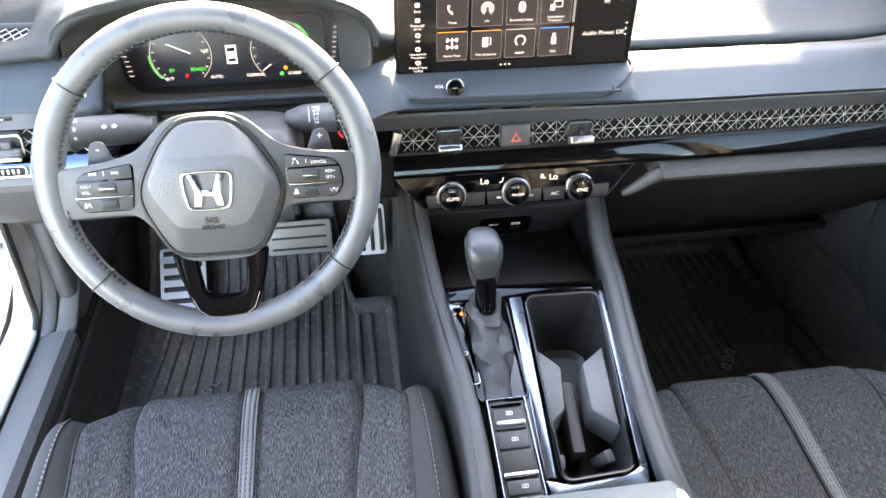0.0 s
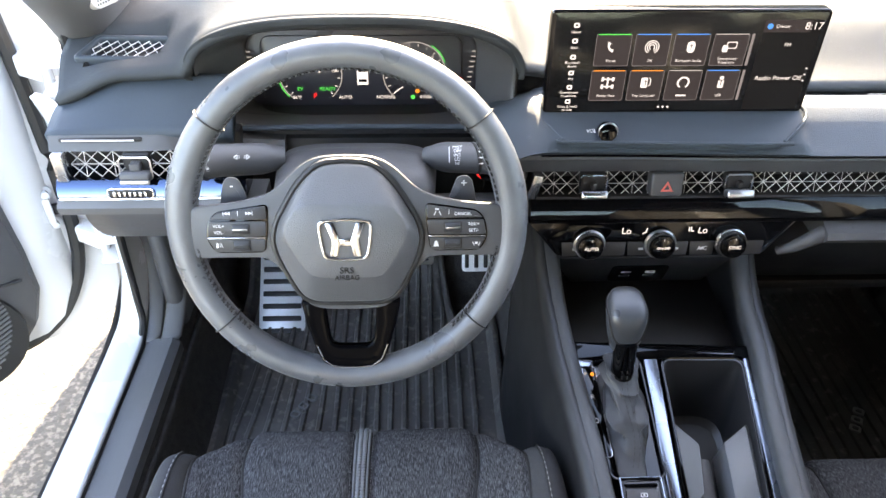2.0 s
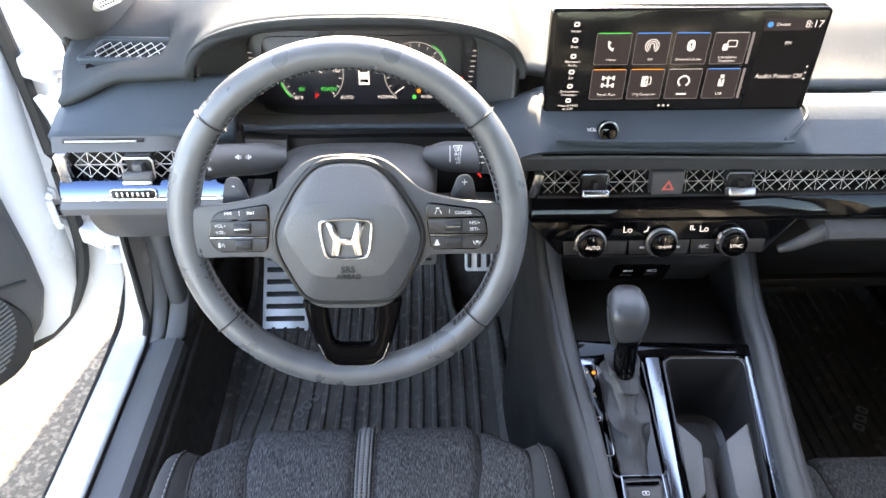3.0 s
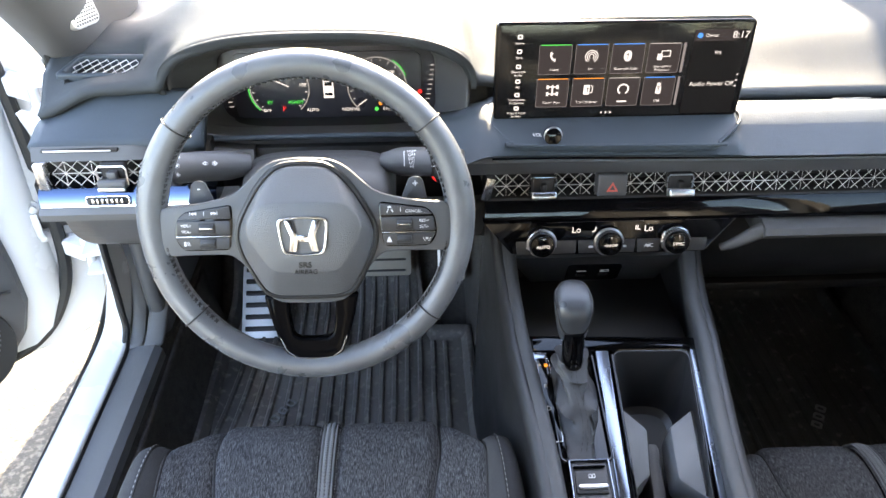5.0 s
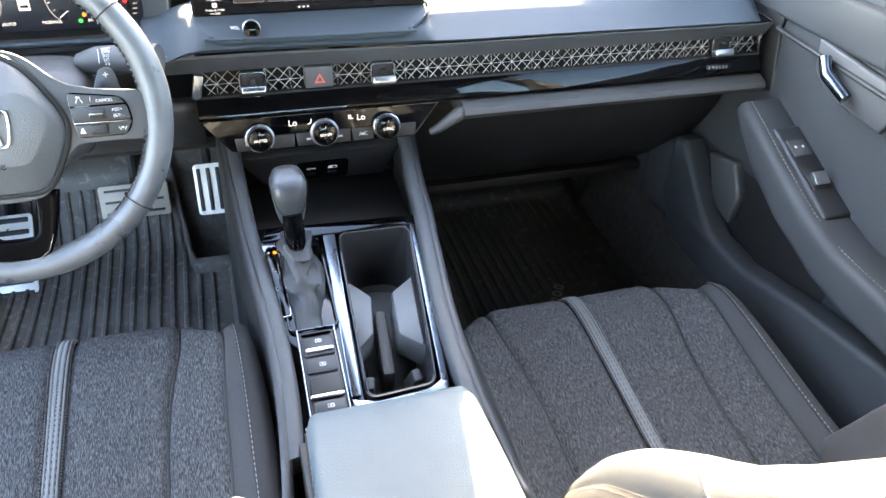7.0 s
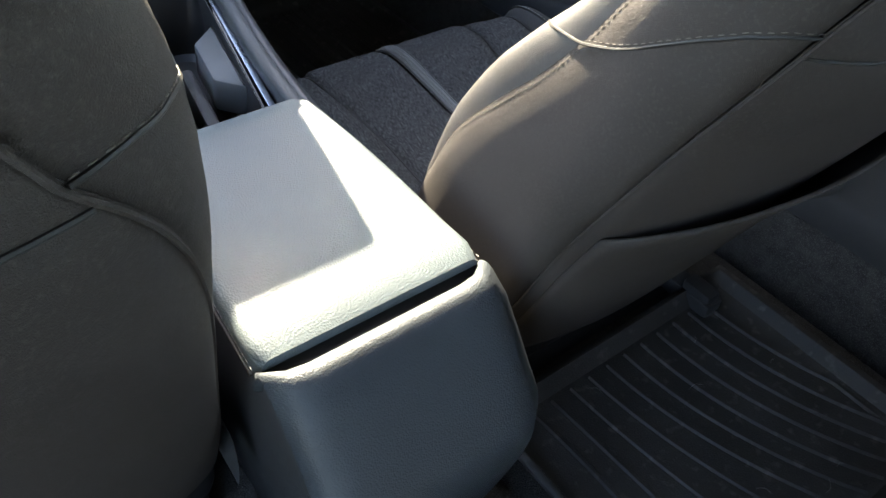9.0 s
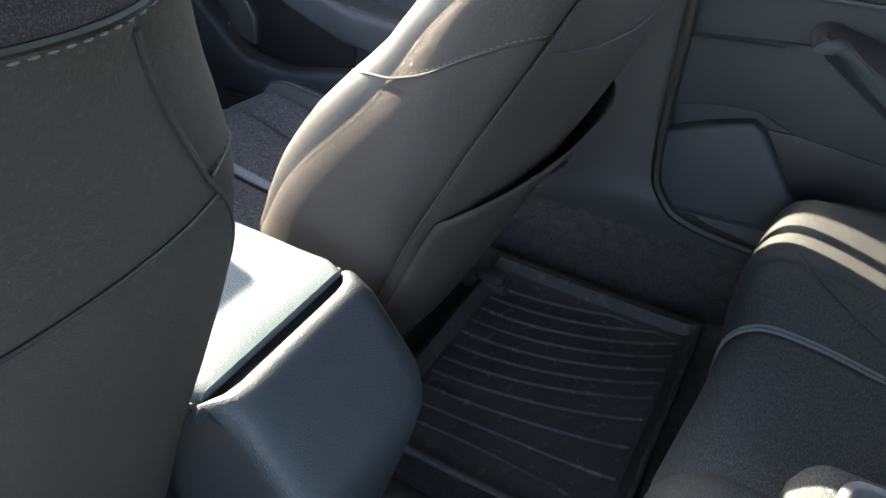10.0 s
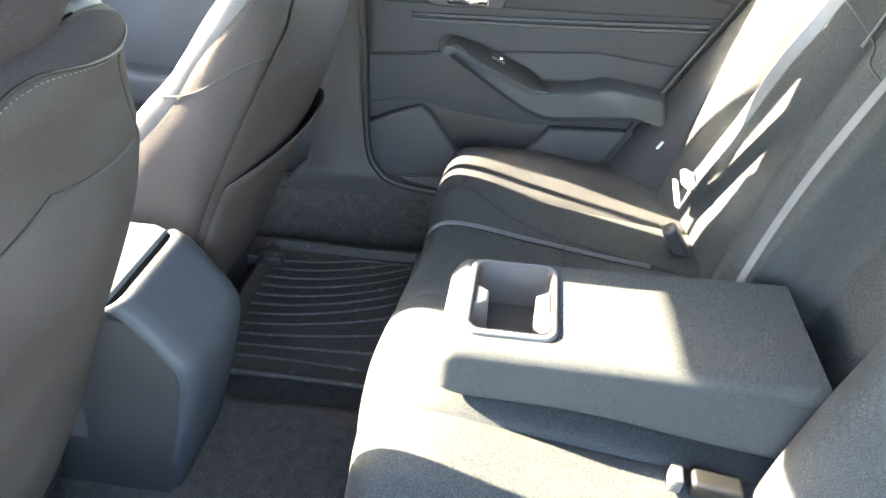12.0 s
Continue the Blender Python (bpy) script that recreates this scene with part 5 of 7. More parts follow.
def console():
    c = thing("center_console", "charcoal centre console with gloss black deck and cup holders", "console", (0, -0.2, 0.27))
    # side walls with padded rails
    for s in (-1, 1):
        def half(y):
            """Half width of the console at the rails' middle."""
            return 0.118 + 0.10 * min(y - 0.05, 0) * smoothstep(-0.42, -0.05, y) + 0.012 * smoothstep(0.0, 0.3, y)

        def wall(u, v, s=s):
            y = 0.30 - 0.68 * u
            top = deck(y) + 0.022 + 0.07 * smoothstep(0.1, 0.3, y)
            top = top if y > -0.25 else max(0.565, top)
            return s * (half(y) + 0.004 + 0.012 * (1 - v)), y, 0.25 + (top - 0.25) * v
        part("side_wall", grid(wall, 30, 10), WALLP, c, "dark plastic side wall", thick=0.012 * s)
        rings = []
        for k in range(25):
            y = 0.262 - 0.532 * k / 24
            x, z = half(y), deck(y) + 0.014 + 0.058 * smoothstep(0.1, 0.27, y)
            rings.append([(s * (x + a), y, z + b) for a, b in ((-0.0095, -0.016), (-0.0105, 0.004), (-0.0085, 0.0085), (-0.003, 0.0105), (0.006, 0.0085), (0.0105, 0.004), (0.0125, -0.004), (0.0125, -0.02))])
        part("rail", loft(rings), RAIL, c, "padded grained rail", angle=50)
    K = 1 / math.cos(radians(SLOPE))

    def on(x, y, up=0.0):
        return x, y, deck(y) + up

    def board(x0, x1, y0, y1, up, d, bev=0.001):
        return plate([(x0, y0), (x1, y0), (x1, y1), (x0, y1)], d, pose(0, 0, 0.62 + up, SLOPE), bev)

    def sheet(pts, up, d, bev=0.001, r=0.003):
        """A flat piece lying along the deck: outline (x, y) in the car."""
        area = sum(a[0] * b[1] - b[0] * a[1] for a, b in zip(pts, pts[1:] + pts[:1]))
        return plate(soft_poly([(x, y * K) for x, y in (pts if area > 0 else pts[::-1])], r), d, pose(0, 0, 0.62 + up, SLOPE), bev)
    part("deck_front", sheet([(-0.108, 0.048), (0.110, 0.046), (0.115, 0.066), (-0.110, 0.076)], 0.004, 0.02, 0.004), PIANO, c, "gloss black front edge of the deck")
    part("deck", sheet([(-0.112, 0.055), (-0.002, 0.055), (-0.018, -0.262), (-0.094, -0.262)], 0.0, 0.01), PIANO, c, "gloss black deck round the gear lever")
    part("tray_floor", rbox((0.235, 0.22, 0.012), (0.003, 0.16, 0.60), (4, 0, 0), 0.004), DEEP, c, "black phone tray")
    for name, pts in (("strip", [(-0.1125, 0.052), (-0.0865, 0.052), (-0.0865, 0.038), (-0.1025, 0.036), (-0.0985, -0.076), (-0.1035, -0.076)]),
                      ("strip", [(-0.0225, 0.052), (-0.0062, 0.052), (-0.0200, -0.1985), (-0.0325, -0.1985)]),
                      ("strip", [(0.1010, 0.050), (0.1092, 0.050), (0.0860, -0.200), (0.0775, -0.200)]),
                      ("strip", [(-0.0325, -0.2), (-0.0135, -0.2055), (0.0690, -0.2015), (0.0775, -0.196), (0.0855, -0.2005), (0.0805, -0.226), (-0.0290, -0.2225)])):
        part("bright_strip", sheet(pts, 0.003, 0.004, 0.0012, 0.002), BLACKCHROME, c, "polished metal strip along the deck")
    # cup holder well, narrowing and drifting to the driver's side towards the rear
    mouth = [(-0.0015, 0.0455), (0.0965, 0.0435), (0.0690, -0.2), (-0.0125, -0.204)]
    mx, my = sum(p[0] for p in mouth) / 4, sum(p[1] for p in mouth) / 4

    def ringat(k, r, up):
        m = pose(0, 0, 0.62 + up, SLOPE)
        return [m @ Vector((x, y, 0)) for x, y in soft_poly([(mx + (x - mx) * k, (my + (y - my) * (k + (1 - k) * 0.5)) * K) for x, y in mouth][::-1], r, 5)]
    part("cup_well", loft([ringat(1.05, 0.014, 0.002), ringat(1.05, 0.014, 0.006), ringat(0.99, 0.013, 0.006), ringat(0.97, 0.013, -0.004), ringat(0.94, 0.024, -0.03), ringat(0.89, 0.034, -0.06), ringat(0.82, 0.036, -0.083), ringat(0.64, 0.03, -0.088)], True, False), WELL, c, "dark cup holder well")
    # floor darker than the walls: shade at the well's bottom put into colour
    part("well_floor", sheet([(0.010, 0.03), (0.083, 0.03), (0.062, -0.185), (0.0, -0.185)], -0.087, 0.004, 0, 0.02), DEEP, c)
    part("well_rim", tube(ringat(1.04, 0.014, 0.006), 0.0016, 6, True), PIANO, c, "gloss rim of the cup holder")
    for pts, px in (([(-0.0065, -0.022), (0.0225, -0.055), (0.0135, -0.112), (-0.0125, -0.134)], 0.0), ([(0.0855, -0.030), (0.0500, -0.054), (0.0445, -0.118), (0.0745, -0.144)], 0.056)):
        part("cup_arm", sheet(pts, -0.004, 0.05, 0.004, 0.004), ARMGREY, c, "grey fold-out cup arm")
        part("cup_post", rbox((0.012, 0.016, 0.05), (px, -0.148, deck(-0.148) - 0.055), (SLOPE + 15, 0, 12 if px > 0.03 else -12), 0.003), ARMGREY, c)
    part("cup_divider", rbox((0.017, 0.10, 0.05), (0.030, -0.095, deck(-0.095) - 0.06), (SLOPE, 0, -5), 0.006), PLASTIC, c)
    # keys behind the lever
    kp = part("key_panel", sheet([(-0.0795, -0.1), (-0.036, -0.1), (-0.037, -0.235), (-0.082, -0.235)], 0.004, 0.006, 0.002), WALLP, c, "black key panel")
    # the fourth piece is near-black and stands in for a dark recess
    for y0, y1, mt in ((-0.103, -0.1085, PIANO), (-0.1112, -0.138, SWITCH), (-0.1405, -0.1615, SWITCH), (-0.166, -0.190, DEEP), (-0.198, -0.2145, SWITCH), (-0.217, -0.2285, SWITCH)):
        part("key", sheet([(-0.0762, y0), (-0.0395, y0), (-0.0400, y1), (-0.0775, y1)], 0.007, 0.006, 0.0015), mt, kp, "dark console key")
    part("key_bar", sheet([(-0.0745, -0.1285), (-0.041, -0.1285), (-0.041, -0.1345), (-0.0748, -0.1345)], 0.0095, 0.003, 0.001), SATIN, kp, "satin bar of the parking brake key")
    part("key_bar", sheet([(-0.0785, -0.190), (-0.039, -0.190), (-0.0392, -0.196), (-0.079, -0.196)], 0.0085, 0.003, 0.001), SATIN, kp, "satin bar")
    for y in (-0.1185, -0.151, -0.206):
        mk = pose(-0.0575, y, deck(y) + 0.0077, SLOPE)
        part("symbol", join(plate(rounded(0.0075, 0.0046, 0.001, 3), 0.0005, mk, 0, hole=rounded(0.0063, 0.0034, 0.001, 3)), moved(disc(0.0011, 0.0005, bevel=0, seg=10), mk)), PRINT, kp)
    lettering("OFF", 0.006, pose(-0.058, -0.223, deck(-0.223) + 0.0078, SLOPE), PRINT, kp)
    part("key_bezel", tube([on(-0.0805, -0.0985, 0.006), on(-0.0352, -0.0985, 0.006), on(-0.0362, -0.236, 0.006), on(-0.083, -0.236, 0.006)], 0.0011, 6, True), BLACKCHROME, c, "satin bezel")
    # gear marks
    scale_out = [(-0.1015, 0.0385), (-0.086, 0.0385), (-0.0835, -0.075), (-0.0955, -0.075), (-0.0985, -0.066)]
    gm = part("gear_scale", sheet(scale_out, 0.0055, 0.004, 0.001, 0.004), PIANO, c, "gloss black gear scale")
    lettering("P", 0.0062, pose(-0.0985, 0.0275, deck(0.0275) + 0.0061, SLOPE), LIT_DIM, gm)
    for t, y in (("R", -0.002), ("D", -0.032)):
        lettering(t, 0.0085, pose(-0.0945, y, deck(y) + 0.0061, SLOPE), PRINT, gm)
    part("lamp", moved(disc(0.0024, 0.001, bevel=0), pose(-0.0905, 0.0275, deck(0.0275) + 0.0063, SLOPE)), LIT_ORANGE, gm, "orange gear lamp")
    part("scale_edge", tube([on(x, y, 0.0056) for x, y in soft_poly(scale_out, 0.004)], 0.0006, 5, True), SATIN, gm)
    # armrest lid, box and rear face
    lid = []
    for k in range(17):
        t = k / 16
        y = -0.252 - 0.292 * t
        w = 0.092 + 0.012 * t
        e = min(t, 1 - t)
        sh = smoothstep(0.0, 0.06, e)
        lid.append([(x, y, 0.612 + z * (0.7 + 0.3 * sh) + 0.006 * math.sin(math.pi * min(t * 1.2, 1)) * (1 if z > 0 else 0))
                    for x, z in rounded(2 * w * (0.95 + 0.05 * sh), 0.036, 0.011, 5)])
    part("armrest_lid", loft(lid), ARM, c, "smooth vinyl armrest lid")
    for s in (-1, 1):
        part("lid_seam", tube([(s * (0.0935 + 0.0118 * k / 12), -0.262 - 0.275 * k / 12, 0.6085) for k in range(13)], 0.0012, 6), SEAL, c)
        stitches([(s * (0.0925 + 0.0118 * k / 12), -0.262 - 0.275 * k / 12, 0.6165) for k in range(13)], THREAD, c, 0.004, 0.003, 0.0006)
    rear = []
    for k in range(13):
        t = k / 12
        # back face swells out, then tucks in towards the floor
        prof = spline([(-0.552, 0.600), (-0.562, 0.624), (-0.585, 0.618), (-0.632, 0.555), (-0.652, 0.520), (-0.646, 0.46), (-0.615, 0.34), (-0.59, 0.255)], 26)
        x = -0.1 + 0.2 * t
        edge = abs(2 * t - 1)
        rear.append([(x * (1.02 + 0.03 * math.sin(math.pi * i / 25)), p.x + 0.018 * smoothstep(0.78, 1.0, edge), p.y - 0.006 * smoothstep(0.85, 1, edge) * (1 if i < 8 else 0)) for i, p in enumerate(prof)])
    part("rear_cover", loft(rear, False), COVER, c, "grained rear cover of the console", thick=0.008)
    part("lid_gap", rbox((0.2, 0.03, 0.05), (0, -0.552, 0.59), bevel=0.004), DEEP, c)
    for s in (-1, 1):
        sidep = [(-0.26, 0.593), (-0.548, 0.605), (-0.575, 0.60), (-0.615, 0.555), (-0.637, 0.52), (-0.632, 0.47), (-0.60, 0.34), (-0.58, 0.255), (-0.3, 0.255)]
        m = Matrix(((0, 0, s, s * 0.1015), (1, 0, 0, 0), (0, 1, 0, 0), (0, 0, 0, 1)))
        part("box_side", plate(sidep if s > 0 else sidep[::-1], 0.01, m, 0.003), DARKTRIM, c, "dark side of the armrest box")


console()


def shifter():
    g = thing("gear_lever", "gear lever with glossy black knob and stitched leather boot", "gear lever", (-0.062, -0.03, 0.61))
    # boot: folded leather from a long base to the neck
    rings = []
    for k in range(31):
        t = k / 30
        cy, cz = -0.032 + 0.048 * t, 0.610 + 0.052 * t ** 0.9
        hw = float(np.interp(t, (0, 0.12, 0.45, 0.7, 1.0), (0.0235, 0.0215, 0.0160, 0.0180, 0.0185)))
        hl = 0.052 * (1 - t) ** 1.3 + 0.0165
        fold = 0.0062 * math.sin(t * 17 + 0.6) * (1 - t) ** 0.4 + 0.0026 * math.sin(t * 33)
        ring = []
        for i in range(36):
            a = 2 * math.pi * i / 36
            ca, sa = math.cos(a), math.sin(a)
            k2 = 0.75
            wr = fold * (0.5 + 0.9 * math.sin(3 * a + 7 * t))
            ring.append((-0.0625 + (hw + wr) * math.copysign(abs(ca) ** k2, ca), cy + (hl + wr) * math.copysign(abs(sa) ** k2, sa), cz + 0.23 * (hl * math.copysign(abs(sa) ** k2, sa)) * (1 - t)))
        rings.append(ring)
    part("boot", loft(rings), BOOT, g, "soft black leather boot")
    for dx in (-0.003, 0.003):
        stitches([(-0.0625 + dx + 0.004 * math.sin(t * 6), -0.092 + 0.090 * t, 0.608 + 0.064 * t ** 0.9 + 0.003) for t in (k / 30 for k in range(31))], SEAL, g, 0.004, 0.0025, 0.0007)
    part("neck", tube([(-0.0625, 0.006, 0.648), (-0.0638, 0.007, 0.675), (-0.065, 0.010, 0.706)], lambda t: 0.0142 - 0.0012 * t, 18), PIANO, g, "gloss black neck")
    rings = []
    prof = ((0.0, 0.0120, 0.010), (0.06, 0.0158, 0.0140), (0.25, 0.0188, 0.0178), (0.5, 0.0212, 0.0215), (0.72, 0.0225, 0.0238), (0.84, 0.0220, 0.0236), (0.92, 0.0200, 0.0218), (0.97, 0.0160, 0.0180), (1.0, 0.008, 0.009))

    def knob_pt(t, hx, hy, a, out=0.0):
        z, y = 0.690 + 0.060 * t, 0.018 + 0.013 * t
        return Vector((-0.065 + (hx + out) * math.copysign(abs(math.cos(a)) ** 0.75, math.cos(a)), y + (hy + out) * math.copysign(abs(math.sin(a)) ** 0.75, math.sin(a)), z + 0.25 * hy * math.sin(a)))
    for t, hx, hy in prof:
        rings.append([knob_pt(t, hx, hy, 2 * math.pi * i / 36) for i in range(36)])
    kn = part("knob", loft(rings), KNOB, g, "smooth black knob", angle=60)
    # sewn line round the top pad, dipping on the side that faces the seats
    seam = []
    for i in range(48):
        a = 2 * math.pi * i / 48
        t = 0.80 - 0.46 * smoothstep(0.2, 0.95, -math.sin(a))
        seam.append(knob_pt(t, float(np.interp(t, [q[0] for q in prof], [q[1] for q in prof])), float(np.interp(t, [q[0] for q in prof], [q[2] for q in prof])), a, 0.0001))
    part("knob_seam", tube(seam, 0.0012, 6, True), SEAL, kn, "dark seam round the knob's top pad")
    part("knob_button", rbox((0.019, 0.004, 0.016), (-0.065, 0.0005, 0.694), (-12, 0, 0), 0.0018), PIANO, kn, "gloss black release button")
    part("boot_frame", tube([(-0.0590 + x, -0.026 + y, deck(-0.026 + y) + 0.004) for x, y in rounded(0.060, 0.146, 0.008)], 0.0018, 6, True), PIANO, g, "gloss frame round the boot")


shifter()


# ---- pedals ----
def pedal(name, w, h, m, label, bars, upright=True, grip_mat=None, face=None):
    p = thing(name, label, "pedal", m.translation)
    part("plate", plate(rounded(w, h, 0.008), 0.006, m, 0.0015), face or METALPED, p, "brushed metal plate")
    for k in range(bars):
        if upright:
            x = -w / 2 + w * (k + 0.5) / bars
            part("grip", moved(rbox((w / bars * 0.42, h * 0.84, 0.005), (x, 0, 0.001), bevel=0.002), m), grip_mat or SEAL, p, "black rubber grip bar")
        else:
            y = -h / 2 + h * (k + 0.5) / bars
            part("grip", moved(rbox((w * 0.84, h / bars * (0.42 if bars > 3 else 0.2), 0.005), (0.0, y, 0.001 if grip_mat is None else -0.001), bevel=0.002), m), grip_mat or SEAL, p, "raised grip bar")
    part("arm", moved(tube([(0, h * 0.3, -0.006), (0, h * 0.6, -0.04), (0, h * 0.6 + 0.1, -0.06)], 0.009, 8), m), DEEP, p, "black pedal arm")


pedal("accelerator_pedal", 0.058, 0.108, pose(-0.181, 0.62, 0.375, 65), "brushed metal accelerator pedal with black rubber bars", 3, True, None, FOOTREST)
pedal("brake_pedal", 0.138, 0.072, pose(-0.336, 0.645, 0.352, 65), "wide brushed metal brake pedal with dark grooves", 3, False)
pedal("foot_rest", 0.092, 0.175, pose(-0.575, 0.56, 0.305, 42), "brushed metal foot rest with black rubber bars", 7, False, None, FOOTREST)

# ---- rubber floor mats ----
def floor_mat(cx, y0, y1, w, z, ribs, label, notch=0.0, along=True, bend=0.0, stuff=None, rib=0.0055):
    m = thing("floor_mat", label, "floor mat", (cx, (y0 + y1) / 2, z - 0.02), group="rubber floor mats")

    def end(x):
        return y1 - notch * smoothstep(-0.268, -0.232, x)

    def outline(u, v):
        x = cx - w / 2 + w * u
        y = y0 + (end(x) - y0) * v
        return x, y

    def sheet(u, v):
        x, y = outline(u, v)
        e = min(u, 1 - u) * w
        f = min(v, 1 - v) * (y1 - y0)
        rim = smoothstep(0.022, 0.008, min(e, f)) * 0.021
        return x, y, z + rim + max(0, floor_z(x, y) + 0.02 - z)
    part("tray", grid(sheet, 48, 48), stuff or RUBBER, m, "ribbed black rubber tray", thick=0.008)
    for k in range(ribs):
        t = (k + 1) / (ribs + 1)
        pts = []
        for j in range(17):
            s = j / 16
            if along:
                x = cx - w / 2 + 0.03 + (w - 0.06) * (t + 0.10 * (1 - t) * (0.5 - t) * math.sin(math.pi * s))
                x -= (0.10 * smoothstep(0.45, 0.0, t) * (1 - s) ** 1.5)
                x -= bend * (1 - s) ** 2
                x = min(max(x, cx - w / 2 + 0.03), cx + w / 2 - 0.03)
                y = y0 + 0.03 + (end(x) - y0 - 0.06) * s
            else:
                x = cx - w / 2 + 0.03 + (w - 0.06) * s
                y = y0 + 0.03 + (y1 - y0 - 0.06) * (t + 0.05 * math.sin(math.pi * s))
            pts.append((x, y, z + 0.001 + max(0, floor_z(x, y) + 0.02 - z)))
        part("rib", tube(pts, rib, 6, flat=0.9), stuff or RUBBER, m)
    return m


dm = floor_mat(-0.40, -0.12, 0.74, 0.51, 0.252, 17, "dusty black ribbed rubber mat in the driver's footwell, paled for daylight", 0.225, stuff=DUSTY_DAYLIT)
pm = floor_mat(0.40, -0.12, 0.62, 0.5, 0.252, 18, "black ribbed rubber mat in the passenger's footwell")
for mat_ob, x, y in ((dm, -0.507, 0.305), (pm, 0.475, 0.25)):
    # raised badge lettering, shown as plain bars
    bars = [(-0.022, 0.014), (0.0, 0.014), (0.022, 0.014)]
    for k, (dx, h) in enumerate(bars):
        m = pose(x + dx * 0.55, y + dx * 0.85, 0.262, 0, 0, 58)
        part("badge_bar", plate(rounded(0.015, 0.019, 0.004), 0.003, m, 0.0008, hole=rounded(0.008, 0.011, 0.003)), STRIPE, mat_ob, "grey raised badge bar")
floor_mat(0.40, -0.87, -0.50, 0.46, 0.252, 11, "black ribbed rubber mat in the rear footwell", bend=-0.09, rib=0.0042)
floor_mat(-0.40, -0.87, -0.50, 0.46, 0.252, 11, "black ribbed rubber mat in the rear footwell", bend=-0.09, rib=0.0042)

# ---- seats ----
def curve_at(pts, n=160):
    """A lookup on a smooth curve: share of its length to point."""
    dense = spline(pts, n)
    def f(t):
        x = min(max(t, 0), 1) * (n - 1)
        i = min(int(x), n - 2)
        return dense[i].lerp(dense[i + 1], x - i)
    return f


def quilt(S, u0, u1, v0, v1, nu, nv, depth=0.006, width=0.010, sides="lrtb", sign=1):
    """A padded panel of the surface S(u, v), sunk along the seams named in sides."""
    def ease(k, n):
        t = k / n
        return t + 0.10 * math.sin(2 * math.pi * t) * -0.9
    us = [u0 + (u1 - u0) * ease(k, nu) for k in range(nu + 1)]
    vs = [v0 + (v1 - v0) * ease(k, nv) for k in range(nv + 1)]
    e = 1e-3
    vm, um = (v0 + v1) / 2, (u0 + u1) / 2
    lu = (Vector(S(um + e, vm)) - Vector(S(um - e, vm))).length / (2 * e)
    lv = (Vector(S(um, vm + e)) - Vector(S(um, vm - e))).length / (2 * e)
    bm = bmesh.new()
    rows = []
    for v in vs:
        row = []
        for u in us:
            p = Vector(S(u, v))
            n = (Vector(S(u + e, v)) - Vector(S(u - e, v))).cross(Vector(S(u, v + e)) - Vector(S(u, v - e)))
            n = n.normalized() * sign if n.length > 1e-12 else Vector((0, 0, 1))
            k = 0.0
            for s, dist in (("l", abs(u - u0) * lu), ("r", abs(u - u1) * lu), ("b", abs(v - v0) * lv), ("t", abs(v - v1) * lv)):
                if s in sides:
                    k = max(k, math.exp(-(dist / width) ** 1.3))
            row.append(bm.verts.new(p - n * depth * k))
        rows.append(row)
    for a, b in zip(rows, rows[1:]):
        for i in range(len(us) - 1):
            bm.faces.new((a[i], a[i + 1], b[i + 1], b[i]))
    return bm


def line_on(S, u, v0, v1, n=50, lift=0.001, sign=1):
    out = []
    e = 1e-3
    for k in range(n + 1):
        v = v0 + (v1 - v0) * k / n
        uu = u(v) if callable(u) else u
        p = Vector(S(uu, v))
        nn = (Vector(S(uu + e, v)) - Vector(S(uu - e, v))).cross(Vector(S(uu, v + e)) - Vector(S(uu, v - e))).normalized() * sign
        out.append(p + nn * lift)
    return out


def across(S, v, u0, u1, n=40, lift=0.001, sign=1):
    out = []
    e = 1e-3
    for k in range(n + 1):
        u = u0 + (u1 - u0) * k / n
        vv = v(u) if callable(v) else v
        p = Vector(S(u, vv))
        nn = (Vector(S(u + e, vv)) - Vector(S(u - e, vv))).cross(Vector(S(u, vv + e)) - Vector(S(u, vv - e))).normalized() * sign
        out.append(p + nn * lift)
    return out


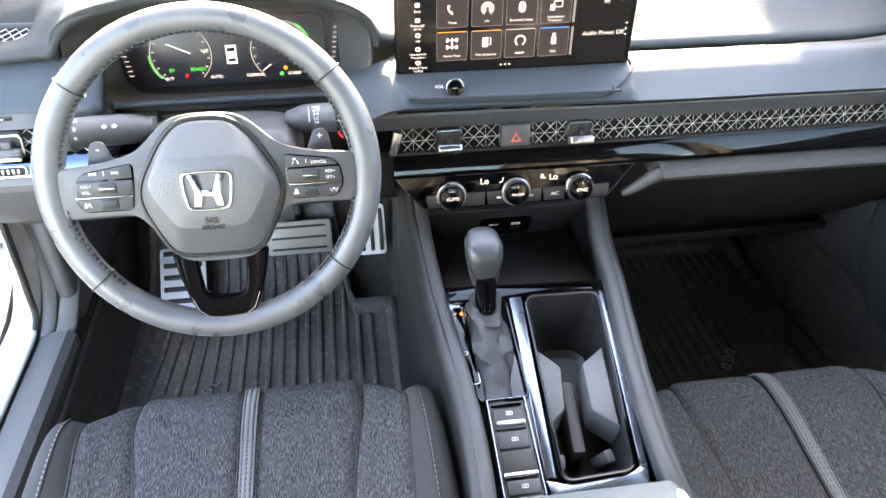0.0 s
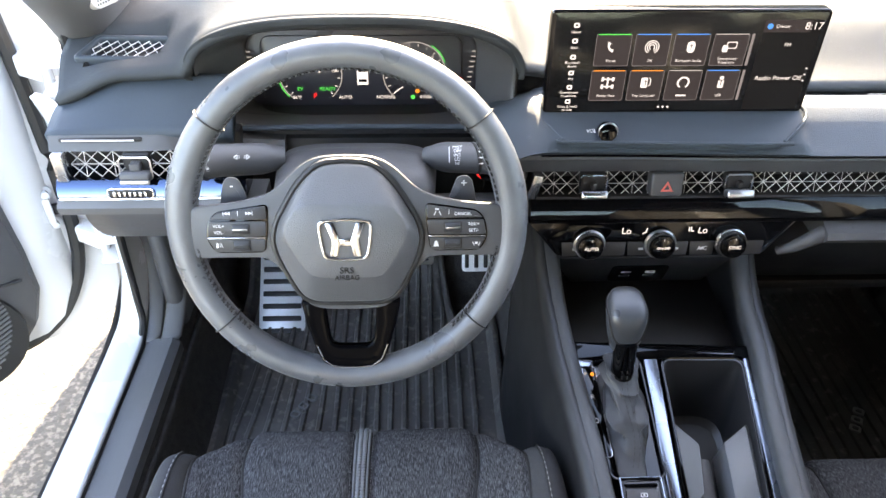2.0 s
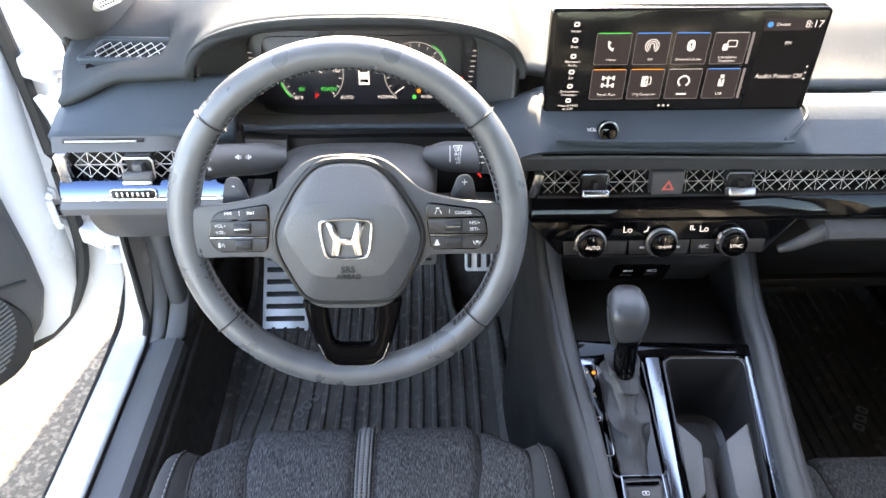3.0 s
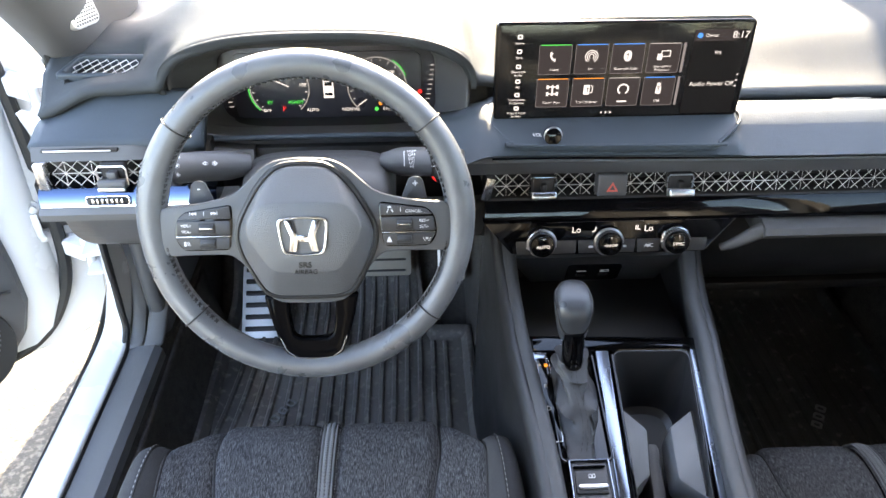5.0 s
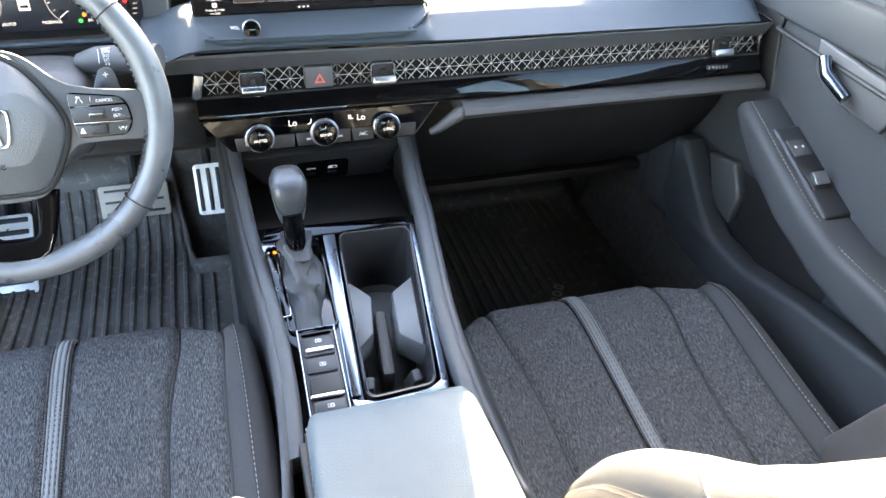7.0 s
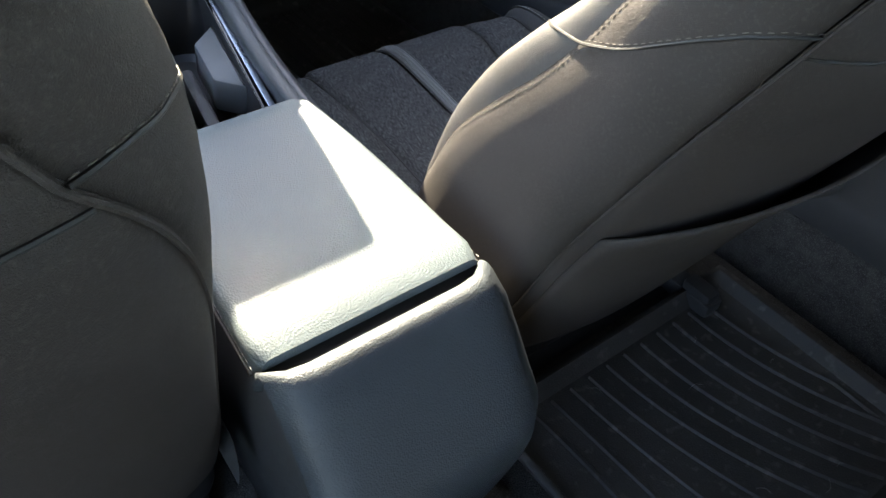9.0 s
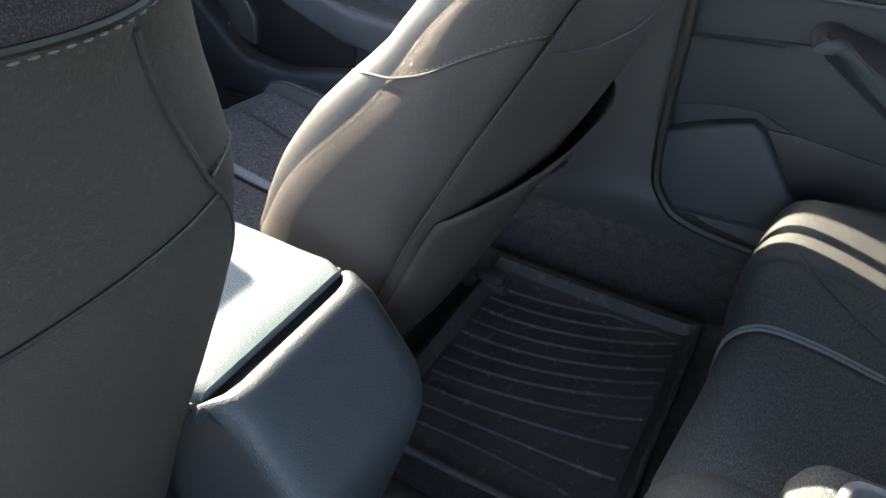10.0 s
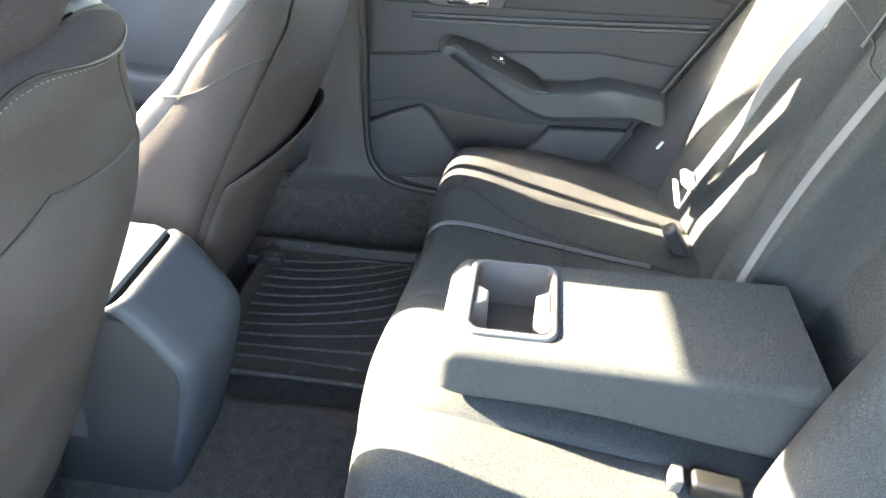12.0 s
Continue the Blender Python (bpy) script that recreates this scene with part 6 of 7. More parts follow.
def front_seat(xc, dy, dz, label, pocket, split, drop=(0, 0, 0), lean=(0, 0), rise=0.0):
    s = thing("front_seat", label, "car seat", (xc, -0.25 + dy, 0.25), group="front seats")
    O = Vector((xc, dy, dz))
    shift = Vector((lean[0], lean[1], 0))
    path = curve_at([(0, -0.50, 0.49), (0, -0.4, 0.498), (0, -0.25, 0.513), (0, -0.11, 0.533), (0, -0.03, 0.543), (0, 0.018, 0.537), (0, 0.043, 0.515), (0, 0.049, 0.475), (0, 0.04, 0.41), (0, 0.02, 0.34)])
    prof = curve_at([(0, 0, 0), (0.05, 0, 0), (0.10, 0.001, 0), (0.148, 0.004, 0), (0.188, 0.011, 0), (0.220, 0.028, 0), (0.246, 0.036, 0), (0.264, 0.014, 0), (0.268, -0.09, 0)])

    def C(u, v):
        p = path(v)
        d = (path(min(v + 0.01, 1)) - path(max(v - 0.01, 0))).normalized()
        n = Vector((0, -d.z, d.y))
        q = prof(abs(u))
        outer = 0.93 - 0.08 * smoothstep(0.25, 0.62, v)
        inner = 0.83 + 0.13 * smoothstep(0.25, 0.47, v)
        flare = inner + (outer - inner) * smoothstep(0.15, 0.262, q.x)
        lift = q.y * (1 - 0.95 * smoothstep(0.36, 0.64, v)) if q.y > 0 else q.y
        back = -0.07 * smoothstep(0.13, 0.27, q.x) * smoothstep(0.4, 0.65, v)
        return O + Vector(drop) + p + n * lift + Vector((math.copysign(q.x * flare, u), back, 0))
    part("cushion_base", join(rbox((0.47, 0.46, 0.13), (xc, -0.23 + dy, 0.395 + dz + drop[2]), bevel=0.03, seg=3), rbox((0.44, 0.40, 0.14), (xc, -0.25 + dy, 0.32 + dz + drop[2]), bevel=0.02)), DEEP, s, "dark cushion base and runners")
    for a, b, mt, nm in ((-1.0, -0.6, CLOTH, "bolster"), (-0.6, -0.375, FABRIC, "cushion_panel"), (-0.375, -0.036, FABRIC, "cushion_panel"), (0.036, 0.375, FABRIC, "cushion_panel"), (0.375, 0.6, FABRIC, "cushion_panel"), (0.6, 1.0, CLOTH, "bolster")):
        part(nm, quilt(C, a, b, 0, 1, 20, 60, 0.0075, 0.0065, "lr"), mt, s, "heather grey cloth panel" if mt is FABRIC else "plain dark bolster", angle=75)
    st = part("stripe", quilt(C, -0.036, 0.036, 0, 1, 8, 60, 0.004, 0.003, "lr"), CLOTH, s, "dark band with pale braided cords down the cushion", angle=75)
    for u in (-0.013, 0.013):
        part("cord", tube(line_on(C, u, 0, 0.95, 420, 0.0006), lambda t: 0.0025 + 0.0008 * math.sin(t * 870), 6, flat=0.6), STRIPE, st, "pale braided cord")
    for u in (-0.030, 0.030):
        part("piping", tube(line_on(C, u, 0, 0.95, 60, 0.0004), 0.0013, 6), STRIPE, st)
    for u in (-0.042, 0.042):
        stitches(line_on(C, u, 0, 0.9, 60, 0.0004), THREAD, s, 0.002, 0.0022, 0.0004)
    for u in (-0.6, -0.375, 0.375, 0.6):
        part("seam", tube(line_on(C, u, 0, 0.96, 60, -0.0070), 0.0018, 6), SEAL, s)
    for u in (-0.715, 0.715):
        stitches(line_on(C, u, 0, 0.9, 60, 0.0012), THREAD, s, 0.004, 0.003, 0.0008, label="grey bolster stitching")
        part("piping", tube(line_on(C, u * 0.99, 0, 0.92, 50, 0.0), 0.0016, 6), SEAL, s)
    # backrest
    bpath = curve_at([(0, -0.45, 0.44), (0, -0.50, 0.55), (0, -0.545, 0.70), (0, -0.59, 0.84), (0, -0.63, 0.945), (0, -0.66, 1.01), (0, -0.685, 1.062)])
    ring = curve_at([(0, 0, 0), (0.06, 0.002, 0), (0.12, 0.006, 0), (0.155, 0.02, 0), (0.188, 0.047, 0), (0.212, 0.056, 0), (0.238, 0.042, 0), (0.249, -0.005, 0), (0.243, -0.042, 0), (0.224, -0.072, 0), (0.165, -0.098, 0), (0.08, -0.114, 0), (0, -0.117, 0)])

    def sewn(u, v):
        """Carries the nominal seam lines to where the bolster and the rear shell are sewn at this height."""
        side_u = float(np.interp(v - rise, (0, 0.14, 0.27, 0.36, 0.43, 0.5, 0.55, 0.6, 0.65, 0.72, 0.8, 0.9, 1), (0.43, 0.445, 0.480, 0.506, 0.520, 0.526, 0.532, 0.552, 0.582, 0.614, 0.634, 0.65, 0.66)))
        rear_u = float(np.interp(v, (0, 0.26, 0.48, 0.63, 0.70, 1), (0.655, 0.675, 0.725, 0.765, 0.79, 0.82)))
        return math.copysign(float(np.interp(abs(u), (0, 0.26, 0.465, 0.70, 1.0), (0, 0.26, side_u, rear_u, 1.0))), u)

    def B(u, v):
        p = bpath(v)
        d = (bpath(min(v + 0.01, 1)) - bpath(max(v - 0.01, 0))).normalized()
        f = Vector((0, d.z, -d.y))
        u = sewn(u, v)
        q = ring(abs(u))
        cap = max(0.0, (v - 0.9) / 0.1)
        round_ = math.sqrt(max(0.0, 1 - cap ** 2.2))
        w = 0.93 - 0.17 * smoothstep(0.55, 0.95, v) - 0.28 * (1 - round_)
        dep = q.y * (1 - 0.40 * smoothstep(0.55, 0.95, v)) * (0.12 + 0.88 * round_)
        wing = float(np.interp(v, (0, 0.15, 0.22, 0.28, 0.37, 0.44, 0.49, 0.57, 0.75, 0.9), (2.6, 2.75, 2.7, 2.55, 2.05, 1.5, 1.08, 0.75, 0.35, 0.1)))
        dep = dep * wing if q.y > 0 else dep * (0.6 + 0.4 * smoothstep(0.1, 0.55, v))
        return O + p + f * (dep - 0.02 * (1 - round_)) + Vector((math.copysign(q.x * w, u), 0, 0)) + shift
    for a, b, mt, nm, sides in ((-0.26, -0.047, FABRIC, "back_panel", "lrt"), (0.047, 0.26, FABRIC, "back_panel", "lrt"), (-0.465, -0.26, BOLSTER, "back_bolster", "lrt"), (0.26, 0.465, BOLSTER, "back_bolster", "lrt"),
                                (-0.70, -0.465, BACKCLOTH, "side_panel", "lr"), (0.465, 0.70, BACKCLOTH, "side_panel", "lr")):
        part(nm, quilt(B, a, b, 0, 1.0, 14, 50, 0.0032, 0.006, sides, -1), mt, s, angle=75)
    part("back_stripe", quilt(B, -0.047, 0.047, 0, 1.0, 6, 50, 0.003, 0.003, "lr", -1), STRIPE, s, "pale ribbed stripe down the backrest", angle=75)
    # rear shell in three sewn panels: upper, lower, and a map pocket over the lower one
    def R(u, v):
        bend = 0.0 if pocket else 0.12 * (0.5 - abs(u - 1) / 0.3) * 4 * v * (1 - v)
        return B(u if u <= 1 else u - 2, min(max(v + bend, 0), 1))
    part("rear_upper", quilt(R, 0.70, 1.30, split, 1.0, 30, 18, 0.0016, 0.004, "lrb", -1), BACKCLOTH, s, "dark cloth upper rear panel", angle=75)
    part("rear_lower", quilt(R, 0.70, 1.30, 0.0, split, 30, 30, 0.0016, 0.004, "lrt", -1), BACKCLOTH, s, "dark cloth lower rear panel", angle=75)

    def P(u, v):
        uu = 0.73 + 0.54 * u
        top = 0.34 + 0.07 * math.sin(math.pi * u) ** 0.8
        vv = 0.06 + (top - 0.06) * v
        p = Vector(R(uu, vv))
        out = Vector((0, -0.92, -0.35))
        return p + out * (0.005 + 0.014 * v ** 3 * math.sin(math.pi * u) ** 0.6)
    if pocket:
        part("map_pocket", grid(P, 26, 16), BACKCLOTH, s, "slack cloth map pocket", angle=75, thick=-0.003)
    for u in (-0.465, 0.465):
        stitches(line_on(B, u, 0.06, 0.9, 60, -0.0029, -1), SEAMTHREAD, s, 0.0035, 0.0028, 0.0004, label="tan double stitching")
        stitches(line_on(B, u * 1.015, 0.06, 0.9, 60, -0.0020, -1), SEAMTHREAD, s, 0.0035, 0.0028, 0.0004)
    for sg in (-1, 1):
        # cross seam on the bolster side, from the notch to the rear
        def cross(u):
            return rise + float(np.interp(abs(u), (0.36, 0.42, 0.465, 0.50, 0.54, 0.58, 0.62, 0.66, 0.70), (0.43, 0.452, 0.477, 0.503, 0.536, 0.570, 0.597, 0.614, 0.622)))
        part("seam", tube(across(B, cross, sg * 0.37, sg * 0.70, 40, -0.0004, -1), 0.0012, 6), SEAL, s)
        stitches(across(B, lambda u: cross(u) + 0.006, sg * 0.47, sg * 0.70, 60, 0.0001, -1), SEAMTHREAD, s, 0.0035, 0.0028, 0.0004)
        part("piping", tube(line_on(B, sg * 0.705, 0.02, 0.90, 50, -0.0006, -1), 0.0014, 6), BACKCLOTH, s)
    part("seam", tube(across(R, split, 0.71, 1.29, 40, -0.001, -1), 0.0012, 6), SEAL, s)
    # knitted cap over the shoulders, sewn on along an arched, stitched line
    def edge_v(u):
        return 0.922 + 0.058 * smoothstep(0.68, 0.97, abs(u if u <= 1 else u - 2))

    def cap_top(u, t):
        v = edge_v(u)
        p = Vector(R(u, v + (0.9995 - v) * t))
        return p + Vector((0, -0.0016, 0.001))
    part("shoulder_cap", quilt(cap_top, 0.58, 1.42, 0.0, 1.0, 40, 10, 0.001, 0.003, "b", -1), KNIT, s, "dark knitted cloth over the shoulders", angle=75)
    for a, b in ((0.58, 0.999), (-0.999, -0.58)):
        part("seam", tube(across(B, edge_v, a, b, 40, 0.0014, -1), 0.0016, 6), SEAL, s)
        stitches(across(B, lambda u: edge_v(u) - 0.009, a, b, 40, 0.0008, -1), STRIPE, s, 0.0035, 0.003, 0.0006)
    # headrest on two posts
    hr = []
    for k in range(15):
        t = k / 14
        z = 1.026 + 0.20 * t
        y = -0.672 - 0.02 * math.sin(math.pi * t)
        e = math.sqrt(max(0, 1 - abs(2 * t - 1) ** 3.5))
        w, dp = (0.118 - 0.012 * t) * (0.35 + 0.65 * e), 0.052 * (0.2 + 0.8 * e)
        hr.append([O + shift + Vector((w * math.copysign(abs(math.cos(a)) ** 0.6, math.cos(a)), y + dp * math.copysign(abs(math.sin(a)) ** 0.8, math.sin(a)), z)) for a in (2 * math.pi * i / 32 for i in range(32))])
    h = part("headrest", loft(hr), KNIT, s, "dark padded headrest", angle=75)
    for x in (-0.06, 0.06):
        part("post", tube([O + shift + Vector((x, -0.665, 1.03)), O + shift + Vector((x, -0.668, 1.14))], 0.006, 12), SATIN, h, "steel headrest post")
    # runner feet, rear
    for x in (-0.19, 0.19):
        part("runner", join(rbox((0.035, 0.52, 0.03), (xc + x, -0.27 + dy, 0.262), bevel=0.006), rbox((0.03, 0.05, 0.045), (xc + x, -0.5 + dy, 0.268), bevel=0.008)), DARKTRIM, s, "dark seat runner")
    return s


front_seat(-0.37, 0.0, 0.0, "dark heather cloth driver's seat with pale centre stripe", False, 0.72, (0, 0, 0), (0.013, 0.01), 0.08)
front_seat(0.37, -0.02, -0.015, "dark heather cloth passenger's seat with pale centre stripe and map pocket", True, 0.6, (-0.012, 0, -0.04))


def rear_bench():
    s = thing("rear_bench", "grey cloth rear bench with stitched panels and folded-down centre armrest", "bench seat", (0, -1.2, 0.25))
    path = curve_at([(0, -1.50, 0.475), (0, -1.38, 0.485), (0, -1.25, 0.500), (0, -1.10, 0.522), (0, -0.99, 0.540), (0, -0.93, 0.536), (0, -0.895, 0.50), (0, -0.888, 0.44), (0, -0.90, 0.34), (0, -0.92, 0.25)])

    def C(u, v):
        x = 0.69 * u
        p = path(v)
        d = (path(min(v + 0.01, 1)) - path(max(v - 0.01, 0))).normalized()
        n = Vector((0, -d.z, d.y))
        a = abs(x)
        hollow = -0.016 * math.exp(-((a - 0.36) / 0.16) ** 2) + 0.012 * math.exp(-(a / 0.12) ** 2)
        wing = 0.02 * smoothstep(0.52, 0.66, a) - 0.05 * smoothstep(0.62, 0.69, a) * smoothstep(0.3, 0.6, v)
        y_in = -0.05 * smoothstep(0.5, 0.69, a) * smoothstep(0.45, 0.75, v)
        return Vector((x, 0, 0)) + p + n * (hollow + wing) + Vector((0, y_in, 0))
    us = [-1.0, -0.74, -0.53, -0.18, 0.18, 0.53, 0.74, 1.0]
    for a, b in zip(us, us[1:]):
        part("cushion_panel", quilt(C, a, b, 0, 1, 20, 56, 0.006, 0.008, "lr"), CLOTH if abs(a + b) > 1.6 else REAR, s, "grey cloth cushion panel", angle=75)
    for u0 in (-0.53, 0.53):
        for du in (-0.0055, 0.0055):
            part("cord", tube(line_on(C, u0 + du, 0.16, 0.86, 60, 0.0008), 0.0018, 6), STRIPE, s, "pale ribbed cord")
    for sg in (-1, 1):
        part("seam", tube(line_on(C, lambda v: sg * (0.565 + 0.2 * ((v - 0.285) / 0.225) ** 1.3), 0.286, 0.51, 30, 0.0006), 0.0016, 6), SEAL, s)
        part("seam", tube(line_on(C, lambda v: sg * (0.565 - 0.03 * (0.285 - v) / 0.13), 0.12, 0.285, 20, 0.0006), 0.0016, 6), SEAL, s)
        part("seam", tube(across(C, 0.285, sg * 0.40, sg * 0.565, 20, 0.0006), 0.0016, 6), SEAL, s)
    bpath = curve_at([(0, -1.405, 0.45), (0, -1.42, 0.52), (0, -1.455, 0.66), (0, -1.50, 0.80), (0, -1.545, 0.93), (0, -1.585, 1.03), (0, -1.64, 1.07), (0, -1.70, 1.06)])

    def B(u, v):
        x = 0.69 * u
        p = bpath(v)
        a = abs(x)
        bol = 0.035 * math.exp(-((a - 0.20) / 0.07) ** 2) + 0.055 * smoothstep(0.50, 0.60, a) - 0.01 * math.exp(-((a - 0.38) / 0.1) ** 2) - 0.085 * smoothstep(0.14, 0.11, a) * smoothstep(0.66, 0.6, v)
        return Vector((x, 0, 0)) + p + Vector((0, 0.94, 0.34)) * bol * smoothstep(1.0, 0.7, v)
    us = [-1.0, -0.78, -0.48, -0.18, 0.18, 0.48, 0.78, 1.0]
    for a, b in zip(us, us[1:]):
        part("back_panel", quilt(B, a, b, 0, 1, 20, 50, 0.006, 0.009, "lr", -1), CLOTH if abs(a + b) > 1.6 else REAR, s, "grey cloth backrest panel", angle=75)
    for sg in (-1, 1):
        part("seam", tube(across(B, lambda u: 0.52 + 0.10 * abs(u), sg * 0.19, sg * 0.78, 30, 0.0008, -1), 0.0018, 6), SEAL, s)
        part("cord", tube(line_on(B, sg * 0.50, 0.55, 0.95, 40, 0.002, -1), 0.0026, 6), STRIPE, s, "pale ribbed cord")
    # side pads of the body beside the backrest
    for sg in (-1, 1):
        part("side_pad", loft([[(sg * 0.615, -1.33 - 0.28 * t, 0.47 + 0.58 * t), (sg * 0.64, -1.27 - 0.315 * t, 0.47 + 0.58 * t), (sg * 0.685, -1.222 - 0.338 * t, 0.47 + 0.58 * t), (sg * 0.72, -1.235 - 0.338 * t, 0.47 + 0.58 * t), (sg * 0.72, -1.5 - 0.2 * t, 0.47 + 0.58 * t), (sg * 0.63, -1.5 - 0.2 * t, 0.47 + 0.58 * t)] for t in (0, 0.2, 0.4, 0.6, 0.8, 1)]), CLOTH, s, "dark cloth side pad", angle=75)
        part("anchor_mark", rbox((0.004, 0.006, 0.02), (sg * 0.632, -1.345, 0.60), (30, 0, 0), 0.0015), PRINT, s, "small pale anchor tag")
    return s


bench = rear_bench()


def rear_armrest(seat):
    # body with an opening for the cups
    def prof(y):
        t = (-0.985 - y) / 0.47
        top = 0.633 + 0.006 * t
        bot = 0.550 - 0.035 * smoothstep(0.3, 1.0, t) + 0.006 * smoothstep(0.10, 0.0, t)
        e = smoothstep(0.0, 0.05, t)
        return top - 0.012 * (1 - e), bot
    ty = -1.075
    def section(w, h, r):
        out = []
        for cx, cz, a0, straight in ((w / 2 - r, h / 2 - r, 0, (-1, 0, w - 2 * r)), (-w / 2 + r, h / 2 - r, 90, (0, -1, h - 2 * r)), (-w / 2 + r, -h / 2 + r, 180, (1, 0, w - 2 * r)), (w / 2 - r, -h / 2 + r, 270, (0, 1, h - 2 * r))):
            for k in range(6):
                a = radians(a0 + 18 * k)
                out.append((cx + r * math.cos(a), cz + r * math.sin(a)))
            x, z = out[-1]
            n = 20 if straight[2] > 0.1 else 4
            for k in range(1, n):
                out.append((x + straight[0] * straight[2] * k / n, z + straight[1] * straight[2] * k / n))
        return out
    rings = []
    for k in range(61):
        t = k / 60
        y = -0.985 - 0.47 * t
        z1, z0 = prof(y)
        w = (0.213 + 0.02 * t) * (0.88 + 0.12 * math.sqrt(max(0.0, 1 - max(0, 1 - t / 0.05) ** 2)))
        e = math.sqrt(max(0.0, 1 - max(0, 1 - t / 0.045) ** 2)) * 0.32 + 0.68
        rings.append([(x - 0.004, y, (z0 + z1) / 2 + z * e) for x, z in section(w, z1 - z0, 0.017)])
    body = loft(rings)
    gone = [f for f in body.faces if f.calc_center_median().z > 0.615 and abs(f.calc_center_median().x - 0.003) < 0.076 and abs(f.calc_center_median().y - ty) < 0.054]
    bmesh.ops.delete(body, geom=gone, context="FACES")
    a = part("armrest", body, REAR, seat, "folded-down grey cloth centre armrest", angle=60)
    part("seam", tube([(-0.108, -1.0, 0.612), (-0.112, -1.15, 0.611), (-0.117, -1.35, 0.613), (-0.12, -1.45, 0.615)], 0.0012, 6), SEAL, a)
    outer, inner = rounded(0.166, 0.122, 0.02, 5, 0.003, ty), rounded(0.148, 0.104, 0.014, 5, 0.003, ty)
    part("cup_tray", plate(outer, 0.01, pose(0, 0, 0.6405), 0.0035, 3, hole=inner), ARMGREY, a, "satin grey cup holder frame")
    part("cup_well", loft([[(x, y, 0.6405) for x, y in inner], [(x, y, 0.60) for x, y in rounded(0.146, 0.1, 0.014, 5, 0.003, ty)], [(x, y, 0.572) for x, y in rounded(0.138, 0.094, 0.02, 5, 0.003, ty)]], True, False), PLASTIC, a, "dark cup holder well")
    part("well_floor", plate(rounded(0.14, 0.096, 0.02, 5, 0.003, ty), 0.003, pose(0, 0, 0.5735), 0), PLASTIC, a, "dark floor of the cup holder")
    for sg in (-1, 1):
        nub = [(0.0, 0.026), (0.02, 0.012), (0.02, -0.012), (0.0, -0.026)]
        pts = [(0.003 + p[1], ty + sg * (0.052 - p[0])) for p in nub]
        part("cup_grip", plate(pts if sg < 0 else pts[::-1], 0.06, pose(0, 0, 0.637), 0.004, 3), TRIM, a, "grey waist between the cups")


rear_armrest(bench)


def belt_ribbon(pts, width, face):
    """A woven strap along pts; face: the way its flat side looks."""
    rings = []
    pts = spline(pts, 30)
    n = Vector(face).normalized()
    for i, p in enumerate(pts):
        d = (pts[min(i + 1, 29)] - pts[max(i - 1, 0)]).normalized()
        w = d.cross(n).normalized() * width / 2
        t = n * 0.0007
        rings.append([p - w - t, p + w - t, p + w + t, p - w + t])
    return loft(rings)


for sg, lab in ((1, "grey woven seat belt across the rear backrest"), (-1, "grey woven seat belt beside the rear seat")):
    b = thing("seat_belt", lab, "seat belt", (sg * 0.45, -1.4, 0.5), group="rear seat belts")
    part("strap", belt_ribbon([(sg * 0.53, -1.385, 0.53), (sg * 0.495, -1.40, 0.61), (sg * 0.446, -1.43, 0.728), (sg * 0.405, -1.462, 0.858), (sg * 0.39, -1.50, 0.95), (sg * 0.38, -1.54, 1.07)], 0.047, (0, 1, 0.35)), BELT, b, "grey woven strap")
    part("tongue", join(rbox((0.066, 0.014, 0.032), (sg * 0.513, -1.386, 0.588), (-15, sg * 18, 0), 0.004), rbox((0.03, 0.007, 0.055), (sg * 0.527, -1.376, 0.548), (-15, sg * 18, 0), 0.002)), FOOTREST, b, "bright steel belt tongue")
    part("buckle", rbox((0.034, 0.028, 0.07), (sg * 0.44, -1.375, 0.492), (-35, 0, 0), 0.008, 3), PLASTIC, b, "black belt buckle")
fb = thing("seat_belt", "grey woven front seat belt hanging beside the middle pillar", "seat belt", (0.645, -0.6, 0.5), group="front seat belts")
part("strap", belt_ribbon([(0.655, -0.60, 1.2), (0.645, -0.605, 0.9), (0.63, -0.585, 0.74), (0.60, -0.5, 0.5)], 0.04, (1, -0.55, 0)), BELT, fb, "grey woven strap")
bk = thing("belt_buckle", "dark plastic centre belt buckle below the armrest", "belt buckle", (-0.16, -1.36, 0.5))
part("body", rbox((0.034, 0.062, 0.028), (-0.155, -1.345, 0.502), (6, 0, -5), 0.006, 3), SEAL, bk, "dark buckle body")
part("button", rbox((0.03, 0.016, 0.022), (-0.155, -1.296, 0.508), (6, 0, -5), 0.003), TRIM, bk, "grey release button")
cb = thing("center_belt", "grey belt strap running beside the centre backrest", "seat belt", (0.13, -1.45, 0.7))
part("strap", belt_ribbon([(0.135, -1.40, 0.60), (0.13, -1.42, 0.70), (0.12, -1.45, 0.82), (0.10, -1.50, 0.98)], 0.013, (-0.5, 1, 0.35)), BELT, cb)

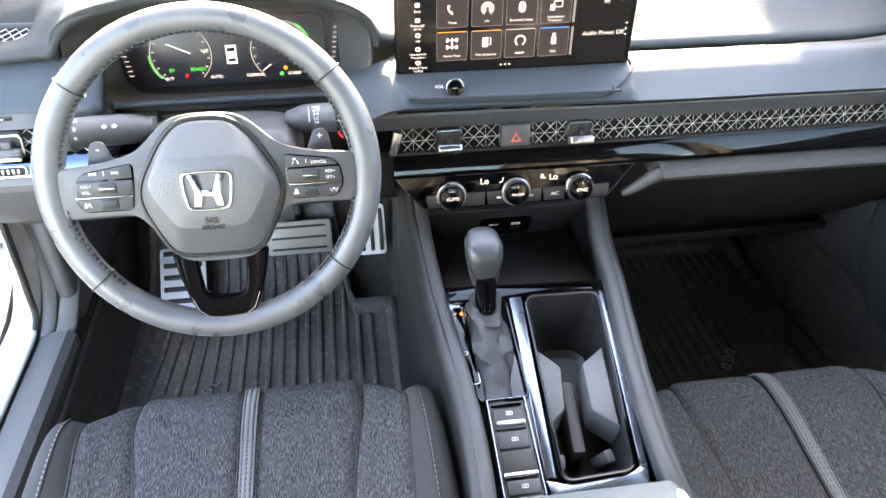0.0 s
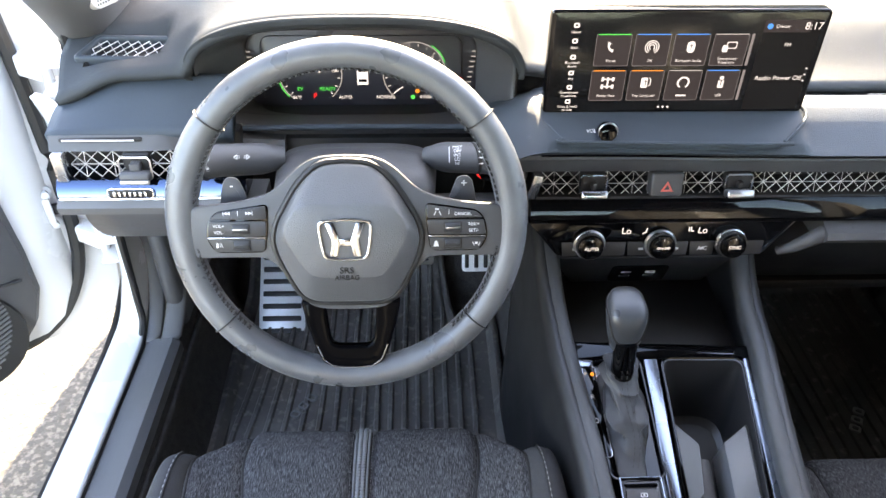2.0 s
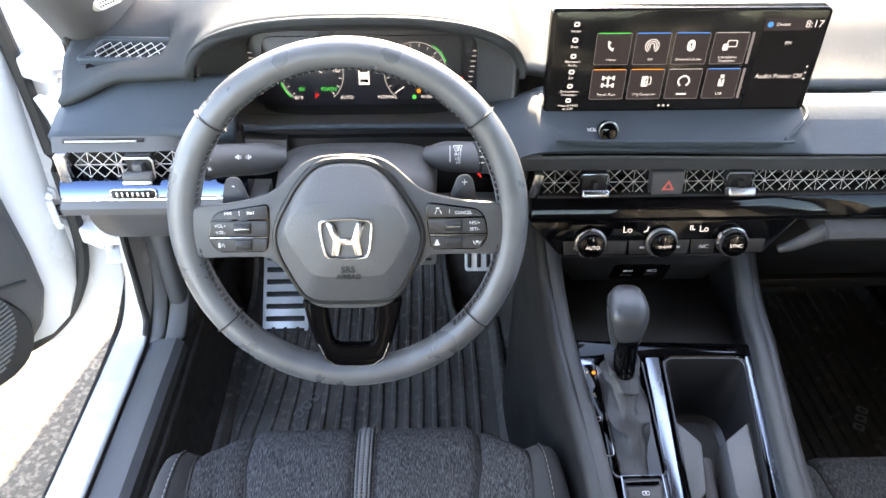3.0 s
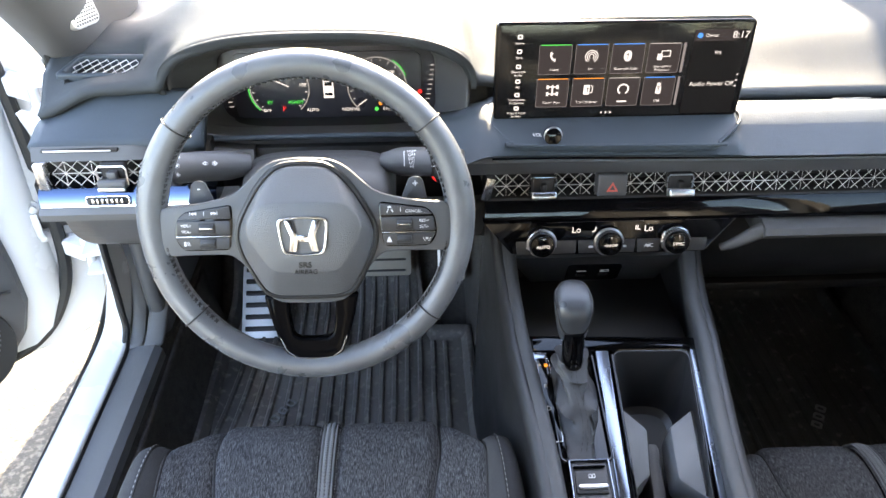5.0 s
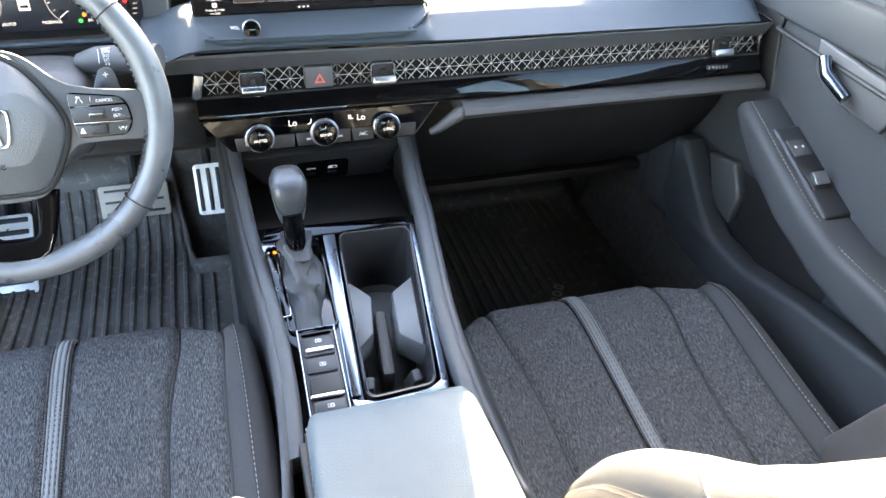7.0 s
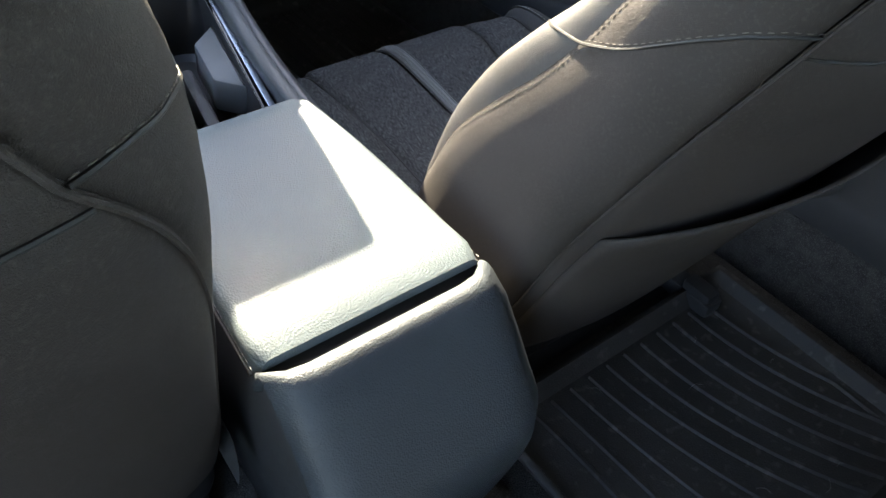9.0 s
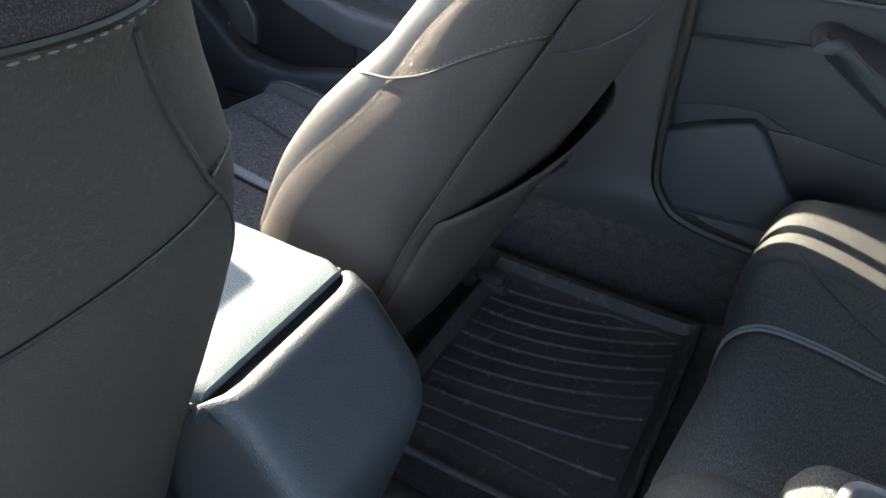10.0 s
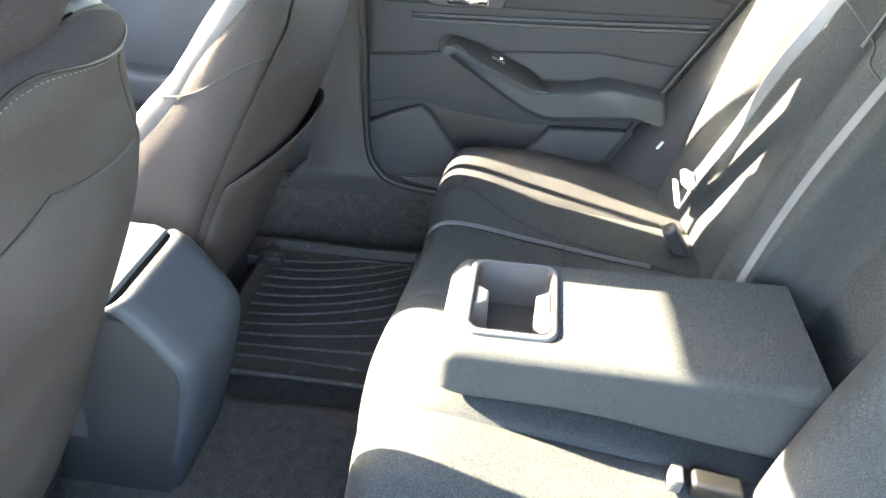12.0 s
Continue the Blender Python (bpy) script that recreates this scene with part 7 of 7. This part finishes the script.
# ---- doors ----
def rear_door(side):
    d = thing("rear_door", "closed rear door with charcoal panel, armrest and map pocket", "car door", (side * 0.72, -1.0, 0.4))
    def skin(u, v):
        y = -0.70 - 0.80 * u
        z = 0.40 + 0.55 * v
        x = 0.725 - 0.012 * math.sin(math.pi * v) + 0.02 * smoothstep(0.7, 1.0, v) - 0.0
        return side * x, y, z
    part("door_panel", grid(skin, 20, 20), DOORP, d, "charcoal moulded door panel", thick=0.02 * (1 if side > 0 else -1))
    part("upper_panel", outline_plate([(-0.72, 0.826), (-0.72, 0.94), (-1.5, 0.97), (-1.5, 0.842), (-1.1, 0.832)], side * 0.700, 0.03, side, 0.006), DOORP, d, "smooth upper panel")
    for dz in (0.0, -0.011):
        part("trim_line", tube([(side * 0.7085, -0.815, 0.805 + dz), (side * 0.7075, -1.1, 0.812 + dz), (side * 0.708, -1.405, 0.825 + dz)], 0.0045, 8), PLASTIC, d, "double moulded line")
    mid = [(-0.715, 0.715), (-0.715, 0.60), (-0.78, 0.618), (-0.845, 0.622), (-0.90, 0.60), (-1.06, 0.585), (-1.4, 0.60), (-1.45, 0.73), (-1.2, 0.755), (-0.9, 0.735)]
    part("mid_panel", outline_plate(mid, side * 0.7085, 0.02, side, 0.005), DOORP, d, "charcoal middle panel")
    # armrest: sloping grip at the front, level pad behind
    arm = [(-0.872, 0.752), (-0.886, 0.768), (-0.912, 0.766), (-0.99, 0.722), (-1.075, 0.683), (-1.16, 0.690), (-1.22, 0.708), (-1.345, 0.690), (-1.36, 0.64), (-1.30, 0.622), (-1.11, 0.607), (-1.065, 0.622), (-0.98, 0.675), (-0.905, 0.725)]
    mid_y, mid_z = -1.1, 0.69
    n_top = 8
    rings = []
    for x, inset, lift in ((0.722, 0.0, 0.0), (0.688, 0.0, 0.0), (0.660, 0.004, 0.012), (0.651, 0.008, 0.022), (0.648, 0.014, 0.026)):
        ring = []
        for i, (y, z) in enumerate(arm):
            low = i > n_top
            y2 = y + math.copysign(min(inset, abs(y - mid_y)), mid_y - y) * (1 if abs(y - mid_y) > 0.15 else 0)
            ring.append((y2, z + (lift if low else -inset * 0.7)))
        rings.append([(side * x, y, z) for y, z in soft_poly(ring, 0.012, 3)])
    ar = part("armrest", loft(rings), DOORSOFT, d, "smooth charcoal armrest and grip", angle=35)
    near = [(-0.893, 0.7645), (-0.94, 0.7455), (-0.99, 0.7235), (-1.075, 0.6850), (-1.108, 0.6835)]
    far = [(-0.905, 0.7665), (-0.958, 0.7545), (-1.01, 0.7345), (-1.066, 0.7095), (-1.1, 0.6815)]
    plate_rings = [[(side * 0.653, a[0], a[1]), (side * 0.657, a[0], a[1] + 0.003), (side * 0.700, b[0], b[1] + 0.003), (side * 0.705, b[0], b[1] - 0.002), (side * 0.705, b[0], b[1] - 0.02), (side * 0.653, a[0], a[1] - 0.012)] for a, b in zip(near, far)]
    part("switch_plate", loft(plate_rings), WALLP, ar, "black switch plate along the grip")
    for pts in ([(-0.7235, 0.7133), (-0.8492, 0.724)], [(-1.085, 0.6875), (-1.2132, 0.6965)], [(-0.7201, 0.4388), (-0.8808, 0.4547), (-1.33, 0.478)]):
        part("panel_seam", tube([(side * 0.7083 if pts[0][1] > 0.5 else side * 0.6895, y, z) for y, z in pts], 0.0022, 6), SEAL, d)
    part("window_switch", rbox((0.022, 0.03, 0.008), (side * 0.681, -1.000, 0.7345), (24, 0, 0), 0.003), PLASTIC, ar, "window switch")
    part("switch_tip", rbox((0.013, 0.009, 0.004), (side * 0.681, -1.006, 0.7370), (24, 0, 0), 0.0015), CHROME, ar, "bright switch tip")
    # map pocket
    pk = [(-0.72, 0.565), (-0.78, 0.592), (-0.84, 0.612), (-0.862, 0.60), (-0.925, 0.51), (-0.945, 0.498), (-1.04, 0.505), (-1.065, 0.518), (-1.12, 0.588), (-1.33, 0.60), (-1.33, 0.47), (-0.72, 0.43)]
    part("map_pocket", outline_plate(pk, side * 0.690, 0.035, side, 0.008, 3), DOORP, d, "moulded map pocket front")
    # dark plate over the door skin paints the shade of the pocket recess
    part("pocket_shade", outline_plate([(-0.83, 0.60), (-0.93, 0.49), (-1.06, 0.50), (-1.12, 0.59), (-1.0, 0.605)], side * 0.7095, 0.006, side, 0.002), WALLP, d, "dark plate for the shade inside the pocket")
    part("lower_panel", outline_plate([(-0.72, 0.432), (-1.35, 0.47), (-1.35, 0.36), (-0.75, 0.36)], side * 0.697, 0.03, side, 0.006), PLASTIC, d, "dark lower panel")
    # handle with bright lever
    hb = part("handle_bezel", outline_plate([(y, z) for y, z in rounded(0.16, 0.05, 0.02, 5, -0.925, 0.852)], side * 0.697, 0.012, side, 0.004), PLASTIC, d, "oval handle recess")
    part("lever", rbox((0.014, 0.085, 0.022), (side * 0.690, -0.93, 0.846), bevel=0.006, seg=3), CHROME, hb, "bright door lever")
    part("upper_line", tube([(side * 0.703, -1.28, 0.895), (side * 0.703, -1.44, 0.872)], 0.004, 8), SEAL, d)
    return d


rear_door(1)


def front_door_closed(side):
    d = thing("front_door", "closed front passenger door with charcoal panel and switch armrest", "car door", (side * 0.72, -0.1, 0.4))
    def skin(u, v):
        y = 0.42 - 1.06 * u
        z = 0.38 + 0.58 * v
        return side * (0.735 - 0.014 * math.sin(math.pi * v) + 0.01 * smoothstep(0.8, 1.0, v)), y, z
    part("door_panel", grid(skin, 20, 20), DOORP, d, "charcoal moulded door panel", thick=0.02 * (1 if side > 0 else -1))
    part("upper_panel", outline_plate([(0.30, 0.86), (0.18, 0.925), (-0.65, 0.94), (-0.65, 0.852), (-0.1, 0.862), (0.12, 0.86)], side * 0.718, 0.03, side, 0.008), DOORP, d, "smooth upper panel")
    part("trim_line", tube([(side * 0.714, 0.145, 0.846), (side * 0.711, -0.2, 0.836), (side * 0.711, -0.62, 0.83)], 0.004, 8), SEAL, d, "dark moulded line")
    arm = [(0.112, 0.722), (0.118, 0.738), (0.10, 0.747), (0.06, 0.730), (-0.005, 0.70), (-0.094, 0.663), (-0.164, 0.644), (-0.3, 0.638), (-0.42, 0.636), (-0.42, 0.565), (-0.2, 0.572), (-0.135, 0.583), (-0.036, 0.617), (0.045, 0.662), (0.09, 0.70)]
    ar = part("armrest", outline_plate(arm, side * 0.652, 0.08, side, 0.014, 4), DOORP, d, "padded armrest with stitched edge")
    stitches([(side * 0.6685, y, z + 0.0008) for y, z in ((p.x, p.y) for p in spline([(0.10, 0.747), (0.06, 0.730), (-0.005, 0.70), (-0.094, 0.663), (-0.164, 0.644), (-0.3, 0.638)], 40))], THREAD, ar, 0.004, 0.003, 0.0008)
    sp = part("switch_plate", rbox((0.05, 0.17, 0.014), (side * 0.700, -0.03, 0.690), (23, 0, 0), 0.006, 3), WALLP, ar, "black switch plate")
    part("lock_switch", rbox((0.03, 0.03, 0.006), (side * 0.698, 0.005, 0.7115), (23, 0, 0), 0.002), PLASTIC, sp, "lock switch with pale marks")
    part("symbol", join(rbox((0.003, 0.004, 0.001), (side * 0.692, 0.005, 0.7148), (23, 0, 0), 0), rbox((0.003, 0.004, 0.001), (side * 0.705, 0.005, 0.7148), (23, 0, 0), 0)), PRINT, sp)
    part("window_recess", rbox((0.034, 0.046, 0.004), (side * 0.698, -0.045, 0.6905), (23, 0, 0), 0.002), DEEP, sp)
    part("window_switch", rbox((0.026, 0.022, 0.012), (side * 0.698, -0.053, 0.693), (38, 0, 0), 0.003), SATIN, sp, "window switch with bright tip")
    # lever recess
    hb = part("handle_bezel", outline_plate([(0.055, 0.865), (-0.08, 0.855), (-0.12, 0.83), (-0.10, 0.79), (-0.0, 0.795), (0.045, 0.82)], side * 0.713, 0.012, side, 0.004), PLASTIC, d, "handle recess")
    part("lever", tube([(side * 0.70, 0.02, 0.85), (side * 0.693, 0.0, 0.833), (side * 0.70, -0.04, 0.815)], 0.009, 10), BLACKCHROME, hb, "satin metal lever")
    # pocket with raised front
    pk = [(0.27, 0.60), (0.237, 0.602), (0.222, 0.588), (0.135, 0.505), (0.10, 0.484), (0.014, 0.478), (-0.135, 0.512), (-0.3, 0.54), (-0.49, 0.55), (-0.49, 0.40), (0.2, 0.40), (0.27, 0.47)]
    part("map_pocket", outline_plate(pk, side * 0.672, 0.05, side, 0.012, 3), DOORP, d, "moulded map pocket front")
    # black plate paints the shade within this pocket
    part("pocket_shade", outline_plate([(0.24, 0.60), (0.12, 0.47), (-0.12, 0.49), (-0.14, 0.61)], side * 0.722, 0.006, side, 0.002), DEEP, d, "dark plate for the shade inside the pocket")
    part("pocket_block", outline_plate([(0.205, 0.595), (0.133, 0.612), (0.098, 0.56), (0.105, 0.50), (0.16, 0.515)], side * 0.705, 0.02, side, 0.006), PLASTIC, d, "raised block inside the pocket")
    part("speaker_cover", outline_plate([(0.36, 0.56), (0.25, 0.585), (0.2, 0.5), (0.24, 0.42), (0.36, 0.42)], side * 0.688, 0.03, side, 0.01), PLASTIC, d, "dark kick panel")
    return d


front_door_closed(1)

# middle pillar trim with seal, right side
def pillar(side):
    rings = []
    for z, y0, y1, x in ((0.385, -0.50, -1.05, 0.684), (0.405, -0.53, -0.93, 0.685), (0.425, -0.55, -0.82, 0.687), (0.45, -0.575, -0.755, 0.688), (0.50, -0.59, -0.722, 0.688), (0.62, -0.595, -0.712, 0.688), (0.8, -0.60, -0.708, 0.688), (1.0, -0.60, -0.70, 0.67), (1.2, -0.62, -0.70, 0.63), (1.36, -0.64, -0.70, 0.60)):
        rings.append([(side * (x + 0.05), y0, z), (side * (x + 0.008), y0, z), (side * x, y0 - 0.012, z), (side * x, y1 + 0.012, z), (side * (x + 0.008), y1, z), (side * (x + 0.05), y1, z)])
    return loft(rings)


solo("pillar_middle_right", pillar(1), DARKTRIM, "grey plastic trim of the middle pillar", "pillar", kind="structure")
solo("pillar_middle_left", pillar(-1), DARKTRIM, "grey plastic trim of the middle pillar", "pillar", kind="structure")
for sg, nm in ((1, "right"), (-1, "left")):
    solo("door_seal_" + nm, tube(spline([(sg * 0.65, -0.72, 1.25), (sg * 0.686, -0.716, 1.0), (sg * 0.692, -0.718, 0.75), (sg * 0.692, -0.722, 0.52), (sg * 0.69, -0.745, 0.452), (sg * 0.686, -0.80, 0.42), (sg * 0.684, -0.95, 0.408), (sg * 0.684, -1.2, 0.405)], 50), 0.009, 8), SEAL, "black rubber door seal", "seal", kind="structure")
    solo("kick_panel_" + nm, rbox((0.03, 0.4, 0.36), (sg * 0.712, 0.56, 0.54), bevel=0.02, seg=3), PLASTIC, "dark plastic kick panel ahead of the door", "trim", kind="structure")

# rear roof pillars and back window, unseen, added to cut light from behind
for sg, nm in ((1, "right"), (-1, "left")):
    rings = []
    for z, x0, x1, y0, y1 in ((0.93, 0.60, 0.76, -1.50, -2.12), (1.05, 0.58, 0.73, -1.49, -2.04), (1.18, 0.54, 0.68, -1.48, -1.90), (1.30, 0.50, 0.62, -1.46, -1.74)):
        rings.append([(sg * x0, y0, z), (sg * x1, y0 - 0.02, z), (sg * x1, y1, z), (sg * x0, y1, z)])
    solo("pillar_rear_" + nm, loft(rings), HEADLINER, "dark trim of the unseen rear roof pillar", "pillar", kind="structure")
solo("window_4", rbox((1.14, 0.006, 0.47), (0, -1.935, 1.125), (-57, 0, 0), 0.002), TINTED, "unseen back window glass, tinted to cut light", "window", kind="structure")
# side and rear glass
for nm, pts in (("window_2", [(0.735, 0.25, 0.95), (0.735, -0.62, 0.96), (0.60, -0.64, 1.34), (0.60, -0.1, 1.34)]), ("window_3", [(0.73, -0.73, 0.965), (0.73, -1.45, 0.99), (0.60, -1.5, 1.27), (0.60, -0.72, 1.33)])):
    bm = bmesh.new()
    bm.faces.new([bm.verts.new(p) for p in pts])
    g = solo(nm, bm, TINTED, "tinted side window glass", "window", kind="structure", thick=0.004)
    g.visible_shadow = False


def open_front_door():
    """The driver's door, swung wide on its hinges; only its front end is near the opening."""
    hx, hy = -0.87, 0.505
    M = pose(hx, hy, 0, 0, 0, -57)
    d = thing("open_door", "open white driver's door with dark inner panel and speaker", "car door", (hx, hy, 0.3))
    # in the door's own frame -y runs from the hinge to the free edge and x looks into the cabin
    def ring(z, b):
        return [(-0.15, 0.02 - b, z), (-0.10, 0.045 - b, z), (-0.04, 0.035 - b, z), (-0.008, 0.015 - b, z), (0.0, -0.015 - b, z), (0.0, -0.4, z), (0.0, -1.0, z), (-0.13, -1.02, z), (-0.17, -0.5, z)]
    body = loft([ring(0.315, 0.06), ring(0.325, 0.03), ring(0.36, 0.01), ring(0.45, 0.0), ring(0.6, 0.0), ring(0.75, -0.002), ring(0.86, -0.004), ring(0.95, -0.004)])
    part("door_shell", moved(body, M), WHITE, d, "white painted door shell")
    part("shell_step", moved(loft([[(0.0, -0.055 - b, z), (0.02, -0.075 - b, z), (0.024, -0.11 - b, z), (0.024, -0.9, z), (0, -0.92, z)] for z, b in ((0.345, 0.06), (0.37, 0.025), (0.43, 0.0), (0.6, 0.0), (0.9, -0.01))]), M), WHITE, d, "white inner step of the door shell")
    trim = loft([[(0.02, -0.118 - q, z), (0.042, -0.128 - q, z), (0.055, -0.16 - q, z), (0.055, -0.95, z), (0.002, -0.98, z)] for z, q in ((0.338, 0.09), (0.35, 0.055), (0.39, 0.02), (0.45, 0.0), (0.53, 0.0), (0.65, 0.008), (0.8, 0.02), (0.95, 0.04))])
    part("inner_panel", moved(trim, M), PLASTIC, d, "dark grey inner door panel")
    part("panel_line", moved(tube([(0.056, -0.14, 0.497), (0.056, -0.5, 0.515)], 0.003, 6), M), SEAL, d)
    grille = part("speaker_grille", moved(disc(0.105, 0.014, (0.056, -0.265, 0.412), (0, 90, 0), 48, 0.003), M), DEEP, d, "round black speaker grille")
    part("grille_bars", moved(join(*[rbox((0.004, 0.19 * math.sqrt(max(0.02, 1 - (k / 11.5) ** 2)), 0.0028), (0.0645, -0.265, 0.412 + 0.0085 * k), (24, 0, 0), 0) for k in range(-11, 12)]), M), TRIM, grille, "slanted grille bars")
    part("door_seal", moved(tube(spline([(0.008, -0.045, 0.95), (0.008, -0.036, 0.8), (0.008, -0.034, 0.62), (0.008, -0.042, 0.49), (0.008, -0.07, 0.41), (0.008, -0.12, 0.352), (0.008, -0.2, 0.325), (0.008, -0.4, 0.318)], 40), 0.0115, 8), M), SEAL, d, "black rubber door seal")
    for z in (0.612, 0.552):
        part("bolt", moved(join(disc(0.013, 0.004, (0.003, -0.061, z), (0, 90, 0), 20), disc(0.007, 0.012, (0.008, -0.061, z), (0, 90, 0), 6)), M), WHITE, d, "painted bolt head")
    return d


open_front_door()
# hinge pillar of the body, white, with hinges and check strap
solo("hinge_pillar", loft([[(-0.752, 0.34, z), (-0.765, 0.40, z), (-0.79, 0.50, z), (-0.80, 0.62, z), (-0.86, 0.70, z), (-0.90, 0.90, z), (-0.75, 0.90, z), (-0.735, 0.45, z)] for z in (0.34, 0.45, 0.7, 0.93)]), WHITE, "white painted hinge pillar of the body", "car body", kind="structure")
solo("fender", loft([[(-0.86, 0.72, z), (-0.93 - b, 0.70, z), (-0.95 - b, 0.9, z), (-0.95 - b, 1.6, z), (-0.8, 1.6, z)] for z, b in ((0.25, -0.02), (0.5, 0.0), (0.75, 0.0), (0.88, -0.02), (0.93, -0.06))]), WHITE, "white front wing of the car", "car body", kind="structure")
for z in (0.525, 0.835):
    h = thing("door_hinge", "white painted door hinge with bolts", "hinge", (-0.83, 0.46, z), group="door hinges")
    body_leaf = part("body_leaf", rbox((0.066, 0.085, 0.006), (-0.805, 0.455, z + 0.024), (0, 0, 8), 0.002), WHITE, h, "flat arm bolted to the hinge pillar")
    part("lower_arm", rbox((0.066, 0.06, 0.006), (-0.808, 0.452, z - 0.022), (0, 0, 8), 0.002), WHITE, body_leaf)
    part("back_plate", rbox((0.010, 0.115, 0.075), (-0.781, 0.452, z), (0, 0, 14), 0.004), WHITE, body_leaf)
    part("knuckle", disc(0.0085, 0.062, (-0.842, 0.458, z), seg=20), WHITE, h, "upright hinge pin")
    part("door_leaf", rbox((0.075, 0.03, 0.034), (-0.872, 0.476, z), (0, 0, -28), 0.006), WHITE, h, "arm fixed to the door")
    for dy, dz in ((-0.052, -0.03), (0.03, -0.03), (-0.045, 0.036)):
        part("bolt", join(disc(0.011, 0.004, (-0.787, 0.452 + dy, z + dz), (0, 90, 14), 20), disc(0.0065, 0.014, (-0.790, 0.452 + dy, z + dz), (0, 90, 14), 6)), WHITE, h, "hexagonal bolt")
ck = thing("check_strap", "black metal door check strap", "check strap", (-0.8, 0.5, 0.58))
part("strap", rbox((0.15, 0.010, 0.020), (-0.858, 0.490, 0.577), (0, 0, 17), 0.003), SEAL, ck)
part("bracket", rbox((0.012, 0.03, 0.05), (-0.922, 0.470, 0.58), (0, 0, 30), 0.003), WHITE, ck, "painted bracket on the door")
sealb = solo("door_seal_front_left", tube(spline([(-0.722, 0.30, 1.0), (-0.738, 0.33, 0.85), (-0.750, 0.335, 0.65), (-0.755, 0.335, 0.5), (-0.754, 0.315, 0.44), (-0.753, 0.2, 0.424), (-0.753, -0.5, 0.424)], 40), 0.006, 8), SEAL, "black rubber seal round the doorway", "seal", kind="structure")

tw = thing("tweeter", "small silver tweeter grille on the roof pillar foot", "speaker", (-0.662, 0.30, 1.0))
TW = Matrix.Translation((-0.6615, 0.2995, 1.003)) @ Vector((0.88, -0.38, 0.28)).to_track_quat("Z", "Y").to_matrix().to_4x4()
part("grille", plate(rounded(0.046, 0.034, 0.01), 0.012, TW, 0.002), MESH, tw, "perforated silver grille")
part("holes", moved(join(*[disc(0.0012, 0.0006, (-0.017 + 0.0042 * i + 0.0021 * (j % 2), -0.012 + 0.004 * j, 0.0002), bevel=0, seg=8) for i in range(9) for j in range(7)]), TW), SEAL, tw)

solo("seal_rear_right", tube([(0.694, -1.212 - 0.583 * (z - 0.47), z) for z in (0.47, 0.6, 0.75, 0.9, 1.05)], 0.006, 8), SEAL, "black seal between rear door and seat side", "seal", kind="structure")

# a few pale hairs lying on the rear mat and carpet
rng = random.Random(5)
hairs = []
for k in range(9):
    x, y, a = 0.22 + 0.36 * rng.random(), -0.85 + 0.30 * rng.random(), rng.uniform(0, math.pi)
    n = 0.004 + 0.008 * rng.random()
    hairs.append(tube(spline([(x, y, 0.2625), (x + n * math.cos(a), y + n * math.sin(a), 0.2640), (x + 2 * n * math.cos(a + 0.4), y + 2 * n * math.sin(a + 0.4), 0.2625)], 6), 0.00022, 4))
solo("lint", join(*hairs), THREAD, "a few pale hairs lying on the rubber mat", "lint", kind="stuff")
